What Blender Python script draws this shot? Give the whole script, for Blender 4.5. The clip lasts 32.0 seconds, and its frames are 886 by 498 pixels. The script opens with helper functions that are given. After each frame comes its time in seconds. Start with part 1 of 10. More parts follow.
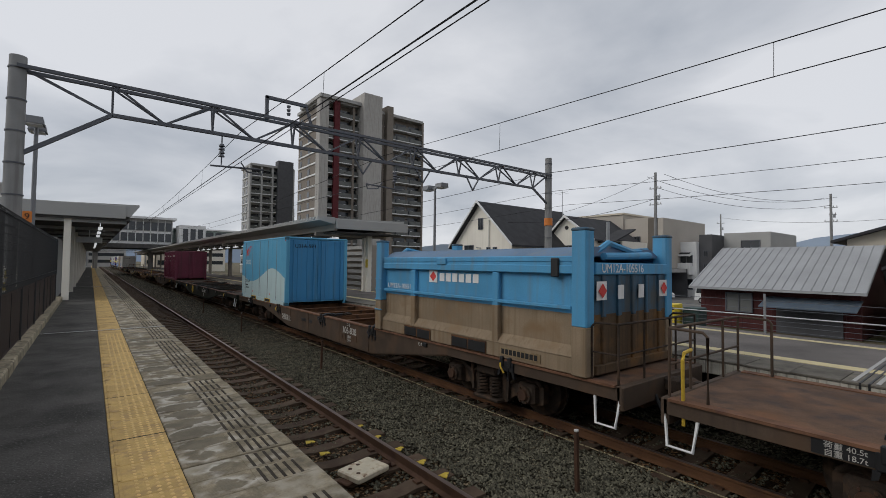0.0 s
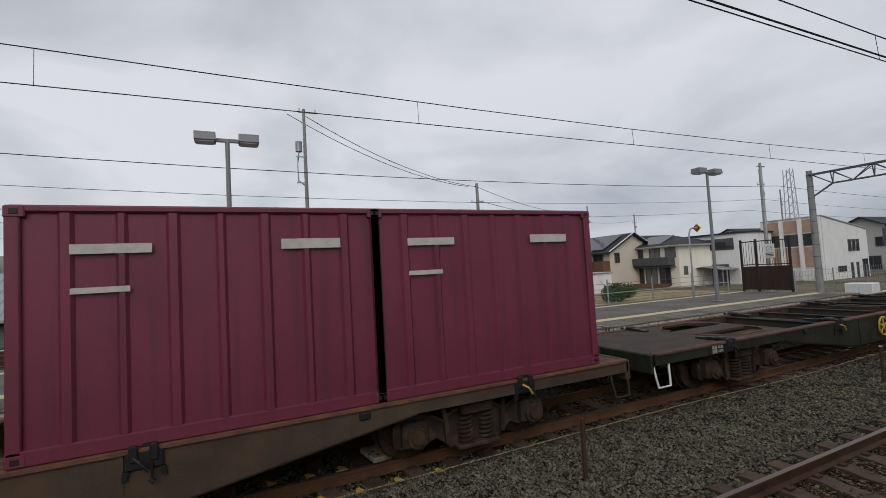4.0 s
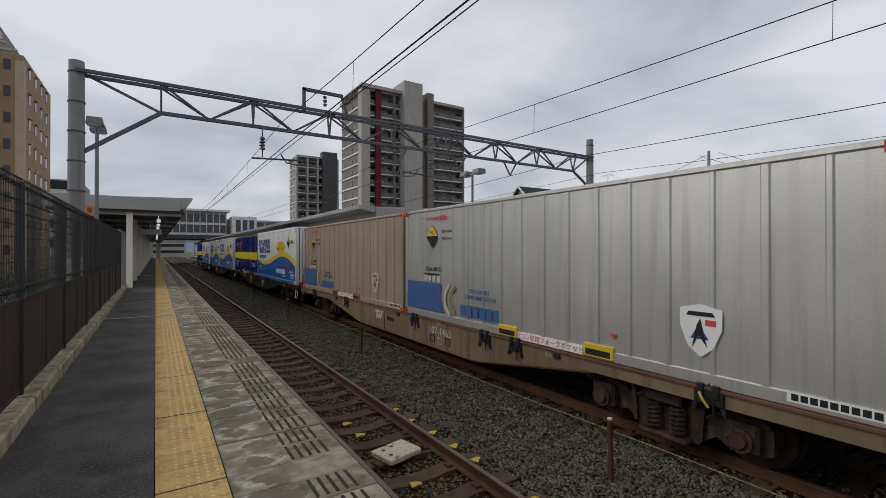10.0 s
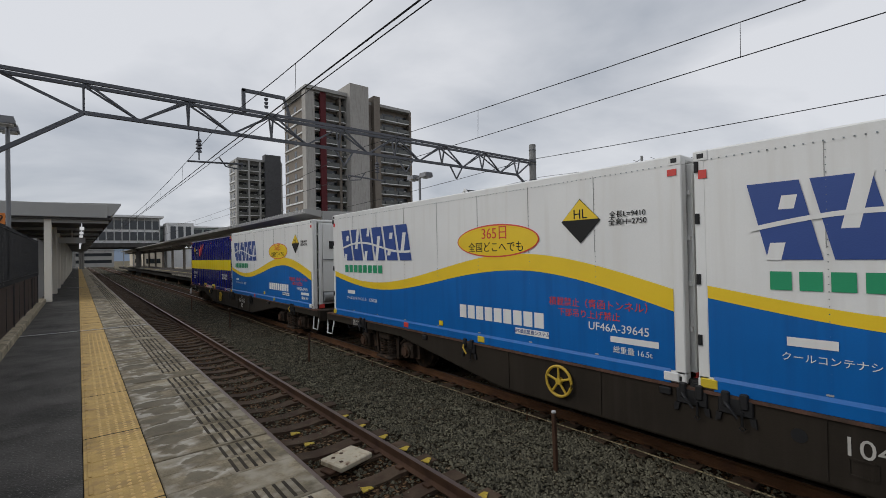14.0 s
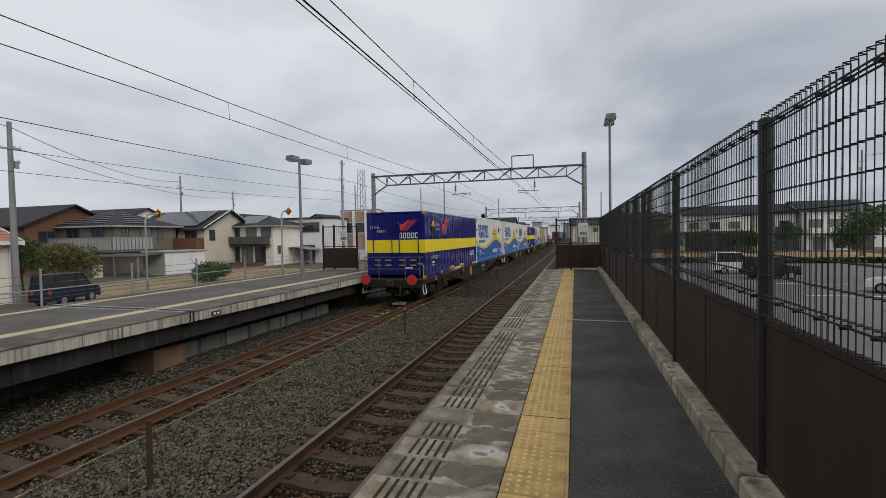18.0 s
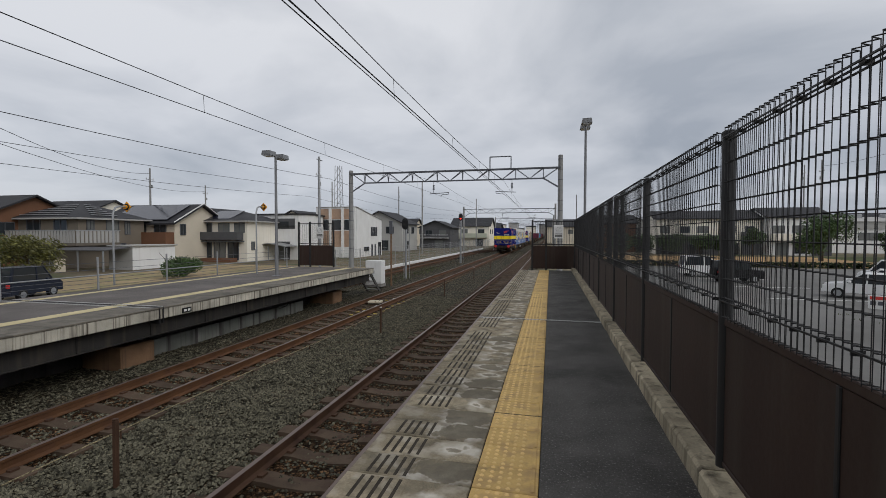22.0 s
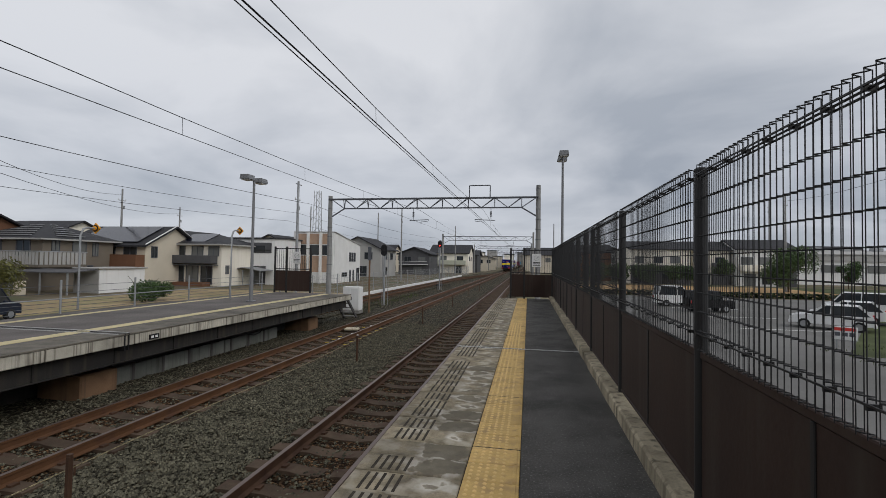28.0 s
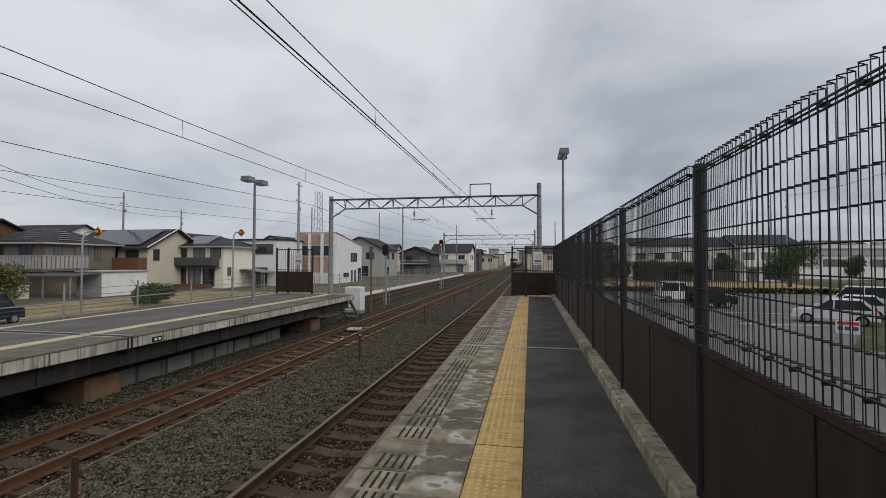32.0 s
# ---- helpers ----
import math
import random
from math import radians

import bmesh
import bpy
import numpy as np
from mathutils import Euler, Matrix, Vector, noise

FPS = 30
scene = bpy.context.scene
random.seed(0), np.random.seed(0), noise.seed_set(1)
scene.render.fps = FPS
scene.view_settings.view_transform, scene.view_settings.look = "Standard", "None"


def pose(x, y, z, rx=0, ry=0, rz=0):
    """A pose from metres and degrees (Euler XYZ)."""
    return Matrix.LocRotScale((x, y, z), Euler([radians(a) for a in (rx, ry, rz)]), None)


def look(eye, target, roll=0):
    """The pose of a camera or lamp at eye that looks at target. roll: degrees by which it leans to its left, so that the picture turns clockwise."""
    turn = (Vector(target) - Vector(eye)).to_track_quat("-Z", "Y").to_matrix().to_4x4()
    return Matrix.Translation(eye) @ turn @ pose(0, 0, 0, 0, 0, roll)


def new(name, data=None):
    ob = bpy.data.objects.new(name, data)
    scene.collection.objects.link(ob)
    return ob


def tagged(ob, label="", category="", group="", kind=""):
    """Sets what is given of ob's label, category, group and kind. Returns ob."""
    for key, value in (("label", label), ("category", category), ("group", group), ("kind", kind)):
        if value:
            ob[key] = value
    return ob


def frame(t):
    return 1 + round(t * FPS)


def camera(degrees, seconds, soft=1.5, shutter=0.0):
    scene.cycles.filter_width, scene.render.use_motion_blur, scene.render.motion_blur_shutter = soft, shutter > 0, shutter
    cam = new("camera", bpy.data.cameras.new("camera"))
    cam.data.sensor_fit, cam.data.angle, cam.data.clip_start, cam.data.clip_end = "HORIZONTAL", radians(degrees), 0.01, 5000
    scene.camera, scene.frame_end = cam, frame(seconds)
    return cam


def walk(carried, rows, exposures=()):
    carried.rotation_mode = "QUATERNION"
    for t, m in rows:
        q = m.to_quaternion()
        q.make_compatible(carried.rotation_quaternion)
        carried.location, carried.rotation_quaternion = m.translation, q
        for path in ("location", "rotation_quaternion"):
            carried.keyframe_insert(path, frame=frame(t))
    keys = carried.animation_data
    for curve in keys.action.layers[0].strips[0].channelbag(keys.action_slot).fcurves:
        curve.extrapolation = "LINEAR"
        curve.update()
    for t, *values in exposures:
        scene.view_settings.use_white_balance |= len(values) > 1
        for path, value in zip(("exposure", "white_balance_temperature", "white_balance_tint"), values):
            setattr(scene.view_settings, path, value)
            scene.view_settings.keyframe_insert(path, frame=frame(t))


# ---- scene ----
cam = camera(89.4, 32.0, soft=0.5)
CAM_ROWS = [
    (0.0, -0.11, 0.26, 1.54, -38.2, 1.94, -0.69),
    (0.5, -0.04, 0.11, 1.56, -52.5, 1.42, 0.27),
    (0.9, -0.05, 0.03, 1.57, -59.5, 0.50, -0.13),
    (1.0, -0.05, -0.01, 1.59, -62.5, 0.29, 0.11),
    (1.1, -0.05, -0.01, 1.58, -70.4, 0.28, 0.12),
    (1.2, -0.05, -0.01, 1.57, -82.0, 0.25, 0.13),
    (1.3, -0.05, -0.02, 1.55, -93.4, 0.22, 0.14),
    (1.4, -0.05, -0.02, 1.53, -104.7, 0.19, 0.15),
    (1.5, -0.05, -0.02, 1.52, -115.7, 0.16, 0.16),
    (2.0, -0.07, -0.02, 1.59, -148.9, -0.09, 0.55),
    (2.5, -0.06, 0.02, 1.54, -157.8, 0.71, 0.50),
    (3.0, -0.06, 0.02, 1.54, -156.0, 0.86, 0.70),
    (3.5, 0.05, 0.03, 1.52, -132.5, 1.87, 2.20),
    (5.5, -0.11, 0.12, 1.55, -84.4, 2.78, 1.75),
    (6.0, -0.03, 0.16, 1.55, -49.4, 1.56, 1.29),
    (6.5, 0.03, 0.19, 1.52, -33.5, 2.64, 0.48),
    (7.0, 0.05, 0.20, 1.54, -28.8, 1.51, 0.15),
    (7.5, 0.04, 0.19, 1.54, -26.7, 1.26, 0.99),
    (8.0, 0.06, 0.21, 1.53, -27.7, 0.65, 1.03),
    (8.5, 0.06, 0.20, 1.54, -30.3, 0.09, 0.37),
    (9.0, 0.09, 0.20, 1.52, -32.4, -1.00, 0.17),
    (9.5, 0.07, 0.18, 1.53, -32.8, -0.86, 0.03),
    (10.0, 0.06, 0.17, 1.53, -32.7, 0.22, 0.00),
    (10.5, 0.05, 0.15, 1.54, -33.8, 1.89, 0.67),
    (11.0, 0.04, 0.13, 1.54, -35.2, 2.67, 1.25),
    (11.5, 0.03, 0.14, 1.55, -35.2, 2.75, 0.99),
    (12.0, 0.04, 0.14, 1.54, -33.7, 3.07, 1.04),
    (12.5, 0.04, 0.13, 1.54, -33.4, 2.73, 1.26),
    (13.0, 0.05, 0.13, 1.53, -35.0, 2.42, 0.74),
    (13.5, 0.05, 0.09, 1.52, -38.3, 1.05, 0.42),
    (15.5, 0.01, 0.14, 1.55, -40.4, 0.26, 2.16),
    (16.0, 0.03, 0.15, 1.54, -55.2, 0.14, 1.48),
    (16.5, 0.02, -0.04, 1.52, -89.2, -3.37, 1.14),
    (17.0, -0.02, -0.16, 1.53, -131.1, -5.50, 0.10),
    (17.1, -0.06, -0.15, 1.56, -139.5, -5.24, -0.48),
    (17.5, -0.01, -0.13, 1.54, -158.7, -4.53, -0.12),
    (18.0, 0.01, -0.15, 1.56, -163.6, -1.68, 0.98),
    (18.5, 0.02, -0.15, 1.57, -165.1, -0.59, 0.93),
    (19.0, 0.03, -0.13, 1.56, -165.3, -0.96, 0.99),
    (19.5, 0.02, -0.15, 1.57, -164.7, -1.72, 0.83),
    (20.0, 0.02, -0.13, 1.57, -165.3, -1.48, -1.05),
    (20.5, 0.02, -0.11, 1.57, -166.0, -1.02, -1.31),
    (21.0, 0.02, -0.11, 1.57, -165.9, -1.04, -1.04),
    (21.5, 0.00, -0.12, 1.58, -166.4, -1.67, -0.27),
    (22.0, 0.00, -0.10, 1.57, -166.5, -1.82, -0.08),
    (22.5, -0.01, -0.10, 1.57, -167.4, -1.17, -0.25),
    (23.0, -0.01, -0.11, 1.58, -168.1, -1.04, -0.38),
    (23.5, -0.00, -0.09, 1.57, -169.2, -0.91, -0.27),
    (24.0, -0.00, -0.09, 1.57, -169.4, -1.00, -0.06),
    (24.5, -0.01, -0.10, 1.57, -169.7, -0.56, 0.08),
    (26.5, 0.01, -0.11, 1.59, -169.6, 0.31, -1.05),
    (27.0, 0.01, -0.11, 1.59, -169.5, 0.96, -0.96),
    (27.5, 0.01, -0.11, 1.59, -169.6, 1.12, -0.76),
    (28.0, 0.01, -0.11, 1.59, -169.2, 1.61, -0.91),
    (28.5, 0.01, -0.11, 1.59, -169.3, 1.42, -0.84),
    (29.0, 0.01, -0.11, 1.59, -168.9, 1.28, -0.44),
    (29.5, 0.00, -0.11, 1.59, -168.8, 1.22, -0.24),
    (30.0, 0.00, -0.11, 1.59, -168.9, 1.08, -0.26),
    (30.5, 0.00, -0.10, 1.59, -168.9, 1.31, -0.42),
    (31.0, -0.00, -0.10, 1.59, -168.8, 1.49, -0.38),
    (31.5, -0.00, -0.10, 1.59, -169.0, 1.54, -0.27),
    (32.0, -0.00, -0.10, 1.59, -169.0, 1.49, -0.18),
]
walk(cam, [(t, pose(x, y, z, 90 + pitch, roll, yaw)) for t, x, y, z, yaw, pitch, roll in CAM_ROWS],
     exposures=[(0.0, 0.0), (14.5, 0.0), (16.0, 0.12), (17.0, 0.30), (18.0, 0.04), (32.0, 0.0)])

# ---- light: an overcast day ----
SUN_EL, SUN_AZ = radians(36), radians(-62)
world = bpy.data.worlds.new("overcast")
scene.world = world
world.use_nodes = True
wn, wl = world.node_tree.nodes, world.node_tree.links
wn.clear()
w_out = wn.new("ShaderNodeOutputWorld")
w_sky = wn.new("ShaderNodeTexSky")
w_sky.sky_type, w_sky.sun_disc = "NISHITA", False
w_sky.sun_elevation, w_sky.sun_rotation = SUN_EL, SUN_AZ
w_bs = wn.new("ShaderNodeBackground")
w_bs.inputs["Strength"].default_value = 0.1
wl.new(w_sky.outputs["Color"], w_bs.inputs["Color"])
w_tc = wn.new("ShaderNodeTexCoord")
w_sep = wn.new("ShaderNodeSeparateXYZ")
wl.new(w_tc.outputs["Generated"], w_sep.inputs[0])
w_add = wn.new("ShaderNodeMath"); w_add.operation = "ADD"; w_add.inputs[1].default_value = 0.28
w_abs = wn.new("ShaderNodeMath"); w_abs.operation = "ABSOLUTE"
wl.new(w_sep.outputs["Z"], w_abs.inputs[0]); wl.new(w_abs.outputs[0], w_add.inputs[0])
w_div = wn.new("ShaderNodeVectorMath"); w_div.operation = "DIVIDE"
w_comb = wn.new("ShaderNodeCombineXYZ")
for k in range(3):
    wl.new(w_add.outputs[0], w_comb.inputs[k])
wl.new(w_tc.outputs["Generated"], w_div.inputs[0]); wl.new(w_comb.outputs[0], w_div.inputs[1])
w_n = wn.new("ShaderNodeTexNoise")
w_n.inputs["Scale"].default_value, w_n.inputs["Detail"].default_value, w_n.inputs["Roughness"].default_value = 1.15, 6, 0.5
w_n.inputs["Distortion"].default_value = 0.3
wl.new(w_div.outputs[0], w_n.inputs["Vector"])
w_r = wn.new("ShaderNodeValToRGB")
w_r.color_ramp.elements[0].position, w_r.color_ramp.elements[0].color = 0.33, (0.43, 0.465, 0.525, 1)
w_r.color_ramp.elements[1].position, w_r.color_ramp.elements[1].color = 0.62, (0.775, 0.79, 0.83, 1)
wl.new(w_n.outputs["Fac"], w_r.inputs[0])
w_bc = wn.new("ShaderNodeBackground")
w_bc.inputs["Strength"].default_value = 0.95
# the cloud is thicker low over the -y horizon
w_low = wn.new("ShaderNodeMapRange"); w_low.interpolation_type = "SMOOTHSTEP"
w_low.inputs[1].default_value, w_low.inputs[2].default_value, w_low.inputs[3].default_value, w_low.inputs[4].default_value = -0.05, 0.42, 1.0, 0.0
wl.new(w_sep.outputs["Z"], w_low.inputs[0])
w_dir = wn.new("ShaderNodeMapRange"); w_dir.interpolation_type = "SMOOTHSTEP"
w_dir.inputs[1].default_value, w_dir.inputs[2].default_value, w_dir.inputs[3].default_value, w_dir.inputs[4].default_value = -0.95, 0.3, 0.62, 0.0
wl.new(w_sep.outputs["Y"], w_dir.inputs[0])
w_amt = wn.new("ShaderNodeMath"); w_amt.operation = "MULTIPLY"
wl.new(w_low.outputs[0], w_amt.inputs[0]); wl.new(w_dir.outputs[0], w_amt.inputs[1])
w_dark = wn.new("ShaderNodeMix"); w_dark.data_type, w_dark.blend_type = "RGBA", "MULTIPLY"
w_dark.inputs[7].default_value = (0.52, 0.56, 0.64, 1)
wl.new(w_amt.outputs[0], w_dark.inputs[0]); wl.new(w_r.outputs[0], w_dark.inputs[6])
wl.new(w_dark.outputs[2], w_bc.inputs["Color"])
w_mix = wn.new("ShaderNodeMixShader"); w_mix.inputs[0].default_value = 0.93
wl.new(w_bs.outputs[0], w_mix.inputs[1]); wl.new(w_bc.outputs[0], w_mix.inputs[2])
wl.new(w_mix.outputs[0], w_out.inputs[0])
sun = new("sun", bpy.data.lights.new("sun", "SUN"))
sun.data.energy, sun.data.angle, sun.data.color = 1.08, radians(40), (1.0, 0.97, 0.92)
sun.matrix_world = look((0, 0, 50), (0 - math.sin(SUN_AZ) * math.cos(SUN_EL), 0 - math.cos(SUN_AZ) * math.cos(SUN_EL), 50 - math.sin(SUN_EL)))

# ---- levels and lines of the plan (metres; platform top is z 0, tracks run along y) ----
RAIL, NT, FT, GROUND, BED = -1.10, 2.785, 6.865, -1.0, -1.262
LOW = -2.15
EDGE_N, EDGE_F, FZ = 1.30, 8.32, -0.04
FENCE = -1.05


# ---- materials ----
def mat(name, c, rough=0.6, metal=0.0, var=0.18, scale=1.5, bump=0.15, bscale=60.0, streak=None, dirt=None, island=0.0, obj=0.0, patch=None, spec=None, sfreq=2.2, damp=None):
    """Base colour with grain at two scales, fine relief; streak: a second colour that runs down in stains; dirt: a second colour in patches."""
    m = bpy.data.materials.new(name)
    m.use_nodes = True
    n, l = m.node_tree.nodes, m.node_tree.links
    b = n["Principled BSDF"]
    b.inputs["Roughness"].default_value, b.inputs["Metallic"].default_value = rough, metal
    b.inputs["Specular IOR Level"].default_value = spec if spec is not None else 0.22 if rough >= 0.7 else 0.5
    tc = n.new("ShaderNodeTexCoord")
    coord = tc.outputs["Object"]
    if obj:
        shift = n.new("ShaderNodeVectorMath"); shift.operation = "MULTIPLY_ADD"
        shift.inputs[1].default_value = (37.0, 53.0, 71.0)
        l.new(n.new("ShaderNodeObjectInfo").outputs["Random"], shift.inputs[0]); l.new(coord, shift.inputs[2])
        coord = shift.outputs[0]

    def noise_at(s, detail=4.0, stretch=None):
        t = n.new("ShaderNodeTexNoise")
        t.inputs["Scale"].default_value, t.inputs["Detail"].default_value = s, detail
        if stretch:
            mp = n.new("ShaderNodeMapping")
            mp.inputs["Scale"].default_value = stretch
            l.new(coord, mp.inputs[0]); l.new(mp.outputs[0], t.inputs["Vector"])
        else:
            l.new(coord, t.inputs["Vector"])
        return t

    def mixed(fac, a, bcol):
        x = n.new("ShaderNodeMix"); x.data_type = "RGBA"
        if isinstance(fac, float):
            x.inputs[0].default_value = fac
        else:
            l.new(fac, x.inputs[0])
        for k, v in ((6, a), (7, bcol)):
            if isinstance(v, tuple):
                x.inputs[k].default_value = (*v[:3], 1)
            else:
                l.new(v, x.inputs[k])
        return x.outputs[2]

    def ramp(src, lo, hi):
        r = n.new("ShaderNodeMapRange")
        r.inputs[1].default_value, r.inputs[2].default_value = lo, hi
        l.new(src, r.inputs[0])
        return r.outputs[0]

    big, fine = noise_at(scale), noise_at(bscale, 3.0)
    dark = tuple(v * (1 - var) for v in c)
    light = tuple(min(v * (1 + var), 1) for v in c)
    col = mixed(ramp(big.outputs["Fac"], 0.3, 0.7), dark, light)
    half = mixed(ramp(fine.outputs["Fac"], 0.25, 0.75), tuple(1 - var * 0.8 for _ in range(3)), (1.0, 1.0, 1.0))
    mul = n.new("ShaderNodeMix"); mul.data_type, mul.blend_type = "RGBA", "MULTIPLY"
    mul.inputs[0].default_value = 1.0
    l.new(col, mul.inputs[6]); l.new(half, mul.inputs[7])
    col = mul.outputs[2]
    if streak:
        s = noise_at(3.0, 5.0, (sfreq, sfreq, 0.12))
        col = mixed(ramp(s.outputs["Fac"], 0.5, 0.72), col, streak)
    if dirt:
        s = noise_at(scale * 1.7, 6.0)
        col = mixed(ramp(s.outputs["Fac"], 0.50, 0.68), col, dirt)
    if patch:
        s = noise_at(patch[3], 3.0)
        col = mixed(ramp(s.outputs["Fac"], patch[1], patch[2]), col, patch[0])
    if damp:
        # a damp stain in the middle of each piece with a pale dried rim: centre, half widths, stain, rim
        off = n.new("ShaderNodeVectorMath"); off.operation = "SUBTRACT"; off.inputs[1].default_value = (damp[0][0], damp[0][1], 0)
        wid = n.new("ShaderNodeVectorMath"); wid.operation = "MULTIPLY"; wid.inputs[1].default_value = (1 / damp[1][0], 1 / damp[1][1], 0)
        ln = n.new("ShaderNodeVectorMath"); ln.operation = "LENGTH"
        l.new(tc.outputs["Object"], off.inputs[0]); l.new(off.outputs[0], wid.inputs[0]); l.new(wid.outputs[0], ln.inputs[0])
        far = n.new("ShaderNodeMath"); far.operation = "MULTIPLY_ADD"; far.inputs[1].default_value = 2.4
        l.new(noise_at(6.0, 3.0).outputs["Fac"], far.inputs[0]); l.new(ln.outputs["Value"], far.inputs[2])
        some = n.new("ShaderNodeMath"); some.operation = "ADD"
        l.new(far.outputs[0], some.inputs[0]); l.new(ramp_to(n, l, n.new("ShaderNodeObjectInfo").outputs["Random"], -1.55, 0.05), some.inputs[1])
        half = n.new("ShaderNodeMath"); half.operation = "MULTIPLY"
        l.new(ramp(some.outputs[0], 1.10, 0.85), half.inputs[0]); l.new(ramp_to(n, l, fine.outputs["Fac"], 0.35, 1.0), half.inputs[1])
        col = mixed(half.outputs[0], col, damp[2])
        edge = n.new("ShaderNodeMath"); edge.operation = "MULTIPLY"
        l.new(ramp(some.outputs[0], 0.98, 1.10), edge.inputs[0]); l.new(ramp(some.outputs[0], 1.65, 1.12), edge.inputs[1])
        gap = n.new("ShaderNodeMath"); gap.operation = "MULTIPLY"
        l.new(edge.outputs[0], gap.inputs[0]); l.new(ramp(noise_at(5.0, 3.0).outputs["Fac"], 0.42, 0.58), gap.inputs[1])
        col = mixed(gap.outputs[0], col, damp[3])
    if island or obj:
        src = n.new("ShaderNodeNewGeometry").outputs["Random Per Island"] if island else n.new("ShaderNodeObjectInfo").outputs["Random"]
        k = island or obj
        hs = n.new("ShaderNodeHueSaturation")
        l.new(ramp_to(n, l, src, 1 - k, 1 + k), hs.inputs["Value"]); l.new(col, hs.inputs["Color"])
        col = hs.outputs["Color"]
    l.new(col, b.inputs["Base Color"])
    bp = n.new("ShaderNodeBump")
    bp.inputs["Strength"].default_value, bp.inputs["Distance"].default_value = bump, 0.01
    l.new(fine.outputs["Fac"], bp.inputs["Height"]); l.new(bp.outputs[0], b.inputs["Normal"])
    return m


def ramp_to(n, l, src, lo, hi):
    r = n.new("ShaderNodeMapRange")
    r.inputs[3].default_value, r.inputs[4].default_value = lo, hi
    l.new(src, r.inputs[0])
    return r.outputs[0]


def glow(name, c, power):
    m = bpy.data.materials.new(name)
    m.use_nodes = True
    b = m.node_tree.nodes["Principled BSDF"]
    b.inputs["Base Color"].default_value = b.inputs["Emission Color"].default_value = (*c, 1)
    b.inputs["Emission Strength"].default_value = power
    return m


def glass(name, c=(0.03, 0.035, 0.04), rough=0.06):
    m = bpy.data.materials.new(name)
    m.use_nodes = True
    b = m.node_tree.nodes["Principled BSDF"]
    b.inputs["Base Color"].default_value = (*c, 1)
    b.inputs["Roughness"].default_value = rough
    b.inputs["Specular IOR Level"].default_value = 0.6
    return m


ASPHALT = mat("platform asphalt", (0.080, 0.0755, 0.069), 0.85, var=0.45, scale=1.4, bump=1.0, bscale=45, dirt=(0.094, 0.089, 0.081), patch=((0.165, 0.158, 0.147), 0.58, 0.70, 55.0))
ASPHALT_F = mat("old asphalt", (0.140, 0.126, 0.118), 0.9, var=0.25, scale=0.9, bump=0.4, bscale=120)
STREET = mat("street asphalt", (0.085, 0.085, 0.087), 0.9, var=0.2, scale=0.12, bump=0.3, bscale=30, dirt=(0.11, 0.11, 0.107))
EARTH = mat("dry earth and weeds", (0.16, 0.13, 0.085), 0.95, var=0.35, scale=0.15, bump=0.4, bscale=12, dirt=(0.07, 0.085, 0.035))
SAND = mat("straw-coloured lot", (0.34, 0.26, 0.15), 0.95, var=0.25, scale=0.4, bump=0.4, bscale=20, dirt=(0.22, 0.2, 0.1))


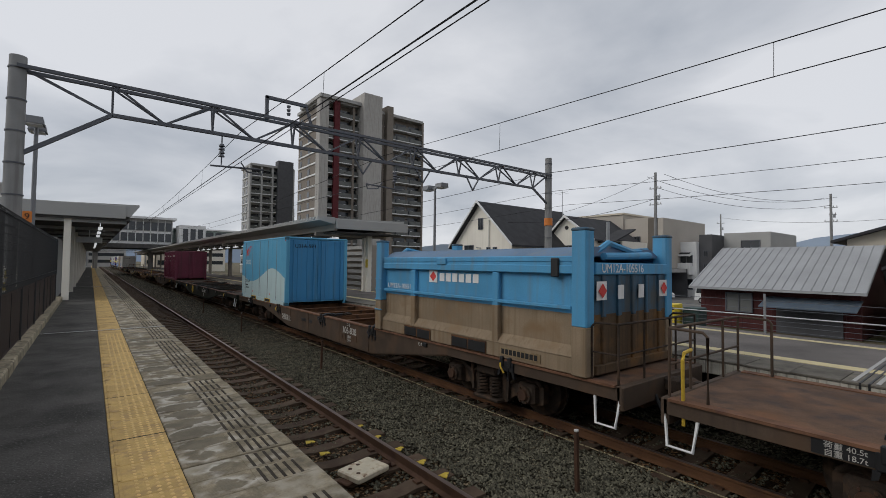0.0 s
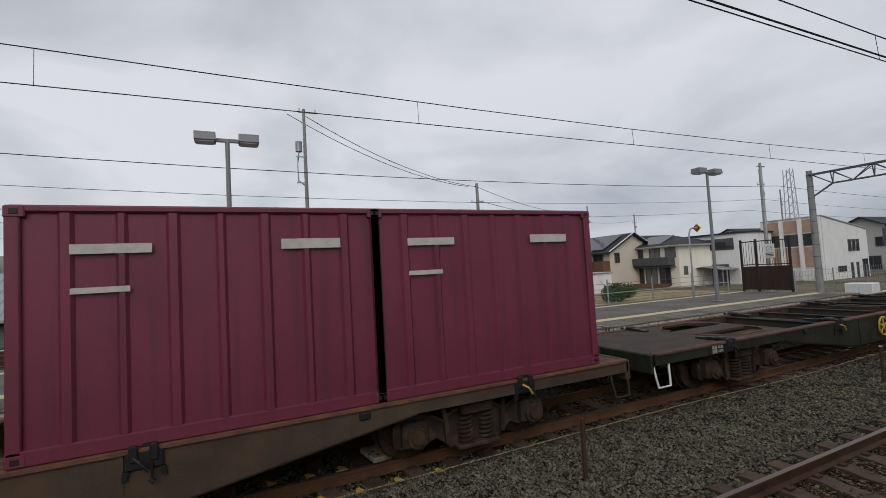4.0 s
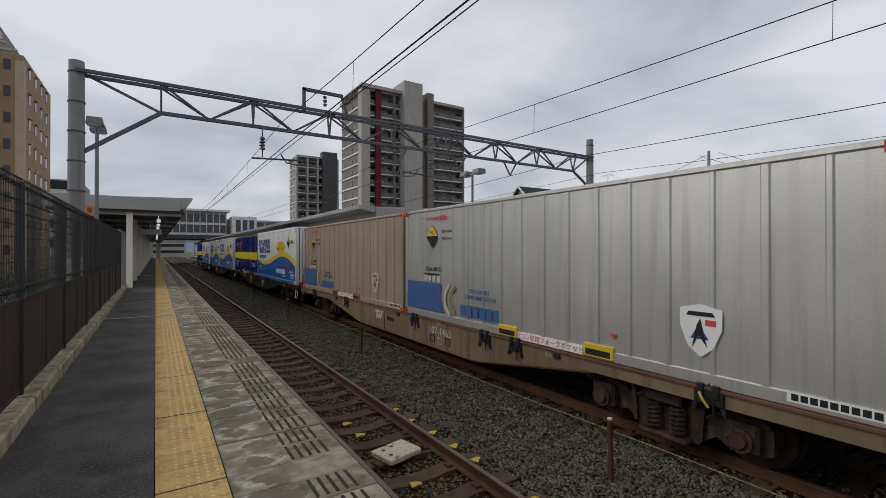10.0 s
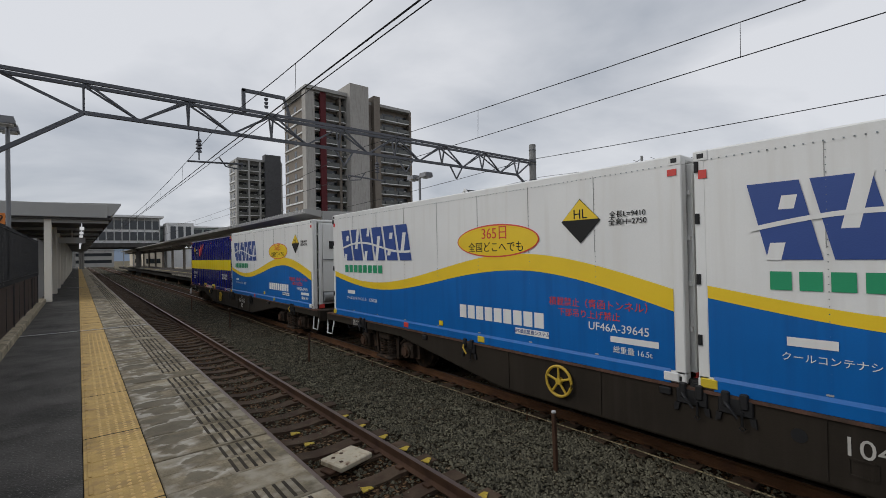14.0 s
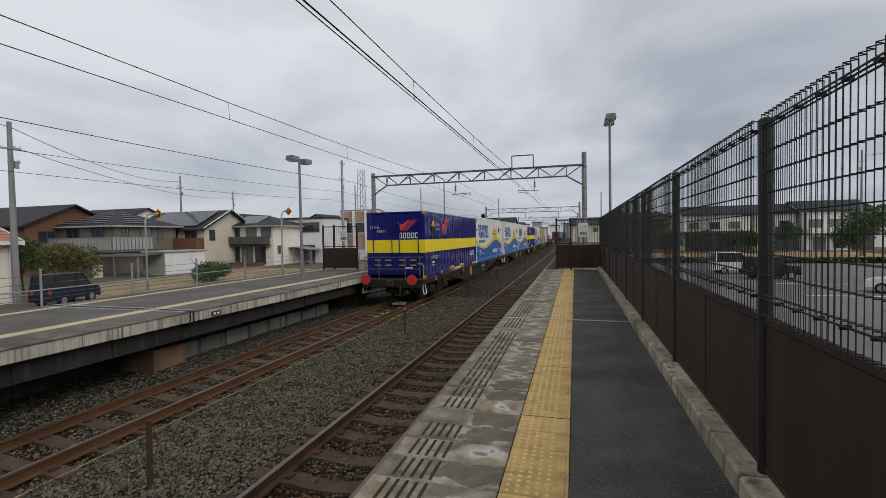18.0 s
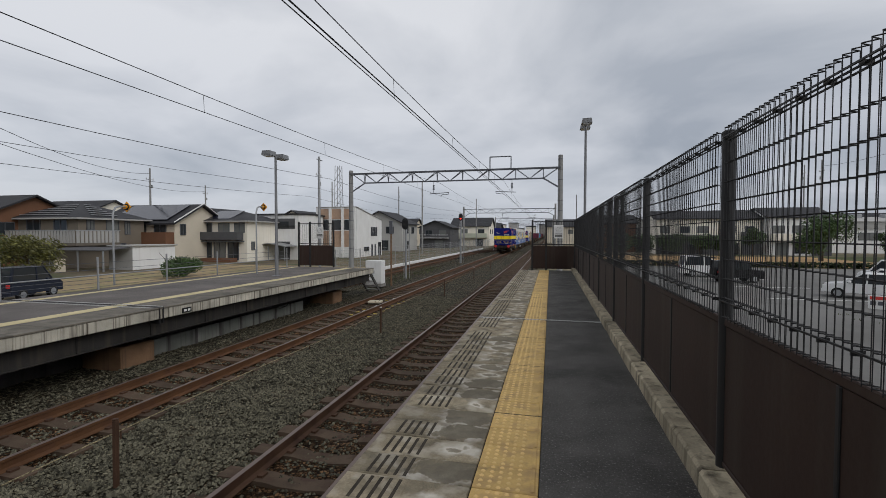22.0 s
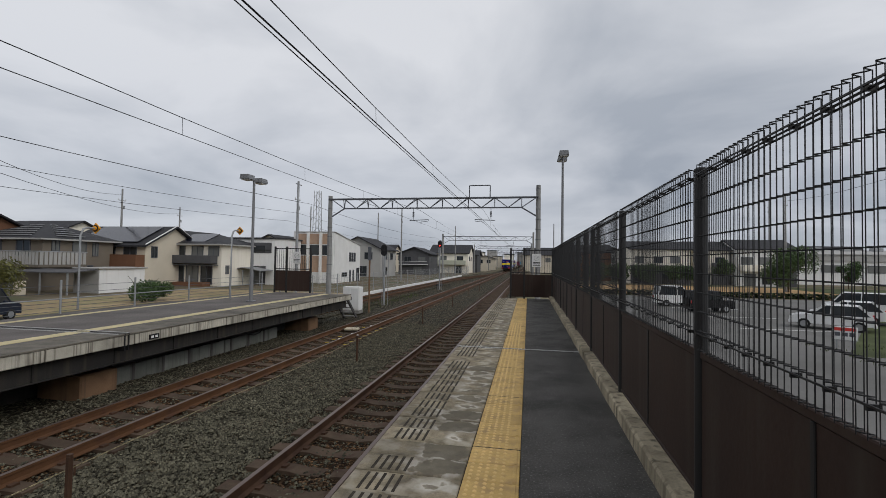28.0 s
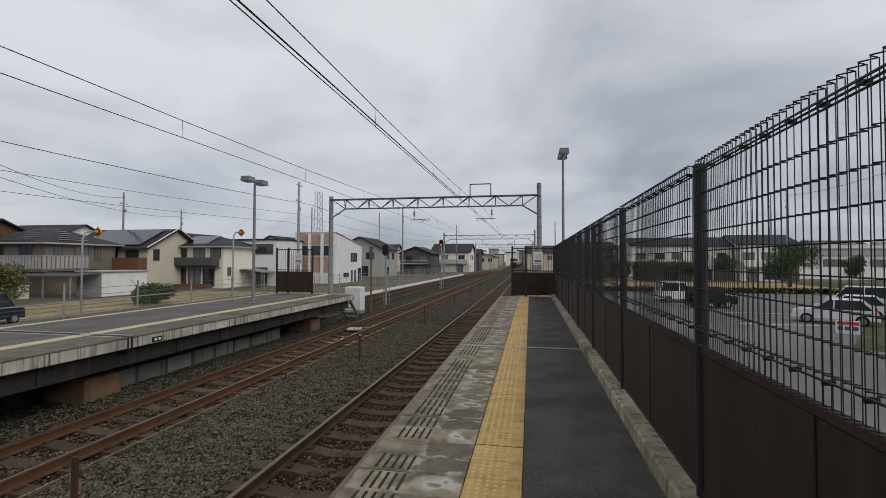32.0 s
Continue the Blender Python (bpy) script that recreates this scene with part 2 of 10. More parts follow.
def gravel(name, tones, scale):
    """Crushed stone: each cell a stone of its own grey, dark gaps between, rust-brown dust along both tracks."""
    m = bpy.data.materials.new(name)
    m.use_nodes = True
    n, l = m.node_tree.nodes, m.node_tree.links
    b = n["Principled BSDF"]
    b.inputs["Roughness"].default_value = 0.95
    b.inputs["Specular IOR Level"].default_value = 0.15
    tc = n.new("ShaderNodeTexCoord")
    warp = n.new("ShaderNodeTexNoise"); warp.inputs["Scale"].default_value = 30
    add = n.new("ShaderNodeMix"); add.data_type = "RGBA"; add.inputs[0].default_value = 0.02
    l.new(tc.outputs["Object"], warp.inputs["Vector"]); l.new(tc.outputs["Object"], add.inputs[6]); l.new(warp.outputs["Color"], add.inputs[7])
    vo = n.new("ShaderNodeTexVoronoi"); vo.inputs["Scale"].default_value = scale
    ve = n.new("ShaderNodeTexVoronoi"); ve.feature = "DISTANCE_TO_EDGE"; ve.inputs["Scale"].default_value = scale
    for v in (vo, ve):
        l.new(add.outputs[2], v.inputs["Vector"])
    cr = n.new("ShaderNodeValToRGB")
    cr.color_ramp.elements[0].color, cr.color_ramp.elements[1].color = (*tones[0], 1), (*tones[2], 1)
    cr.color_ramp.elements.new(0.55).color = (*tones[1], 1)
    sp = n.new("ShaderNodeSeparateColor")
    l.new(vo.outputs["Color"], sp.inputs[0]); l.new(sp.outputs[0], cr.inputs[0])
    gap = n.new("ShaderNodeMapRange"); gap.inputs[1].default_value, gap.inputs[2].default_value, gap.inputs[3].default_value = 0.0, 0.15, 0.12
    l.new(ve.outputs[0], gap.inputs[0])
    mul = n.new("ShaderNodeMix"); mul.data_type, mul.blend_type = "RGBA", "MULTIPLY"; mul.inputs[0].default_value = 1
    l.new(cr.outputs[0], mul.inputs[6]); l.new(gap.outputs[0], mul.inputs[7])
    # rust dust: strongest between the rails
    xyz = n.new("ShaderNodeSeparateXYZ"); l.new(tc.outputs["Object"], xyz.inputs[0])
    near = []
    for c, k in ((NT, 0.75), (FT, 0.95)):
        d = n.new("ShaderNodeMath"); d.operation = "SUBTRACT"; d.inputs[1].default_value = c; l.new(xyz.outputs["X"], d.inputs[0])
        a = n.new("ShaderNodeMath"); a.operation = "ABSOLUTE"; l.new(d.outputs[0], a.inputs[0])
        r = n.new("ShaderNodeMapRange"); r.inputs[1].default_value, r.inputs[2].default_value, r.inputs[3].default_value, r.inputs[4].default_value = 0.5, 1.15, k, 0.0
        l.new(a.outputs[0], r.inputs[0]); near.append(r)
    mx = n.new("ShaderNodeMath"); mx.operation = "MAXIMUM"; l.new(near[0].outputs[0], mx.inputs[0]); l.new(near[1].outputs[0], mx.inputs[1])
    big = n.new("ShaderNodeTexNoise"); big.inputs["Scale"].default_value = 0.9; big.inputs["Detail"].default_value = 5
    l.new(tc.outputs["Object"], big.inputs["Vector"])
    bm = n.new("ShaderNodeMapRange"); bm.inputs[1].default_value, bm.inputs[2].default_value = 0.35, 0.7; l.new(big.outputs["Fac"], bm.inputs[0])
    rust = n.new("ShaderNodeMath"); rust.operation = "MULTIPLY_ADD"; rust.inputs[1].default_value = 0.38
    l.new(bm.outputs[0], rust.inputs[0]); l.new(mx.outputs[0], rust.inputs[2])
    tint = n.new("ShaderNodeMix"); tint.data_type, tint.blend_type = "RGBA", "MULTIPLY"
    tint.inputs[7].default_value = (0.95, 0.56, 0.38, 1)
    l.new(rust.outputs[0], tint.inputs[0]); l.new(mul.outputs[2], tint.inputs[6])
    l.new(tint.outputs[2], b.inputs["Base Color"])
    bp = n.new("ShaderNodeBump"); bp.inputs["Strength"].default_value, bp.inputs["Distance"].default_value = 1.0, 0.03
    l.new(gap.outputs[0], bp.inputs["Height"]); l.new(bp.outputs[0], b.inputs["Normal"])
    return m


BALLAST = gravel("ballast bed", ((0.019, 0.0172, 0.011), (0.072, 0.066, 0.044), (0.25, 0.235, 0.165)), 24.0)
STONE = mat("ballast stone", (0.110, 0.102, 0.072), 0.9, var=0.35, scale=5, bump=0.3, bscale=60, island=0.7)
SLEEPER = mat("sleeper concrete", (0.090, 0.063, 0.043), 0.9, var=0.25, scale=3, bump=0.3, bscale=50, dirt=(0.065, 0.04, 0.028), obj=0.25)
RAIL_RUST = mat("rusty rail", (0.095, 0.053, 0.034), 0.75, 0.3, var=0.25, scale=2, bscale=80, dirt=(0.06, 0.033, 0.024))
RAIL_FAR = mat("orange rusty rail", (0.13, 0.064, 0.032), 0.8, 0.2, var=0.25, scale=2, bscale=80, dirt=(0.10, 0.05, 0.03))
RAIL_TOP = mat("worn rail head", (0.17, 0.125, 0.105), 0.42, 0.7, var=0.1)
SLAB = mat("edge slab concrete", (0.275, 0.232, 0.160), 0.85, var=0.4, scale=4.5, bump=0.5, bscale=70, dirt=(0.135, 0.115, 0.082), obj=0.22, patch=((0.34, 0.305, 0.24), 0.50, 0.66, 5.0), damp=((0.67, 0.0), (0.17, 0.11), (0.160, 0.140, 0.105), (0.50, 0.465, 0.40)))
SLAB_F = mat("old edge slab", (0.158, 0.143, 0.118), 0.85, var=0.3, scale=2.2, bump=0.3, bscale=70, dirt=(0.098, 0.089, 0.073), obj=0.25)
GROOVE = mat("dark groove", (0.048, 0.040, 0.030), 0.9, var=0.4, scale=9)
TACTILE = mat("yellow tactile tile", (0.56, 0.375, 0.135), 0.75, var=0.16, scale=5, bump=0.35, bscale=80, dirt=(0.40, 0.265, 0.115), obj=0.10, patch=((0.22, 0.155, 0.08), 0.62, 0.80, 7.0), spec=0.3)
# Dots paler than the tile: wear, and light on their tops painted in.
TACT_DOT = mat("worn tactile dot", (0.70, 0.49, 0.21), 0.7, var=0.15, scale=5)
YLINE = mat("faded yellow tile", (0.56, 0.48, 0.28), 0.8, var=0.15, scale=2)
KERB = mat("kerb concrete", (0.40, 0.345, 0.245), 0.9, var=0.3, scale=2.5, bump=0.6, bscale=50, streak=(0.10, 0.085, 0.06), obj=0.15, sfreq=4.0, dirt=(0.20, 0.17, 0.12))
CONC = mat("weathered concrete", (0.27, 0.26, 0.24), 0.9, var=0.2, scale=1.2, bump=0.25, streak=(0.13, 0.12, 0.11))
CONC_EDGE = mat("stained platform edge", (0.48, 0.45, 0.38), 0.9, var=0.25, scale=3, streak=(0.075, 0.062, 0.048), obj=0.15, sfreq=6.5)
# Darker than CONC: shade under platforms and canopies is put into this tone.
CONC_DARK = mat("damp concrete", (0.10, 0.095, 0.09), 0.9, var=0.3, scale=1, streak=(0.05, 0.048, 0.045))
PIER = mat("brown pier concrete", (0.20, 0.12, 0.07), 0.9, var=0.3, scale=1.5, streak=(0.09, 0.06, 0.045))
BROWN = mat("dark brown coated steel", (0.036, 0.0205, 0.0155), 0.65, var=0.2, scale=1.2, bump=0.12, bscale=30, obj=0.10, spec=0.25, streak=(0.045, 0.033, 0.026))
BLACK = mat("black coated steel", (0.008, 0.008, 0.009), 0.6, var=0.1, bump=0.03)
POLE = mat("grey concrete pole", (0.27, 0.27, 0.265), 0.85, var=0.12, scale=2, streak=(0.17, 0.165, 0.16))
STEEL = mat("painted grey steel", (0.11, 0.115, 0.13), 0.6, 0.3, var=0.15)
GALV = mat("galvanised steel", (0.34, 0.35, 0.36), 0.5, 0.6, var=0.12)
LAMP_GREY = mat("grey lamp housing", (0.20, 0.205, 0.215), 0.5, 0.2, var=0.06)
WIRE = mat("wire", (0.02, 0.02, 0.022), 0.6, 0.5, var=0.05, bump=0.0)
CERAMIC = mat("white insulator", (0.55, 0.55, 0.54), 0.3, var=0.05)
WHITE = mat("white paint", (0.74, 0.74, 0.73), 0.6, var=0.05, scale=1, bump=0.03, streak=(0.66, 0.65, 0.63))
OFFWHITE = mat("off-white plaster", (0.80, 0.755, 0.66), 0.85, var=0.06, scale=0.6, bump=0.15, streak=(0.73, 0.68, 0.59))
CREAM = mat("cream plaster", (0.60, 0.54, 0.44), 0.85, var=0.07, scale=0.6, bump=0.15)
GREYPL = mat("stained grey plaster", (0.60, 0.565, 0.475), 0.9, var=0.22, scale=1.1, bump=0.2, streak=(0.46, 0.42, 0.345), dirt=(0.45, 0.41, 0.33), patch=((0.52, 0.475, 0.385), 0.5, 0.66, 0.8))
PANEL_G = mat("grey trough panel", (0.195, 0.20, 0.182), 0.8, var=0.25, scale=1.5, streak=(0.07, 0.068, 0.06), obj=0.15)
TAUPE_D = mat("dark taupe siding", (0.15, 0.13, 0.108), 0.8, var=0.1, scale=0.5)
BROWNPL = mat("reddish brown siding", (0.17, 0.085, 0.05), 0.8, var=0.12, scale=0.6)
TAUPE = mat("taupe siding", (0.30, 0.265, 0.225), 0.8, var=0.08, scale=0.5)
TAUPE_L = mat("light taupe render", (0.43, 0.39, 0.34), 0.85, var=0.07, scale=0.5)
TAUPE_B = mat("brown taupe siding", (0.19, 0.162, 0.13), 0.8, var=0.1, scale=0.5)
GREYWALL = mat("grey wall", (0.38, 0.375, 0.36), 0.8, var=0.08, scale=0.4)
DARKWALL = mat("charcoal wall", (0.09, 0.09, 0.095), 0.7, var=0.1)
REDWALL = mat("dark red corrugated wall", (0.075, 0.022, 0.021), 0.7, var=0.2, scale=2)
ROOF_DK = mat("charcoal roof tiles", (0.034, 0.034, 0.038), 0.7, var=0.2, scale=2)
ROOF_BLK = mat("black slate roof", (0.04, 0.04, 0.043), 0.75, var=0.2, scale=1.5)
ROOF_OR = mat("orange roof tiles", (0.48, 0.21, 0.125), 0.75, var=0.18, scale=1.5, island=0.15, dirt=(0.38, 0.18, 0.115))
ROOF_MET = mat("pale metal roofing", (0.33, 0.335, 0.34), 0.45, 0.2, var=0.1, scale=1)
SOLAR = glass("solar panel", (0.02, 0.022, 0.035), 0.15)
PANE = glass("window pane")
PANE_L = glass("curtained pane", (0.16, 0.165, 0.16), 0.12)
TYRE = mat("rubber", (0.02, 0.02, 0.02), 0.8, var=0.1)
BARK = mat("bark", (0.09, 0.065, 0.045), 0.9, var=0.3, scale=6, bump=0.5)
LEAF = mat("leaves", (0.055, 0.10, 0.028), 0.6, var=0.2, scale=2, island=0.45)
LEAF_Y = mat("yellowing leaves", (0.12, 0.12, 0.03), 0.6, var=0.3, scale=2, island=0.45)
GRASS = mat("grass blades", (0.09, 0.11, 0.04), 0.8, var=0.3, island=0.35)
YELLOW = mat("yellow paint", (0.62, 0.46, 0.03), 0.5, var=0.06)
AMBER = mat("amber warning paint", (0.78, 0.33, 0.015), 0.5, var=0.05)
ORANGE = mat("orange paint", (0.66, 0.20, 0.03), 0.5, var=0.06)
RED = mat("red paint", (0.50, 0.03, 0.03), 0.45, var=0.06)
INK = mat("black lettering", (0.02, 0.02, 0.02), 0.7, var=0.02)


# ---- mesh building ----
class Mesh:
    def __init__(self):
        self.v, self.f = [], []

    def add(self, v, f):
        k = len(self.v)
        self.v += [tuple(p) for p in v]
        self.f += [tuple(i + k for i in q) for q in f]
        return self

    def box(self, x0, y0, z0, x1, y1, z1):
        return self.add([(x, y, z) for z in (z0, z1) for y in (y0, y1) for x in (x0, x1)],
                        [(0, 2, 3, 1), (4, 5, 7, 6), (0, 1, 5, 4), (2, 6, 7, 3), (0, 4, 6, 2), (1, 3, 7, 5)])

    def cbox(self, x0, y0, z0, x1, y1, z1, c=0.01):
        """A box whose upright and top edges are chamfered by c."""
        def ring(z, d):
            a, b, e, g = x0 + d, x1 - d, y0 + d, y1 - d
            k = c
            return [(a + k, e, z), (b - k, e, z), (b, e + k, z), (b, g - k, z), (b - k, g, z), (a + k, g, z), (a, g - k, z), (a, e + k, z)]
        rows = [ring(z0, c), ring(z0 + c, 0), ring(z1 - c, 0), ring(z1, c)]
        v = [p for r in rows for p in r]
        f = [tuple(range(7, -1, -1)), tuple(range(24, 32))]
        for r in range(3):
            for i in range(8):
                j = (i + 1) % 8
                f.append((r * 8 + i, r * 8 + j, r * 8 + 8 + j, r * 8 + 8 + i))
        return self.add(v, f)

    def prism(self, pts, axis, a, b):
        """A polygon (two coordinates in the order of the other axes) drawn out along an axis from a to b."""
        def at(p, h):
            return {"x": (h, p[0], p[1]), "y": (p[0], h, p[1]), "z": (p[0], p[1], h)}[axis]
        n = len(pts)
        v = [at(p, a) for p in pts] + [at(p, b) for p in pts]
        f = [tuple(range(n)), tuple(range(2 * n - 1, n - 1, -1))] + [(i, i + n, (i + 1) % n + n, (i + 1) % n) for i in range(n)]
        return self.add(v, f)

    def cyl(self, p, q, r, r2=None, n=10):
        p, q, r2 = Vector(p), Vector(q), r if r2 is None else r2
        w = (q - p).normalized()
        u = w.orthogonal().normalized()
        t = w.cross(u)
        v = []
        for c, k in ((p, r), (q, r2)):
            v += [c + (u * math.cos(2 * math.pi * i / n) + t * math.sin(2 * math.pi * i / n)) * k for i in range(n)]
        return self.add(v, [tuple(range(n - 1, -1, -1)), tuple(range(n, 2 * n))] + [(i, (i + 1) % n, (i + 1) % n + n, i + n) for i in range(n)])

    def tube(self, path, r, n=6):
        path = [Vector(p) for p in path]
        v = []
        for i, c in enumerate(path):
            w = (path[min(i + 1, len(path) - 1)] - path[max(i - 1, 0)]).normalized()
            u = Vector((0, 0, 1)).cross(w)
            u = u.normalized() if u.length > 0.05 else Vector((1, 0, 0))
            t = w.cross(u)
            v += [c + (u * math.cos(2 * math.pi * k / n) + t * math.sin(2 * math.pi * k / n)) * r for k in range(n)]
        f = [tuple(range(n - 1, -1, -1)), tuple(range(len(v) - n, len(v)))]
        for i in range(len(path) - 1):
            f += [(i * n + k, i * n + (k + 1) % n, i * n + n + (k + 1) % n, i * n + n + k) for k in range(n)]
        return self.add(v, f)

    def bar(self, p, q, w, h=None):
        """A square bar from p to q."""
        p, q, h = Vector(p), Vector(q), h or w
        d = (q - p).normalized()
        u = Vector((0, 0, 1)).cross(d)
        u = u.normalized() if u.length > 0.02 else Vector((1, 0, 0))
        t = d.cross(u)
        v = [c + u * a * w / 2 + t * b * h / 2 for c in (p, q) for a, b in ((-1, -1), (1, -1), (1, 1), (-1, 1))]
        return self.add(v, [(3, 2, 1, 0), (4, 5, 6, 7), (0, 1, 5, 4), (1, 2, 6, 5), (2, 3, 7, 6), (3, 0, 4, 7)])

    def ball(self, c, r, n=8, m=5, sz=1.0):
        v = [(c[0], c[1], c[2] - r * sz)]
        for i in range(1, m):
            a = math.pi * i / m
            v += [(c[0] + r * math.sin(a) * math.cos(2 * math.pi * k / n), c[1] + r * math.sin(a) * math.sin(2 * math.pi * k / n), c[2] - r * sz * math.cos(a)) for k in range(n)]
        v.append((c[0], c[1], c[2] + r * sz))
        f = [(0, 1 + (k + 1) % n, 1 + k) for k in range(n)]
        for i in range(m - 2):
            f += [(1 + i * n + k, 1 + i * n + (k + 1) % n, 1 + i * n + n + (k + 1) % n, 1 + i * n + n + k) for k in range(n)]
        e = len(v) - 1
        f += [(e, e - n + k, e - n + (k + 1) % n) for k in range(n)]
        return self.add(v, f)

    def data(self, name, material):
        me = bpy.data.meshes.new(name)
        me.from_pydata(self.v, [], self.f)
        if material:
            me.materials.append(material)
        me.polygons.foreach_set("use_smooth", [True] * len(me.polygons))
        me.set_sharp_from_angle(angle=radians(32))
        return me


# The neighbourhood plan is fitted to the camera's view; SITE scales it 1.45 about the eye into the world.
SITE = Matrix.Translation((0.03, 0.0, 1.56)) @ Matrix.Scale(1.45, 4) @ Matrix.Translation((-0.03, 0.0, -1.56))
HERE = Matrix()
lay = HERE


def part(name, m, material, parent, label=""):
    ob = new(name, m.data(name, material))
    ob.parent = parent
    if label:
        ob["label"] = label
    return ob


def thing(name, label, category, at=None, group="", kind=""):
    ob = new(name)
    ob.matrix_basis = lay @ (at or Matrix())
    return tagged(ob, label, category, group, kind)


def whole(name, m, material, label, category, group="", kind="", at=None):
    ob = new(name, m.data(name, material))
    ob.matrix_basis = lay @ (at or Matrix())
    return tagged(ob, label, category, group, kind)


def pieces(name, m, material, parent, poses):
    """Objects of their own on one mesh, one for each pose."""
    me = m.data(name, material) if isinstance(m, Mesh) else m
    for p in poses:
        ob = new(name, me)
        ob.parent = parent
        ob.matrix_basis = p
    return me


def text(name, s, size, at, material, parent, thick=0.004, align="CENTER"):
    """Lettering as a thin mesh: x to the right, y up, facing +z of its pose."""
    cu = bpy.data.curves.new(name, "FONT")
    cu.body, cu.size, cu.extrude, cu.align_x, cu.align_y = s, size, thick / 2, align, "CENTER"
    cu.resolution_u = 3
    tmp = bpy.data.objects.new("lettering", cu)
    me = bpy.data.meshes.new_from_object(tmp)
    bpy.data.objects.remove(tmp)
    me.materials.clear()
    me.materials.append(material)
    ob = new(name, me)
    ob.parent, ob.matrix_basis = parent, at
    return ob


# ---- ground, tracks ----
g = Mesh()
prof = [(-1600, LOW), (-3.2, LOW), (-1.3, -1.5), (14.3, -1.5), (16.4, LOW), (1600, LOW)]
ys = [-1800, 1800]
g.add([(x, y, z) for y in ys for x, z in prof], [(i, i + 1, i + 7, i + 6) for i in range(5)])
whole("ground", g, EARTH, "dry earth ground beside and below the railway", "ground", kind="structure")


def bed_height(x, y):
    h = BED + 0.03 * noise.noise((x * 1.3, y * 1.3, 0)) + 0.03 * noise.noise((x * 4, y * 4, 3))
    h -= 0.10 * max(0.0, min(1.0, (x - FT - 1.25) / 0.9))
    for c in (NT, FT):
        if abs(x - c) < 1.0:
            h -= 0.025
    return h


g = Mesh()
bx = [1.0 + 0.16 * i for i in range(58)]
by = [-300, -200, -140, -100, -70, -50, -40] + [-30 + 0.25 * i for i in range(221)] + [30, 40, 60, 90, 130, 200, 300]
g.add([(x, y, bed_height(x, y)) for y in by for x in bx],
      [(r * 58 + c, r * 58 + c + 1, r * 58 + 59 + c, r * 58 + 58 + c) for r in range(len(by) - 1) for c in range(57)])
whole("ballast_bed", g, BALLAST, "dark grey ballast bed under the two tracks", "ballast", kind="stuff")

rng = random.Random(4)
g = Mesh()
for k in range(80000):
    y = rng.choice((rng.gauss(0, 6), rng.uniform(-20, 16)))
    x = rng.choice((rng.uniform(1.35, 9.3), rng.uniform(3.6, 6.1)))
    if abs(y) > 30:
        continue
    r = rng.uniform(0.014, 0.030)
    z = bed_height(x, y) + r * 0.35
    a = rng.uniform(0, 6.28)
    v = []
    for dx, dy, dz in ((1, 0, 0.1), (0.1, 1, -0.1), (-1, 0.1, 0.1), (-0.1, -1, 0), (0.2, 0.1, 0.8), (0, 0, -0.8)):
        s = r * rng.uniform(0.75, 1.35)
        v.append((x + s * (dx * math.cos(a) - dy * math.sin(a)), y + s * (dx * math.sin(a) + dy * math.cos(a)), z + s * dz))
    g.add(v, [(0, 1, 4), (1, 2, 4), (2, 3, 4), (3, 0, 4), (1, 0, 5), (2, 1, 5), (3, 2, 5), (0, 3, 5)])
whole("ballast_stones", g, STONE, "loose grey crushed stones on the ballast bed", "gravel", kind="stuff")

RAIL_PROF = [(-0.065, 0), (0.065, 0), (0.065, 0.012), (0.012, 0.035), (0.012, 0.105), (0.033, 0.118), (0.033, 0.148), (-0.033, 0.148), (-0.033, 0.118), (-0.012, 0.105), (-0.012, 0.035), (-0.065, 0.012)]
for c, nm in ((NT, "near"), (FT, "far")):
    track = thing("railway_track", "narrow-gauge railway track with rusty rails on brown concrete sleepers", "track", kind="structure")
    for s in (-0.566, 0.566):
        g = Mesh().prism([(c + s + px, RAIL - 0.148 + pz) for px, pz in RAIL_PROF], "y", -320, 320)
        r_ob = part("rail", g, RAIL_RUST if c == NT else RAIL_FAR, track)
        part("rail_head", Mesh().box(c + s - 0.03, -320, RAIL - 0.001, c + s + 0.03, 320, RAIL + 0.003), RAIL_TOP, r_ob, "worn bright rail head")
    sl = Mesh().prism([(-1.0, 0), (1.0, 0), (0.98, 0.11), (0.35, 0.11), (0.2, 0.085), (-0.2, 0.085), (-0.35, 0.11), (-0.98, 0.11)], "y", -0.12, 0.12)
    far_sl = Mesh()
    poses = []
    for i in range(-330, 331):
        y = i * 0.6 + 0.2
        if abs(y) < 33:
            poses.append(pose(c, y, RAIL - 0.148 - 0.105))
        elif abs(y) < 190:
            far_sl.box(c - 1, y - 0.12, RAIL - 0.26, c + 1, y + 0.12, RAIL - 0.15)
    pieces("sleeper", sl, SLEEPER, track, poses)
    tagged(part("far_sleepers", far_sl, SLEEPER, track), kind="stuff")
    clip = Mesh()
    for i in range(-40, 41):
        y = i * 0.6 + 0.2
        for s in (-0.566, 0.566):
            for d in (-0.11, 0.11):
                clip.box(c + s + d - 0.035, y - 0.05, RAIL - 0.15, c + s + d + 0.035, y + 0.05, RAIL - 0.115)
    tagged(part("rail_clips", clip, RAIL_RUST, track), kind="stuff")

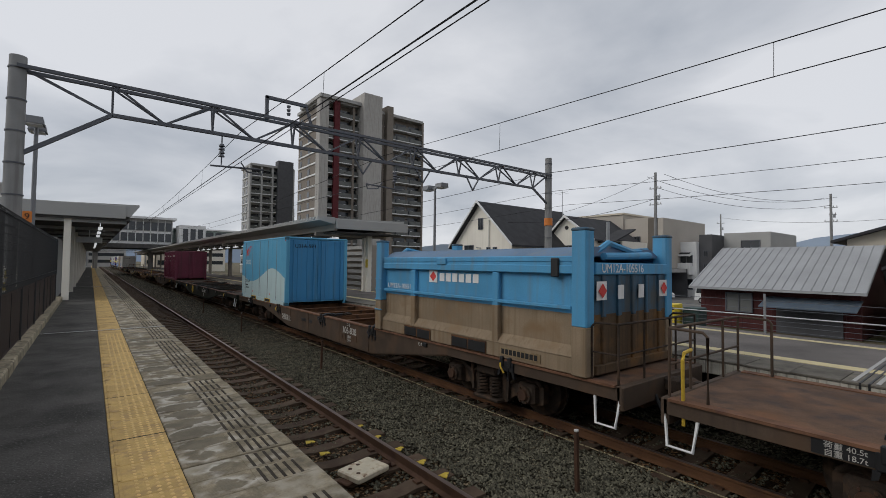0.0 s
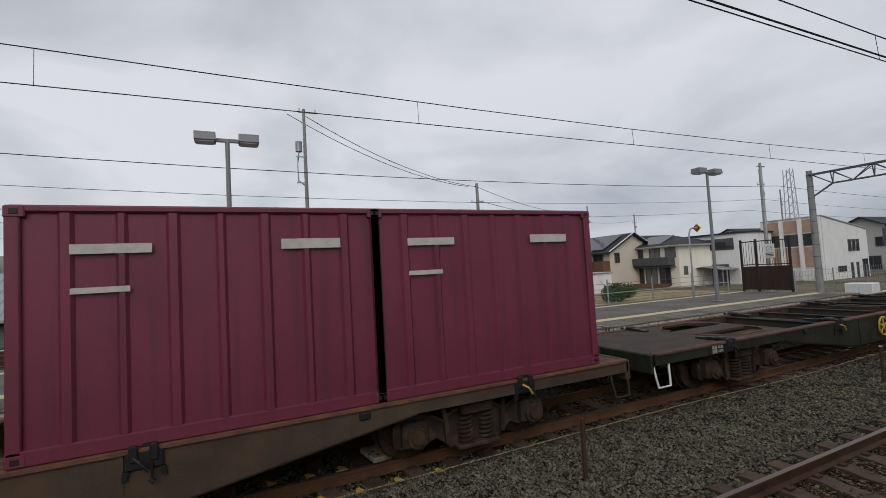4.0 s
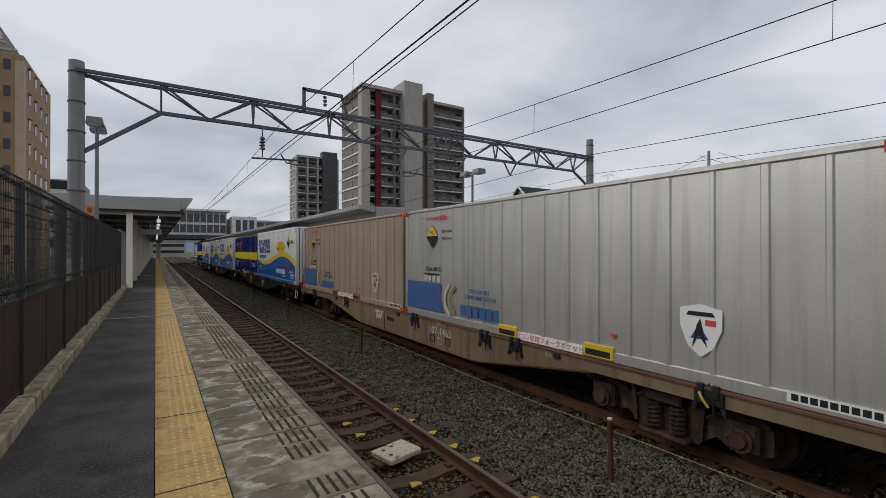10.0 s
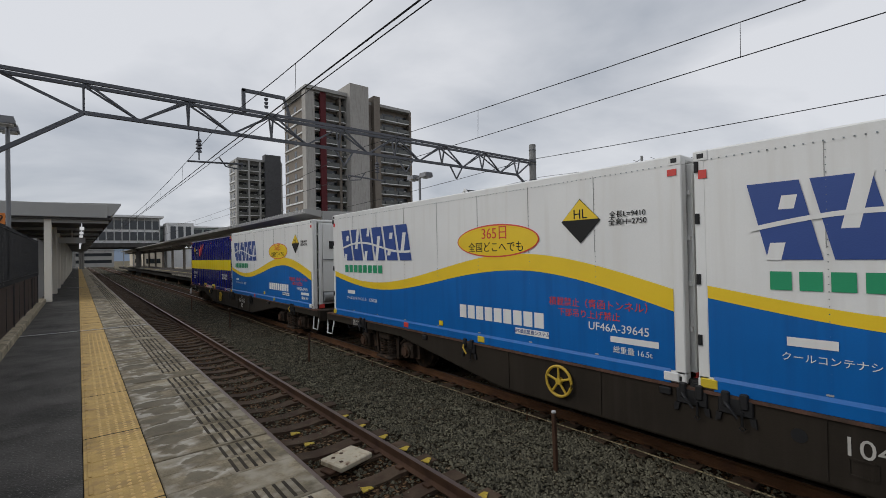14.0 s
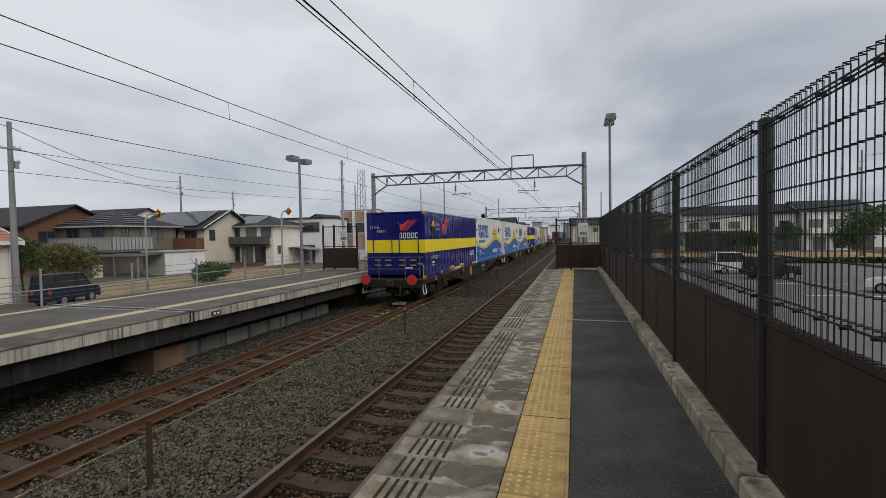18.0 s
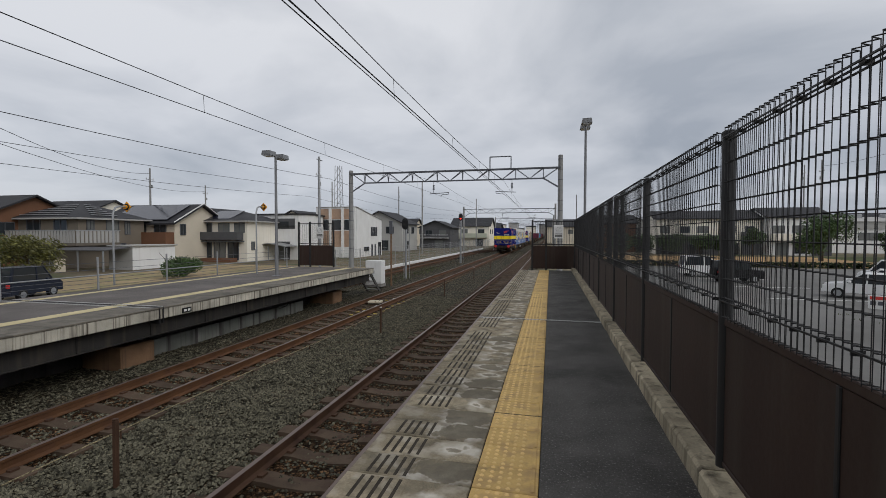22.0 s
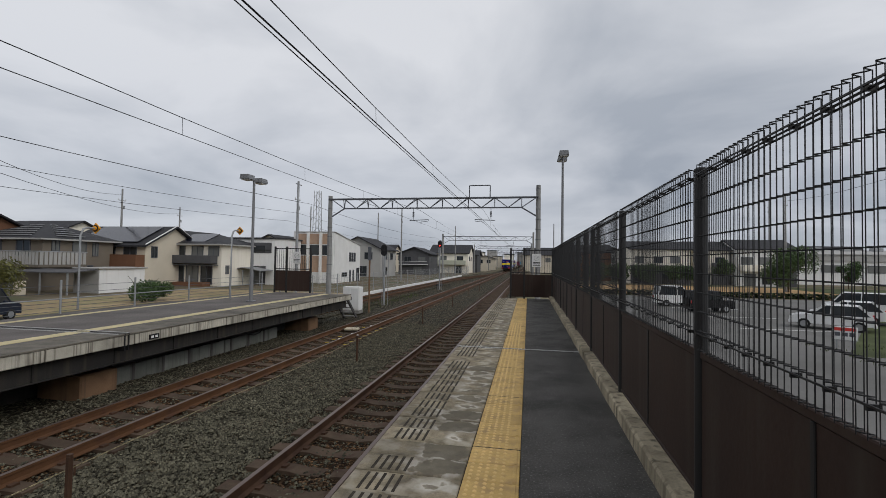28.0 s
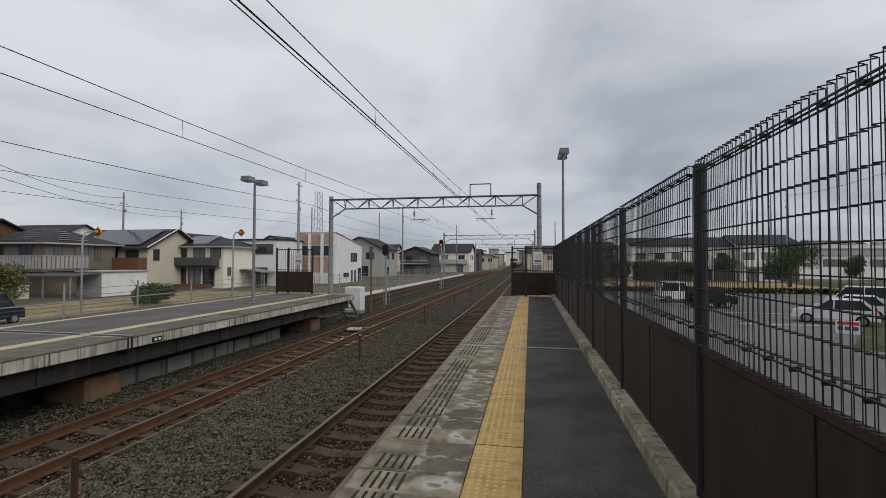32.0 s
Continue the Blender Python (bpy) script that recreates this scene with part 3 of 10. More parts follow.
# ---- near platform ----
plat = thing("platform_near", "long station platform with asphalt walkway and concrete edge slabs", "platform", kind="structure")
PN0, PN1 = -20.5, 150.0
part("walkway", Mesh().box(-0.94, PN0, -0.25, 0.055, PN1, 0.0), ASPHALT, plat, "dark patched asphalt walkway")
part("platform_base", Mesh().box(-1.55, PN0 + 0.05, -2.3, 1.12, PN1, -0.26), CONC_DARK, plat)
jl, jd = Mesh(), Mesh()
for y in (-8.5, 12.6, 33.0, 54.0):
    jd.box(-0.92, y - 0.035, -0.01, EDGE_N + 0.003, y + 0.035, 0.0075)
    for d in (-0.034, 0.022):
        jl.box(-0.92, y + d, -0.01, EDGE_N + 0.004, y + d + 0.012, 0.0105)
part("joint_gap", jd, GROOVE, plat, "dark gap across the platform")
part("expansion_joint", jl, WHITE, plat, "grey metal expansion joint strips")
# tactile strip: tiles a foot square with a guide bar on the inner side
PITCH, COUNT = 0.30, 150
tile = Mesh().cbox(0, -0.1475, -0.05, 0.405, 0.1475, 0.004, 0.004)
tile_far = Mesh().cbox(0, -0.1475, -0.05, 0.405, 0.1475, 0.004, 0.004)
for i in range(5):
    for j in range(5):
        cx, cy = 0.122 + i * 0.06, -0.12 + j * 0.06
        v = [(cx + 0.017 * math.cos(k * math.pi / 3), cy + 0.017 * math.sin(k * math.pi / 3), 0.004) for k in range(6)]
        v += [(cx + 0.010 * math.cos(k * math.pi / 3), cy + 0.010 * math.sin(k * math.pi / 3), 0.0095) for k in range(6)]
        tile.add(v, [tuple(range(6, 12))] + [(k, (k + 1) % 6, 6 + (k + 1) % 6, 6 + k) for k in range(6)])
for m_ in (tile, tile_far):
    m_.cbox(0.022, -0.132, 0.003, 0.048, 0.132, 0.0105, 0.003)
tile_me = tile.data("tactile_tile", TACTILE)
tile_me.materials.append(TACT_DOT)
for q in tile_me.polygons:
    if 0.005 < q.center.z < 0.0098 and q.center.x > 0.06:
        q.material_index = 1
poses_n = [pose(0.06, PN0 + PITCH * (i + 0.5), 0.0012 * math.sin(i * 2.3), 0.15 * math.sin(i * 1.3), 0, 0) for i in range(COUNT)]
part("tactile_run", Mesh().box(0.06, PN0 + PITCH * COUNT, -0.05, 0.465, PN1, 0.004), TACTILE, plat)
pieces("tactile_tile", tile_me, TACTILE, plat, [p for p in poses_n if abs(p.translation.y) < 12])
pieces("tactile_tile", tile_far, TACTILE, plat, [p for p in poses_n if abs(p.translation.y) >= 12])
jt = Mesh()
for i in range(0, COUNT + 100, 5):
    jt.box(0.06, PN0 + PITCH * i - 0.006, -0.02, 0.465, PN0 + PITCH * i + 0.006, 0.0052)
part("tile_joint", jt, GROOVE, plat, "dark joints between groups of tiles")
# edge slabs with raised ribs
part("slab_bedding", Mesh().box(0.47, PN0, -0.16, EDGE_N - 0.02, PN1, -0.012), GROOVE, plat, "dark mortar under the edge slabs")


def slab_data(ribbed):
    m = Mesh().cbox(0.474, -0.1465, -0.16, EDGE_N, 0.1465, 0.0, 0.006)
    for i in range(6 if ribbed else 0):
        x = 0.862 + i * 0.064
        m.cbox(x, -0.124, -0.002, x + 0.041, 0.124, 0.004, 0.003)
        if i < 5:
            m.box(x + 0.0405, -0.124, -0.01, x + 0.0645, 0.124, 0.0012)
    me = m.data("edge_slab", SLAB)
    me.materials.append(GROOVE)
    for q in me.polygons:
        if q.center.x > 0.862 and (q.center.x - 0.862) % 0.064 > 0.0415 and abs(q.center.y) < 0.125 and -0.012 < q.center.z < 0.002 and q.area < 0.007:
            q.material_index = 1
    return me


part("slab_run", Mesh().box(0.474, PN0 + PITCH * COUNT, -0.16, EDGE_N, PN1, 0.0), SLAB, plat)
SLAB_ME = (slab_data(True), slab_data(False))
for i in range(COUNT):
    ob = new("edge_slab", SLAB_ME[1 if i % 12 == 7 else 0])
    ob.parent = plat
    ob.matrix_basis = pose(0, PN0 + PITCH * (i + 0.5), 0.003 * math.sin(i * 2.7), 0.4 * math.sin(i * 3.7), 0.15 * math.sin(i * 1.9), 0)
far_g = Mesh()
for i in range(COUNT, COUNT + 120):
    y = PN0 + PITCH * (i + 0.5)
    for k in range(5):
        far_g.box(0.898 + k * 0.064, y - 0.118, -0.01, 0.926 + k * 0.064, y + 0.118, 0.003)
tagged(part("far_grooves", far_g, GROOVE, plat), kind="stuff")
part("edge_lip", Mesh().box(1.14, PN0, -0.34, EDGE_N - 0.03, PN1, -0.16), CONC_EDGE, plat)
# kerb under the fence
kerb = thing("kerb", "stained concrete kerb along the foot of the platform fence", "kerb", kind="structure")
kb = Mesh().prism([(-1.17, -0.2), (-0.893, -0.2), (-0.90, 0.118), (-0.918, 0.138), (-1.17, 0.142)], "y", -0.297, 0.297)
pieces("kerb_stone", kb, KERB, kerb, [pose(0.004 * math.sin(i * 2.9), PN0 + 0.3 + 0.6 * i, 0.003 * math.sin(i * 1.7), 0, 0, 0.25 * math.sin(i * 4.1)) for i in range(72)])


def mesh_panel(length, z0, z1):
    """Wire panel along y: two layers of upright wires tied by zigzag cross wires, straight rails near top and foot."""
    m = Mesh()
    n = int(length / 0.05)
    step = length / n
    for i in range(n):
        y = step * (i + 0.5)
        m.tube([(0.018, y, z0), (0.018, y, z1)], 0.0021, 4)
        m.tube([(-0.018, y - 0.4 * step, z0), (-0.018, y - 0.4 * step, z1)], 0.0021, 4)
    rows = [z1] + [z1 - 0.21 - 0.115 * k for k in range(int((z1 - z0 - 0.21) / 0.115) + 1)]
    for z in rows:
        zig = []
        for i in range(n):
            y = step * (i + 0.5)
            zig += [(-0.018, y - 0.48 * step, z), (-0.012, y - 0.40 * step, z), (0.014, y - 0.12 * step, z), (0.019, y, z), (0.012, y + 0.10 * step, z)]
        m.tube(zig, 0.0026, 4)
    for z in (z1 - 0.065, z0 + 0.10):
        for x, d in ((-0.016, -0.008), (0.004, 0.0), (0.022, 0.008)):
            m.bar((x, 0, z + d), (x, length, z + d), 0.007)
        for i in range(0, n, 4):
            m.box(-0.018, step * (i + 0.45), z - 0.010, 0.024, step * (i + 0.6), z + 0.010)
    return m


def fence_run(name, ys, x, label):
    f = thing(name, label, "fence", kind="")
    post = Mesh().cyl((0, 0, 0.08), (0, 0, 2.19), 0.038, n=12).ball((0, 0, 2.19), 0.042, 12, 5, 0.5)
    pieces("post", post, BLACK, f, [pose(x, y, 0) for y in ys])
    made = {}
    for a, b in zip(ys, ys[1:]):
        L = round(b - a, 2)
        if L not in made:
            made[L] = (Mesh().cbox(-0.012, 0.045, 0.19, 0.012, L - 0.045, 1.02, 0.004).data("solid_panel", BROWN),
                       mesh_panel(L - 0.09, 1.07, 2.21).data("wire_panel", BLACK),
                       Mesh().cbox(-0.022, 0.045, 1.021, 0.022, L - 0.045, 1.065, 0.006).data("panel_cap", BROWN),
                       Mesh().cbox(-0.02, 0.045, 0.16, 0.02, L - 0.045, 0.189, 0.005).data("panel_foot", BROWN),
                       Mesh().cbox(-0.02, L / 2 - 0.014, 0.191, 0.02, L / 2 + 0.014, 1.019, 0.004).data("panel_bar", BLACK))
        for k, me in enumerate(made[L]):
            ob = new(me.name.split(".")[0], me)
            ob.parent = f
            ob.matrix_basis = pose(x + (0.03 if k == 1 else 0), a + (0.045 if k == 1 else 0), 0)
            if k == 1:
                tagged(ob, kind="stuff")
    return f


pf_ = fence_run("platform_fence", [-20.2 + 0.05, -17.65, -15.2, -12.77, -10.35, -7.95, -5.55, -3.165, -0.87, 1.43, 3.73, 6.03, 8.45, 10.87, 13.3, 15.7, 18.1, 20.5], FENCE,
          "black wire mesh fence over dark brown solid panels along the platform")


part("post", Mesh().cyl((FENCE, 3.50, 0.08), (FENCE, 3.50, 2.20), 0.042, n=10).ball((FENCE, 3.50, 2.20), 0.046, 10, 5, 0.5), BLACK, pf_)
for z in (0.28, 0.90, 2.02):
    hp_ = part("hinge_plate", Mesh().cbox(FENCE + 0.035, 3.47, z - 0.08, FENCE + 0.055, 3.77, z + 0.08, 0.012), BLACK, pf_, "black bolted joining plate")
    for y in (3.52, 3.72):
        part("bolt", Mesh().cyl((FENCE + 0.05, y, z), (FENCE + 0.07, y, z), 0.018, n=8), GALV, hp_)


def end_gate(name, x0, x1, y, z, label):
    """Platform end barrier: solid lower leaf, open bars above, a notice plate."""
    f = thing(name, label, "gate")
    for x in (x0, x0 + 0.33 * (x1 - x0), x1):
        part("gate_post", Mesh().cbox(x - 0.04, y - 0.04, z, x + 0.04, y + 0.04, z + 2.25, 0.01), BLACK, f)
    part("lower_panel", Mesh().cbox(x0, y - 0.02, z + 0.08, x1, y + 0.02, z + 1.08, 0.008), BROWN, f, "dark brown solid panel")
    for zz in (1.15, 2.15):
        part("cross_rail", Mesh().bar((x0, y, z + zz), (x1, y, z + zz), 0.04), BLACK, f)
    n = int(abs(x1 - x0) / 0.11)
    for i in range(1, n):
        x = x0 + (x1 - x0) * i / n
        part("bar", Mesh().cyl((x, y, z + 1.1), (x, y, z + 2.15), 0.008, n=6), BLACK, f)
    cx = x0 + 0.62 * (x1 - x0)
    s = part("notice", Mesh().cbox(cx - 0.2, y + 0.03, z + 1.42, cx + 0.2, y + 0.045, z + 2.0, 0.01), WHITE, f, "white no-entry notice plate")
    ring = Mesh()
    for k in range(20):
        a, b = k * math.pi / 10, (k + 1) * math.pi / 10
        ring.bar((cx + 0.11 * math.cos(a), y + 0.05, z + 1.80 + 0.11 * math.sin(a)), (cx + 0.11 * math.cos(b), y + 0.05, z + 1.80 + 0.11 * math.sin(b)), 0.018, 0.006)
    ring.bar((cx - 0.07, y + 0.05, z + 1.87), (cx + 0.07, y + 0.05, z + 1.73), 0.016, 0.006)
    for k in range(3):
        ring.box(cx - 0.15, y + 0.046, z + 1.60 - k * 0.06, cx + 0.15, y + 0.05, z + 1.63 - k * 0.06)
    part("notice_print", ring, INK, s)
    return f


end_gate("platform_end_gate", 0.78, -1.03, -20.35, 0.0, "dark brown steel gate closing the platform end, with a notice")
end_gate("platform_end_gate", 12.3, 10.4, -20.3, FZ, "dark brown steel gate closing the far platform end, with a notice")

# ---- far platform ----
fp = thing("platform_far", "old raised station platform with stained concrete edge on piers", "platform", kind="structure")
PF0, PF1 = -20.4, 150.0
part("deck", Mesh().box(9.14, PF0, FZ - 0.22, 12.95, PF1, FZ - 0.004), ASPHALT_F, fp, "grey worn asphalt deck")
part("tactile_line", Mesh().box(9.30, PF0 + 0.3, FZ - 0.01, 9.62, PF1, FZ + 0.004), YLINE, fp, "faded yellow tactile line")
part("rear_line", Mesh().box(12.2, PF0 + 0.3, FZ - 0.01, 12.42, PF1, FZ + 0.003), YLINE, fp)
es = Mesh().cbox(EDGE_F, -0.297, FZ - 0.035, 9.135, 0.297, FZ, 0.006)
pieces("edge_slab", es, SLAB_F, fp, [pose(0, PF0 + 0.3 + 0.6 * i, 0.002 * math.sin(i * 3.1)) for i in range(110)])
part("slab_run", Mesh().box(EDGE_F, PF0 + 66.0, FZ - 0.035, 9.135, PF1, FZ), SLAB_F, fp)
fa = Mesh().cbox(EDGE_F + 0.012, -0.497, FZ - 0.255, EDGE_F + 0.16, 0.497, FZ - 0.036, 0.012)
pieces("edge_block", fa, CONC_EDGE, fp, [pose(0.004 * math.sin(i * 2.3), PF0 + 0.5 + 1.0 * i, 0) for i in range(80)])
# Beam tone is kept low to put the recess shade into its colour.
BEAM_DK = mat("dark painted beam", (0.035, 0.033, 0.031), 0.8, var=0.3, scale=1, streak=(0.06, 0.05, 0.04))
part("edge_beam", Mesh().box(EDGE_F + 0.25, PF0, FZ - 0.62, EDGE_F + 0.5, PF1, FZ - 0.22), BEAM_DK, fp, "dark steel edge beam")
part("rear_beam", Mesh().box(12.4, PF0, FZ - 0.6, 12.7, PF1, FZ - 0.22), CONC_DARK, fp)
PIER_Y = -17.75
ft = Mesh().cbox(8.9, -0.42, -1.5, 10.0, 0.42, -0.86, 0.03)
pieces("pier_footing", ft, PIER, fp, [pose(0, PIER_Y + 9.6 * i, 0) for i in range(15)])
pc = Mesh().box(9.15, -0.09, -1.0, 9.33, 0.09, FZ - 0.22).box(8.6, -0.11, FZ - 0.5, 12.6, 0.11, FZ - 0.22).box(12.0, -0.12, -1.5, 12.3, 0.12, FZ - 0.3)
pieces("pier", pc, STEEL, fp, [pose(0, PIER_Y + 9.6 * i + d, 0) for i in range(15) for d in (-0.3, 0.3)])
bp_ = Mesh().cbox(9.30, -0.43, -1.5, 9.36, 0.43, -0.98, 0.01)
pieces("back_panel", bp_, PANEL_G, fp, [pose(0, -15.2 + 0.9 * i, 0) for i in range(60) if not -8.4 < -15.2 + 0.9 * i < -5.0])
# Dark wall stands in for the shade below the far platform deck.
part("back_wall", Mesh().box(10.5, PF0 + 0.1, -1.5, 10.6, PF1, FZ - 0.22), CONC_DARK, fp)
panel_posts = Mesh().cbox(9.275, -0.035, -1.5, 9.375, 0.035, -0.95, 0.008)
pieces("panel_post", panel_posts, CONC_DARK, fp, [pose(0, -14.75 + 0.9 * i, 0) for i in range(7)])
part("cable_trough", Mesh().tube([(9.24, -8.7, -0.90), (9.22, -10.2, -0.86), (9.22, -11.6, -0.80), (9.24, -13.4, -0.70), (9.26, -15.6, -0.60)], 0.055, 8), BLACK, fp, "thick black cable along the trough wall")
part("cable_loop", Mesh().tube([(9.2, -13.3, -0.72), (9.12, -13.5, -0.9), (9.14, -13.9, -1.0), (9.16, -14.3, -0.98), (9.22, -14.6, -0.8)], 0.02, 6), BLACK, fp)
stf = Mesh().box(EDGE_F + 0.225, -0.012, FZ - 0.62, EDGE_F + 0.25, 0.012, FZ - 0.22)
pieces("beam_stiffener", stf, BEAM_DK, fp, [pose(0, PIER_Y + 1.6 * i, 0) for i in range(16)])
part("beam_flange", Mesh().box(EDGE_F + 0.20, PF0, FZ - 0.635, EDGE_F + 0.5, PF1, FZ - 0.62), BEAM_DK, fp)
for y, z in ((-0.93, -0.92), (-1.22, -0.99)):
    mp_ = thing("marker_post", "short grey post with a red band beside the trough wall", "post", pose(9.18, y, 0), group="short marker posts")
    part("upper", Mesh().cbox(-0.05, -0.065, z - 0.28, 0.05, 0.065, z, 0.008), GALV, mp_)
    part("red_band", Mesh().cbox(-0.052, -0.067, z - 0.46, 0.052, 0.067, z - 0.28, 0.006), RED, mp_, "red painted band")
    part("foot", Mesh().cbox(-0.05, -0.065, -1.52, 0.05, 0.065, z - 0.46, 0.008), GALV, mp_)
dj = Mesh()
for y in (1.55, -8.2, 33.0):
    dj.box(EDGE_F - 0.004, y - 0.06, FZ - 0.35, 12.95, y - 0.035, FZ + 0.006).box(EDGE_F - 0.004, y + 0.035, FZ - 0.35, 12.95, y + 0.06, FZ + 0.006)
part("expansion_joint", dj, BLACK, fp, "dark expansion joint across the deck")
dj = Mesh()
for y in (1.55, -8.2):
    dj.box(EDGE_F + 0.1, y + 0.10, FZ - 0.01, 12.9, y + 0.15, FZ + 0.006).box(EDGE_F + 0.1, y - 0.15, FZ - 0.01, 12.9, y - 0.10, FZ + 0.006)
part("joint_stripe", dj, GREYWALL, fp, "worn white stripe beside the joint")
for y in (5.9,):
    part("edge_plate", Mesh().box(EDGE_F - 0.012, y - 0.3, FZ - 0.25, EDGE_F + 0.02, y + 0.3, FZ - 0.13), ORANGE, fp, "orange marker plate on the edge")
for y in (0.6, -8.9):
    n_ = part("edge_plate", Mesh().box(EDGE_F - 0.012, y - 0.13, FZ - 0.22, EDGE_F + 0.02, y + 0.13, FZ - 0.11), INK, fp, "black marker plate on the edge")
    part("plate_marks", Mesh().box(EDGE_F - 0.016, y - 0.09, FZ - 0.19, EDGE_F - 0.01, y - 0.02, FZ - 0.14).box(EDGE_F - 0.016, y + 0.02, FZ - 0.19, EDGE_F - 0.01, y + 0.09, FZ - 0.14), WHITE, n_)
# steps at the platform end
st = thing("platform_steps", "narrow steel steps down from the far platform end", "steps")
for i in range(5):
    part("tread", Mesh().box(8.55, -20.6 - i * 0.26, FZ - 0.25 - i * 0.24, 9.2, -20.4 - i * 0.26, FZ - 0.21 - i * 0.24), CONC, st)
part("stringer", Mesh().bar((8.55, -20.4, FZ - 0.2), (8.55, -21.8, -1.4), 0.06, 0.14).bar((9.2, -20.4, FZ - 0.2), (9.2, -21.8, -1.4), 0.06, 0.14), CONC_DARK, st)
# rear rail fence of the far platform
rf = thing("platform_rear_fence", "low galvanised pipe fence along the rear of the far platform", "fence")
for i in range(18):
    part("post", Mesh().cyl((12.8, -20 + i * 2.4, FZ - 0.01), (12.8, -20 + i * 2.4, FZ + 0.95), 0.028, n=8), GALV, rf)
part("rail", Mesh().tube([(12.8, -20.2, FZ + 0.42), (12.8, 21, FZ + 0.42)], 0.017, 8), GALV, rf)
for z in (0.08, 0.2, 0.31, 0.58, 0.78):
    part("wire", Mesh().tube([(12.85, -20.2, FZ + z), (12.85, 21, FZ + z)], 0.006, 4), STEEL, rf)


# ---- lamps on the platforms ----
def platform_lamp(x, y, z, h, double, label):
    p = thing("platform_lamp", label, "street lamp", pose(x, y, z), group="platform lamps")
    part("pole", Mesh().cyl((0, 0, 0), (0, 0, 1.1), 0.072, 0.072, 12).cyl((0, 0, 1.1), (0, 0, h), 0.058, 0.045, 12).cbox(-0.14, -0.14, 0, 0.14, 0.14, 0.03, 0.01), LAMP_GREY, p)
    for s in ((-1, 1) if double else (0,)):
        hd = part("lamp_head", Mesh().prism([(-0.19, h - 0.02), (0.19, h - 0.02), (0.16, h + 0.15), (-0.16, h + 0.15)], "y", (s * 0.42 - 0.2) if s else -0.22, (s * 0.42 + 0.2) if s else 0.22), LAMP_GREY, p)
        part("diffuser", Mesh().box(-0.15, (s * 0.42 - 0.17) if s else -0.18, h - 0.05, 0.15, (s * 0.42 + 0.17) if s else 0.18, h - 0.015), CERAMIC, hd, "frosted lamp glass")
    if double:
        part("arm", Mesh().bar((0, -0.3, h + 0.02), (0, 0.3, h + 0.02), 0.07), LAMP_GREY, p)
    return p


LAB2 = "grey platform lamp with two box heads on a slim pole"
platform_lamp(10.45, 0.06, FZ, 4.6, True, LAB2)
platform_lamp(10.65, 14.5, FZ, 4.6, True, LAB2)
platform_lamp(10.35, -15.5, FZ, 4.6, True, LAB2)
LAB3 = "grey two-headed lamp on a tall pole behind the platform fence"
platform_lamp(-1.28, -18.2, LOW, 7.90, True, LAB3)
platform_lamp(-1.30, 15.6, LOW, 7.05, True, LAB3)


def horn_pole(x, y, h, at_label):
    p = thing("bent_pole", at_label, "pole", pose(x, y, FZ))
    part("pole", Mesh().tube([(0, 0, 0), (0, 0, h - 0.35), (0, 0.05, h - 0.12), (0, 0.16, h)], 0.036, 10), GALV, p)
    part("base", Mesh().cyl((0, 0, 0), (0, 0, 0.13), 0.19, 0.09, 4), YLINE, p, "yellow painted concrete foot")
    return p


hp = horn_pole(10.9, 1.2, 2.85, "galvanised bent pole with a black bracket on a yellow foot")
part("bracket", Mesh().cbox(-0.025, 0.13, 2.80, 0.025, 0.18, 2.98, 0.008), BLACK, hp)


def warn_pole(x, y, h):
    p = thing("warning_lamp_pole", "galvanised hooked pole carrying an orange diamond warning plate", "warning sign", pose(x, y, FZ))
    part("pole", Mesh().tube([(0, 0, 0), (0, 0, h - 0.25), (0, -0.08, h - 0.05), (0, -0.2, h), (0, -0.48, h)], 0.03, 10), GALV, p)
    d = part("plate", Mesh().prism([(-0.17, h), (0, h + 0.17), (0.17, h), (0, h - 0.17)], "y", -0.50, -0.47), AMBER, p, "amber diamond plate")
    part("ring", Mesh().cyl((0, -0.47, h), (0, -0.455, h), 0.105, n=18), BLACK, d, "black ring round the lamp")
    part("lens", Mesh().cyl((0, -0.46, h), (0, -0.42, h), 0.065, n=16), AMBER, d)
    return p


warn_pole(11.6, -16.0, 2.75)
warn_pole(13.4, -11.4, 2.5)


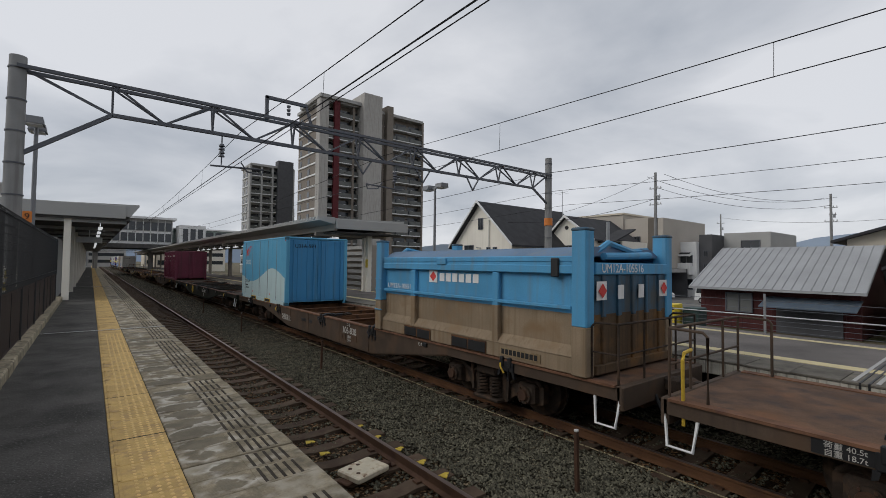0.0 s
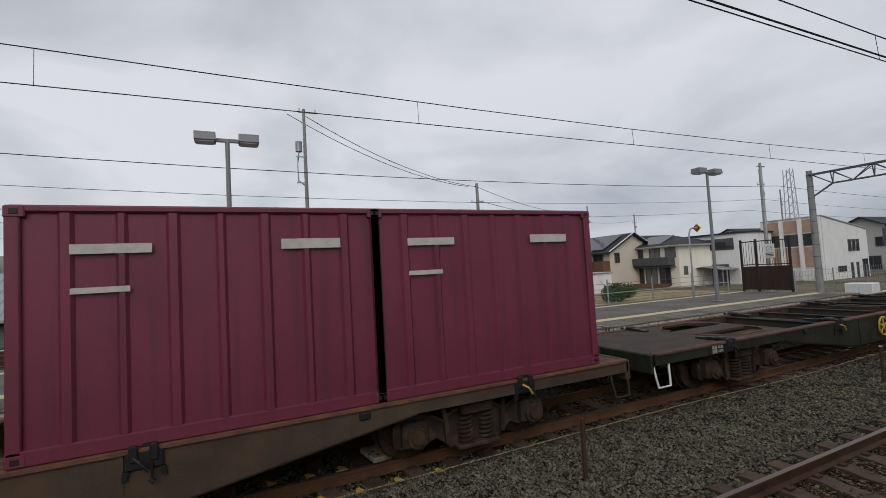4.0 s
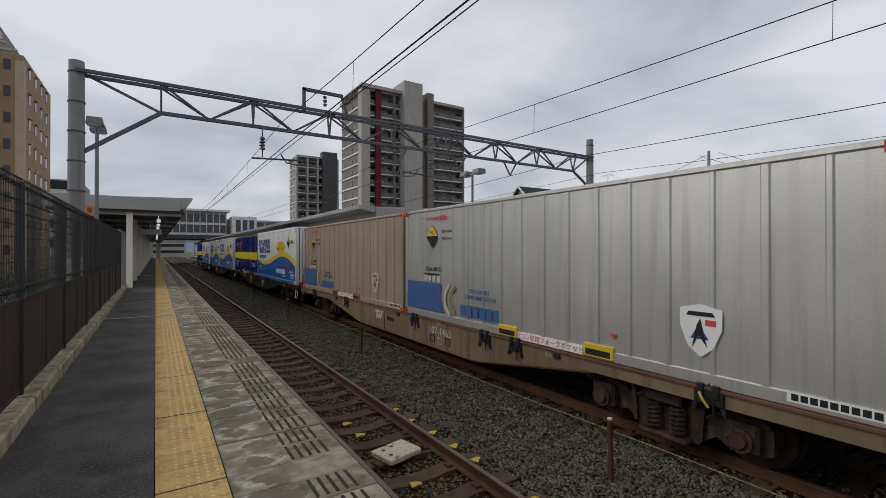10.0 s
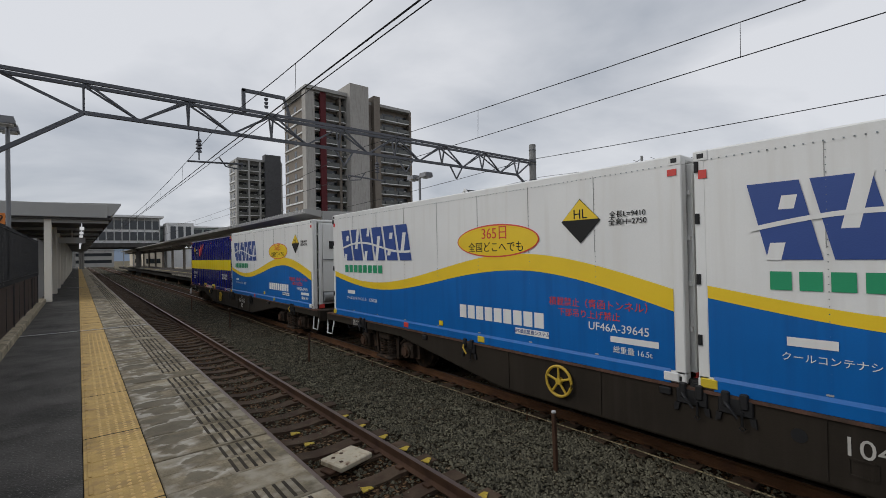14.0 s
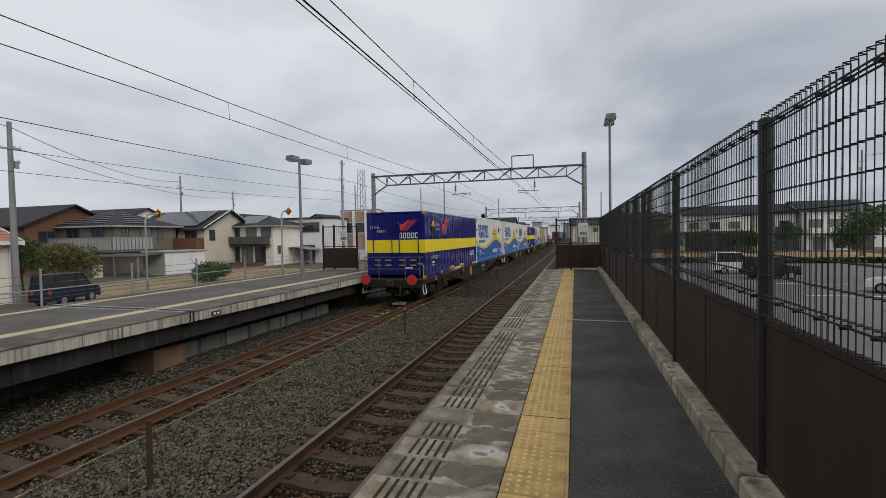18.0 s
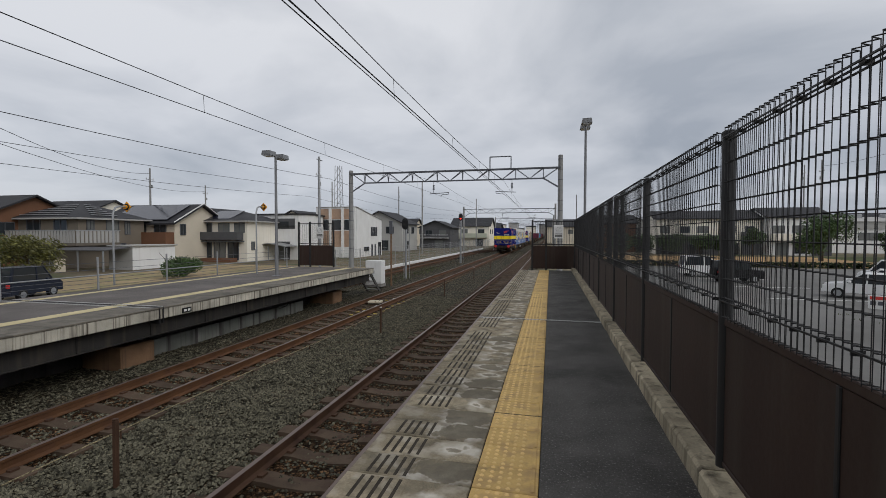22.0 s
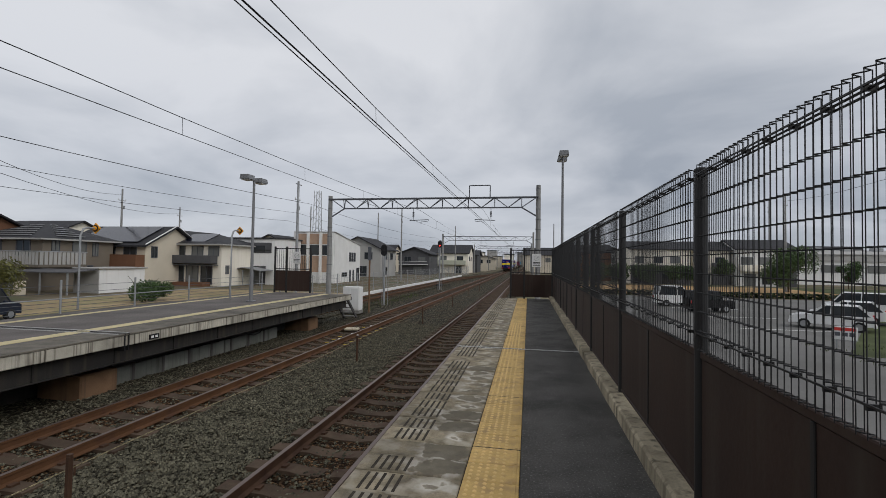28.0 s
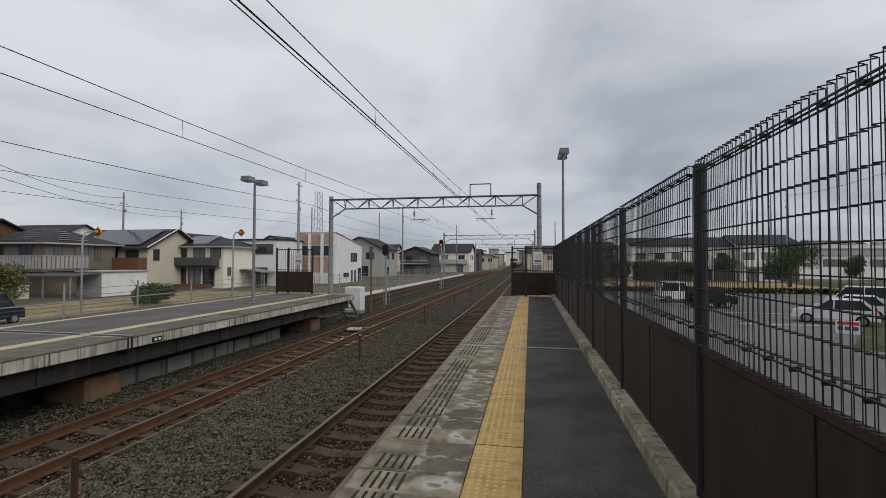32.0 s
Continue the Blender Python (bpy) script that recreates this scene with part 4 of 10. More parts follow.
# ---- overhead line ----
def truss_gantry(name, y, xl, xr, zl, zr, top, bl, br, label, fine=True, knee=1.0, drop=0.55):
    gt = thing(name, label, "gantry", kind="")
    for x, zt, zb in ((xl, zl, bl), (xr, zr, br)):
        pl = part("pole", Mesh().cyl((x, y, zb), (x, y, zt), 0.17, 0.135, 16), POLE, gt, "round grey concrete pole")
        for k in range(9 if fine else 0):
            z = zt - 0.25 - k * 0.62
            part("band", Mesh().cyl((x, y, z), (x, y, z + 0.025), 0.152 + k * 0.003, n=16), STEEL, pl)
    b0, b1 = top - 0.62, top
    n = 14
    w = 0.16
    for s in (-w, w):
        part("top_chord", Mesh().bar((xl, y + s, b1), (xr, y + s, b1), 0.07), STEEL, gt)
    part("bottom_chord", Mesh().bar((xl + knee, y, b0), (xr - 1.0, y, b0), 0.08), STEEL, gt)
    part("knee_brace", Mesh().bar((xl + knee, y, b0), (xl + 0.1, y, b0 - drop), 0.08), STEEL, gt)
    part("knee_brace", Mesh().bar((xr - 1.0, y, b0), (xr - 0.1, y, b0 - 0.55), 0.07), STEEL, gt)
    step = (xr - xl - 1.0 - knee) / n
    xs = [xl + knee + step * i for i in range(n + 1)]
    far_web = Mesh()
    for i, x in enumerate(xs):
        if i % 2 == 0:
            for s in (-w, w) if fine else (w,):
                if fine:
                    part("web_upright", Mesh().bar((x, y, b0), (x, y + s, b1), 0.04), STEEL, gt)
                else:
                    far_web.bar((x, y, b0), (x, y + s, b1), 0.04)
        if i < n:
            a, b = ((x, b0), (xs[i + 1], b1)) if i % 2 else ((x, b1), (xs[i + 1], b0))
            for s in (-w, w) if fine else (w,):
                p, q = (a[0], y + (s if a[1] == b1 else 0), a[1]), (b[0], y + (s if b[1] == b1 else 0), b[1])
                if fine:
                    part("web_diagonal", Mesh().bar(p, q, 0.04), STEEL, gt)
                else:
                    far_web.bar(p, q, 0.04)
    if not fine:
        tagged(part("web", far_web, STEEL, gt), kind="stuff")
    part("end_web", Mesh().bar((xl + 0.1, y, b1), (xl + knee, y, b0), 0.05), STEEL, gt)
    part("end_web", Mesh().bar((xr - 0.1, y, b1), (xr - 1.0, y, b0), 0.05), STEEL, gt)
    return gt


def wire_hanger(y, x, top, side):
    """Insulator string, pull-off arm and messenger clamp under a beam."""
    h = thing("wire_support", "insulators and steady arm holding the contact wire", "insulator")
    q = x + side * 0.45
    part("suspension_rod", Mesh().cyl((q, y, top), (q, y, top - 0.75), 0.016, n=6), STEEL, h)
    for k in range(4):
        part("insulator_disc", Mesh().cyl((q, y, top - 0.30 - 0.085 * k), (q, y, top - 0.24 - 0.085 * k), 0.075, 0.045, 10), STEEL, h)
    part("steady_arm", Mesh().tube([(q + side * 0.25, y, top - 0.80), (q - side * 1.0, y, top - 0.74)], 0.024, 6), STEEL, h)
    part("registration_arm", Mesh().tube([(q - side * 1.0, y, top - 0.74), (q - side * 0.95, y, top - 0.88), (q - side * 0.6, y, top - 0.84), (x, y, 4.03)], 0.018, 6), STEEL, h)
    return h


G1, G2 = 12.2, -28.0
gan = truss_gantry("catenary_gantry", G1, -1.34, 14.85, 5.50, 6.02, 5.28, LOW, LOW, "steel lattice gantry on round concrete poles across the tracks", True, 1.5, 1.05)
number = part("number_plate", Mesh().cbox(-1.17, G1 - 0.21, 2.25, -1.03, G1 - 0.19, 2.47, 0.01), ORANGE, gan, "small orange marker plate")
text("plate_mark", "9", 0.17, Matrix.Translation((-1.1, G1 - 0.214, 2.36)) @ pose(0, 0, 0, 90, 0, 0), INK, number)
part("orange_band", Mesh().cyl((14.85, G1, 3.2), (14.85, G1, 3.5), 0.172, n=16), ORANGE, gan)
bf = part("bracket_frame", Mesh().bar((3.38, G1, 5.25), (3.38, G1, 5.86), 0.08).bar((3.34, G1, 5.84), (4.45, G1, 5.84), 0.08).bar((4.42, G1, 5.84), (4.6, G1, 5.28), 0.06), STEEL, gan)
for k in range(3):
    part("insulator", Mesh().cyl((3.95, G1, 5.74 - 0.1 * k), (3.95, G1, 5.68 - 0.1 * k), 0.055, 0.04, 10), STEEL, bf)
for u in (6.2, 8.4, 10.6):
    part("beam_hanger", Mesh().bar((u - 0.3, G1, 4.66), (u, G1, 4.2), 0.04).bar((u + 0.3, G1, 4.66), (u, G1, 4.2), 0.04), STEEL, gan)
gan2 = truss_gantry("catenary_gantry", G2, -0.55, 13.05, 6.36, 5.85, 5.62, -1.4, -1.2, "steel lattice gantry on round concrete poles across the tracks")
part("bracket_frame", Mesh().bar((2.4, G2, 5.6), (2.4, G2, 6.4), 0.06).bar((2.4, G2, 6.4), (3.7, G2, 6.4), 0.06).bar((3.7, G2, 6.4), (3.7, G2, 5.6), 0.06), STEEL, gan2)
for k in range(1, 6):
    truss_gantry("catenary_gantry", G2 - 42 * k, -0.7, 13.4, 6.3, 6.0, 5.6, -1.4, -1.2, "steel lattice gantry on round concrete poles across the tracks", False)
for y, tp in ((G1, 4.66), (G2, 5.0), (G2 - 42, 5.0), (G2 - 84, 5.0)):
    wire_hanger(y, NT, tp, -1)
    wire_hanger(y, FT, tp, 1)

SUP = [G2 - 42 * k for k in range(6, -1, -1)] + [G1 + 41.0 * k for k in range(0, 6)]


def wire_line(name, x, zs, sag, r, label, y0=None, y1=None, sups=None):
    pts = []
    ss = sups or SUP
    for a, b in zip(ss, ss[1:]):
        for i in range(10):
            u = i / 10
            pts.append((x, a + (b - a) * u, zs - sag * 4 * u * (1 - u)))
    pts.append((x, ss[-1], zs))
    return whole(name, Mesh().tube(pts, r, 5), WIRE, label, "wire", group="overhead wires")


for x in (NT, FT):
    wire_line("contact_wire", x, 4.05, 0.0, 0.0075, "thin dark contact wire above the track")
    wire_line("messenger_wire", x + 0.02, 4.86, 0.46, 0.008, "dark messenger wire sagging above the contact wire")
    dr = thing("droppers", "thin dropper wires between messenger and contact wire", "wire")
    for a, b in zip(SUP, SUP[1:]):
        for i in range(1, 8):
            u = i / 8
            y = a + (b - a) * u
            if abs(y) < 60:
                part("dropper", Mesh().cyl((x, y, 4.04), (x + 0.02, y, 4.86 - 0.46 * 4 * u * (1 - u)), 0.004, n=4), WIRE, dr)
wire_line("feeder_wire", NT + 0.05, 4.22, 0.06, 0.0115, "thick dark feeder wire close above the contact wire")
wire_line("feeder_wire", 14.6, 5.35, 0.45, 0.012, "thick dark feeder wire along the far poles")
wire_line("power_line", 15.4, 4.72, 0.5, 0.008, "thin power line behind the far platform")
wire_line("power_line", 16.2, 4.2, 0.5, 0.008, "thin power line behind the far platform")

# ---- the freight train ----
W_BROWN = mat("wagon brown", (0.078, 0.054, 0.038), 0.75, var=0.25, scale=1.2, dirt=(0.09, 0.056, 0.035), streak=(0.058, 0.041, 0.030))
W_TAN = mat("wagon tan", (0.22, 0.12, 0.05), 0.75, var=0.2, scale=0.8, streak=(0.12, 0.065, 0.033))
W_RUSTD = mat("deep rust brown steel", (0.135, 0.066, 0.032), 0.9, var=0.35, scale=2.5, dirt=(0.06, 0.035, 0.024), bump=0.3)
W_BEIGE = mat("wagon beige", (0.26, 0.195, 0.115), 0.7, var=0.15, scale=0.8, streak=(0.17, 0.115, 0.06))
W_GRIME = mat("wagon grimy beige", (0.195, 0.145, 0.085), 0.7, var=0.2, scale=0.8, streak=(0.11, 0.075, 0.045))
W_INNER = mat("dark slate inner steel", (0.034, 0.034, 0.029), 0.8, var=0.3, scale=1.5, dirt=(0.07, 0.042, 0.028))
W_GREEN = mat("wagon dark green", (0.0185, 0.0220, 0.0145), 0.75, var=0.3, scale=1.2, streak=(0.030, 0.025, 0.017), dirt=(0.034, 0.029, 0.020))
W_GREY = mat("wagon dark grey", (0.027, 0.021, 0.015), 0.8, var=0.2, scale=1.2, streak=(0.03, 0.024, 0.018))
W_RUST = mat("rusty wagon deck", (0.125, 0.073, 0.046), 0.85, var=0.35, scale=2, dirt=(0.06, 0.041, 0.034), bump=0.3, patch=((0.165, 0.080, 0.040), 0.55, 0.72, 1.3))
W_DECKD = mat("dirty brown deck", (0.062, 0.047, 0.039), 0.85, var=0.25, scale=2, bump=0.3)
BOGIE = mat("grimy bogie steel", (0.044, 0.032, 0.024), 0.85, var=0.4, scale=3, dirt=(0.085, 0.052, 0.033))
STENCIL = mat("white stencil paint", (0.50, 0.48, 0.44), 0.7, var=0.12, scale=8)
YEL_TUBE = mat("faded yellow tube", (0.50, 0.33, 0.03), 0.6, var=0.15)
C_SEAM = mat("grimy container seam", (0.23, 0.27, 0.29), 0.7, var=0.25, scale=1, streak=(0.17, 0.18, 0.175))
C_POSTB = mat("dark teal corner post", (0.03, 0.13, 0.19), 0.6, var=0.2, scale=1)
C_SKY = mat("sky blue container paint", (0.09, 0.35, 0.54), 0.45, var=0.08, scale=0.6, streak=(0.13, 0.38, 0.55))
C_BLUE = mat("blue container paint", (0.035, 0.23, 0.46), 0.5, var=0.1, scale=0.6, streak=(0.05, 0.2, 0.36))
C_PALE = mat("pale blue container paint", (0.49, 0.62, 0.62), 0.5, var=0.06, scale=0.8, streak=(0.42, 0.50, 0.50))
C_NAVY = mat("navy container paint", (0.010, 0.014, 0.165), 0.10, var=0.12, scale=0.8, bump=1.6, bscale=1.5)
C_YEL = mat("yellow container band", (0.88, 0.68, 0.008), 0.38, var=0.05, scale=0.8, bump=0.03)
C_WHITE = mat("white container paint", (0.76, 0.76, 0.74), 0.4, var=0.04, scale=0.8, bump=0.03, streak=(0.70, 0.69, 0.66))
C_RBLUE = mat("bright blue container paint", (0.005, 0.125, 0.42), 0.38, var=0.08, scale=0.8, bump=0.03, streak=(0.006, 0.10, 0.34), spec=0.3)
C_RYEL = mat("golden yellow graphic", (0.80, 0.55, 0.02), 0.4, var=0.04, bump=0.02)
C_SILV = mat("dirty silver container", (0.60, 0.585, 0.545), 0.36, 0.6, var=0.12, scale=0.7, streak=(0.47, 0.45, 0.42))
C_TANC = mat("dirty tan container", (0.40, 0.315, 0.232), 0.45, 0.3, var=0.12, scale=0.7, streak=(0.31, 0.24, 0.175))
C_MAR = mat("maroon container", (0.16, 0.022, 0.05), 0.55, var=0.15, scale=0.8, streak=(0.10, 0.02, 0.035))
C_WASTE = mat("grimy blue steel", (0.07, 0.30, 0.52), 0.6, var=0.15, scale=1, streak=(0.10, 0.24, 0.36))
STAND_O = mat("orange hand wheel", (0.42, 0.19, 0.03), 0.7, var=0.2, scale=4)
C_LID = mat("dull blue lid", (0.10, 0.18, 0.29), 0.6, var=0.15, scale=1.2, streak=(0.13, 0.17, 0.22))
C_RUSTY = mat("dusty brown lower wall", (0.275, 0.208, 0.138), 0.8, var=0.22, scale=1.2, streak=(0.19, 0.135, 0.083), dirt=(0.22, 0.145, 0.082), sfreq=4.0)
# End walls are darker than the sides, with rust and grime streaks.
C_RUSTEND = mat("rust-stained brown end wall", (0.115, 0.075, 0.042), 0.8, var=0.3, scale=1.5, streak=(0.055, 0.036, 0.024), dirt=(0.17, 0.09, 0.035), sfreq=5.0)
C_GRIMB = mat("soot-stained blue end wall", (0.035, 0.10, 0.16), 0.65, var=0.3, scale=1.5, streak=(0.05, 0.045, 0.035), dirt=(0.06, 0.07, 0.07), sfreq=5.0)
LOGO_R = mat("red graphic", (0.62, 0.05, 0.04), 0.5, var=0.03)
LOGO_N = mat("navy graphic", (0.02, 0.06, 0.25), 0.5, var=0.03)
LOGO_G = mat("green graphic", (0.01, 0.28, 0.12), 0.5, var=0.03)
CAST_O = mat("orange corner casting", (0.72, 0.19, 0.05), 0.6, var=0.1)
CAST_P = mat("pink corner casting", (0.65, 0.28, 0.28), 0.6, var=0.1)

LOGO_BL = mat("blue lettering", (0.045, 0.11, 0.28), 0.5, var=0.05)
C_TANL = mat("pale tan emblem", (0.52, 0.44, 0.31), 0.6, var=0.06)
W_FLANGE = mat("rust-orange flange", (0.165, 0.084, 0.049), 0.85, var=0.3, scale=3, dirt=(0.10, 0.05, 0.035))

FACE = pose(0, 0, 0, 90, 0, -90)   # lettering on a side that faces -x
FACE_R = pose(0, 0, 0, 90, 0, 180)  # lettering on an end that faces +y (the rear)
FACE_F = pose(0, 0, 0, 90, 0, 0)    # lettering on an end that faces -y (the front)


def on_side(x, y, z):
    return Matrix.Translation((x, y, z)) @ FACE


def bogie_into(wagon, u):
    b = thing("bogie", "", "")
    b.parent = wagon
    b.matrix_basis = pose(0, -u, 0)
    for dy in (-0.95, 0.95):
        part("axle", Mesh().cyl((-0.75, dy, 0.43), (0.75, dy, 0.43), 0.08, n=10), BOGIE, b)
        for s in (-1, 1):
            w = Mesh().cyl((s * 0.51, dy, 0.43), (s * 0.64, dy, 0.43), 0.43, 0.42, 32).cyl((s * 0.49, dy, 0.43), (s * 0.52, dy, 0.43), 0.458, 0.458, 32)
            w.cyl((s * 0.64, dy, 0.43), (s * 0.67, dy, 0.43), 0.42, 0.37, 32).cyl((s * 0.64, dy, 0.43), (s * 0.70, dy, 0.43), 0.17, 0.12, 16)
            part("wheel", w, BOGIE, b)
    for s in (-1, 1):
        x0, x1 = (0.80, 0.94) if s > 0 else (-0.94, -0.80)
        fr = Mesh().prism([(-1.24, 0.30), (-1.24, 0.58), (-1.12, 0.66), (-0.78, 0.66), (-0.66, 0.58), (-0.52, 0.50), (-0.36, 0.62), (0.36, 0.62), (0.52, 0.50), (0.66, 0.58), (0.78, 0.66), (1.12, 0.66), (1.24, 0.58), (1.24, 0.30),
                           (1.15, 0.26), (0.74, 0.26), (0.62, 0.32), (0.48, 0.22), (0.40, 0.14), (-0.40, 0.14), (-0.48, 0.22), (-0.62, 0.32), (-0.74, 0.26), (-1.15, 0.26)], "x", x0, x1)
        part("side_frame", fr, BOGIE, b, "heavy cast side frame")
        part("frame_rim", Mesh().tube([(s * 0.95, y, z) for y, z in ((-1.2, 0.6), (-1.1, 0.68), (-0.8, 0.68), (-0.64, 0.6), (-0.5, 0.52), (-0.34, 0.64), (0.34, 0.64), (0.5, 0.52), (0.64, 0.6), (0.8, 0.68), (1.1, 0.68), (1.2, 0.6))], 0.035, 6), BOGIE, b)
        for dy in (-0.95, 0.95) if s < 0 else ():
            ab = part("axle_box", Mesh().cbox(s * 0.99 - 0.09, dy - 0.19, 0.27, s * 0.99 + 0.09, dy + 0.19, 0.62, 0.04).cyl((s * 1.05, dy, 0.43), (s * 1.12, dy, 0.43), 0.155, 0.145, 18), BOGIE, b)
            cap = Mesh().cyl((s * 1.11, dy, 0.43), (s * 1.16, dy, 0.43), 0.10, 0.085, 16)
            for k in range(6):
                a = k * math.pi / 3
                cap.cyl((s * 1.115, dy + 0.125 * math.cos(a), 0.43 + 0.125 * math.sin(a)), (s * 1.14, dy + 0.125 * math.cos(a), 0.43 + 0.125 * math.sin(a)), 0.016, n=6)
            part("bearing_cap", cap, RAIL_RUST, ab, "round bearing cap with bolts")
            q = -1 if dy > 0 else 1
            part("brake_shoe", Mesh().cbox(s * 0.62 - 0.06, min(dy + q * 0.46, dy + q * 0.56), 0.26, s * 0.62 + 0.06, max(dy + q * 0.46, dy + q * 0.56), 0.60, 0.02), BOGIE, b)
            part("brake_hanger", Mesh().bar((s * 0.97, dy + q * 0.5, 0.22), (s * 0.97, dy + q * 0.46, 0.72), 0.06), BOGIE, b)
        for k in (-0.17, 0.17) if s < 0 else ():
            sp = Mesh().tube([(s * 0.98 + 0.098 * math.cos(j * 0.7), k + 0.098 * math.sin(j * 0.7), 0.21 + 0.0068 * j) for j in range(52)], 0.02, 5)
            part("spring", sp, BOGIE, b, "coil spring")
        part("spring_seat", Mesh().cbox(s * 0.98 - 0.13, -0.34, 0.12, s * 0.98 + 0.13, 0.34, 0.19, 0.02), BOGIE, b)
    part("bolster", Mesh().cbox(-1.1, -0.26, 0.58, 1.1, 0.26, 0.76, 0.03), BOGIE, b)
    return b


W_FLANGED = mat("worn brown flange", (0.115, 0.062, 0.045), 0.85, var=0.3, scale=3, dirt=(0.06, 0.042, 0.033))
RUSTY = (W_BEIGE, W_TAN, W_BROWN, W_GRIME)


def build_wagon(name, body, deck, rail_end, wheel_col, label, latch_us, number, white_steps="both"):
    """Container flat wagon; its origin is at rail level under the rear coupler, the front lies at y -20.4."""
    w = thing(name, label, "freight wagon", group="wagons of the freight train")
    for s in (-1, 1):
        x0, x1 = (1.16, 1.26) if s > 0 else (-1.26, -1.16)
        sill = Mesh().prism([(-0.30, 0.99), (-0.30, 0.80), (-4.2, 0.80), (-6.9, 0.38), (-7.2, 0.35), (-13.2, 0.35), (-13.5, 0.38), (-16.2, 0.80), (-20.10, 0.80), (-20.10, 0.99)], "x", x0, x1)
        part("side_sill", sill, body, w)
        part("lower_flange", Mesh().tube([(s * 1.225, y, z) for y, z in ((-4.1, 0.80), (-6.9, 0.375), (-7.2, 0.345), (-13.2, 0.345), (-13.5, 0.375), (-16.3, 0.80))], 0.03, 6), W_FLANGE if body in (W_BEIGE, W_TAN, W_GRIME) else body, w)
        part("sill_flange", Mesh().box(x0 - 0.03, -20.04, 0.97, x1 + 0.03, -0.36, 1.005), W_FLANGE if body in RUSTY else W_FLANGED, w, "worn top flange")
        for u in (7.3, 9.0, 11.4, 13.1) if s < 0 else ():
            part("web_rib", Mesh().box(s * 1.26 - 0.012, -u - 0.02, 0.37, s * 1.26 + 0.012, -u + 0.02, 0.97), body, w)
        for u in (5.0, 9.9, 15.6) if s < 0 else ():
            part("cable_clip", Mesh().cbox(s * 1.27 - 0.03, -u - 0.07, 0.86, s * 1.27 + 0.03, -u + 0.07, 0.95, 0.012), BLACK, w)
    if number:
        nu = 12.0
        for u in (nu - 0.33, nu + 0.33):
            fr = Mesh()
            for p, q in (((-0.1, 0.0), (0.1, 0.0)), ((0.1, 0.0), (0.1, 0.15)), ((0.1, 0.15), (-0.1, 0.15)), ((-0.1, 0.15), (-0.1, 0.0))):
                fr.bar((-1.262, -u + p[0], 0.49 + p[1]), (-1.262, -u + q[0], 0.49 + q[1]), 0.018)
            part("card_frame", fr, BLACK if "107" in number else body, w, "raised frame for a way card")
        if "104" in number:
            part("sill_hole", Mesh().cyl((-1.265, -11.2, 0.74), (-1.25, -11.2, 0.74), 0.07, n=16), BLACK, w)
        for u, hw_ in ((8.6, 0.21), (9.2, 0.14)) if "106" in number else ((9.4, 0.22),) if "107" in number else ():
            part("sill_slot", Mesh().cbox(-1.266, -u - hw_, 0.67, -1.25, -u + hw_, 0.77, 0.003), BLACK, w, "dark slot through the side sill")
        if "107" in number:
            lm = Mesh()
            for k, (a, b, z0, z1) in enumerate(((0, 0.34, 0.82, 0.88), (0.10, 0.19, 0.64, 0.80), (0.24, 0.34, 0.64, 0.80), (0.38, 0.52, 0.82, 0.88), (0.38, 0.46, 0.64, 0.80))):
                lm.add([(-1.266, -8.35 - a - 0.0, z0), (-1.266, -8.35 - b, z0), (-1.266, -8.40 - b, z1), (-1.266, -8.40 - a, z1)], [(0, 1, 2, 3)])
            part("white_mark", lm, STENCIL, w, "worn white painted mark")
    inner = W_RUSTD if body in RUSTY else W_INNER
    for s in (-1, 1):
        part("sill_lining", Mesh().box(s * 1.15 - 0.008, -19.8, 0.82, s * 1.15 + 0.008, -0.6, 0.96).box(s * 1.15 - 0.008, -13.2, 0.38, s * 1.15 + 0.008, -7.2, 0.82), inner, w, "rust-stained inner face")
    part("centre_sill", Mesh().box(-0.22, -19.9, 0.46, 0.22, -0.5, 0.76), inner, w)
    for u in (6.1, 7.6, 9.1, 10.2, 11.3, 12.8, 14.3):
        part("cross_member", Mesh().box(-1.16, -u - 0.02, 0.66, 1.16, -u + 0.02, 0.95).box(-1.16, -u - 0.06, 0.95, 1.16, -u + 0.06, 0.972), inner, w)
    for u in (6.85, 8.35, 9.65, 10.75, 12.05, 13.55):
        part("inner_floor", Mesh().box(-1.1, -u - 0.55, 0.52, -0.3, -u + 0.55, 0.55), deck, w)
        if u in (8.35, 12.05):
            part("brake_pipe", Mesh().tube([(-0.5, -u - 0.7, 0.66), (-0.5, -u, 0.62), (-0.45, -u + 0.7, 0.66)], 0.025, 6), deck, w)
    for q, a0 in ((1, 0.0), (-1, -20.4)):
        def P(u):
            return a0 - q * u
        dk = Mesh()
        for xa, xb, ua, ub in ((-1.16, 1.16, 0.36, 2.75), (-1.16, -0.95, 2.75, 4.5), (0.95, 1.16, 2.75, 4.5), (-0.28, 0.28, 2.75, 4.5), (-1.16, 1.16, 4.5, 4.72)):
            dk.box(xa, min(P(ua), P(ub)), 0.94, xb, max(P(ua), P(ub)), 0.99)
        for s in (-1, 1):
            dk.prism([(s * 0.95, P(2.75)), (s * 0.55, P(2.75)), (s * 0.95, P(3.25))], "z", 0.94, 0.99).prism([(s * 0.95, P(4.5)), (s * 0.6, P(4.5)), (s * 0.95, P(4.1))], "z", 0.94, 0.99)
        part("deck_plate", dk, deck, w, "rusty steel deck plate with openings")
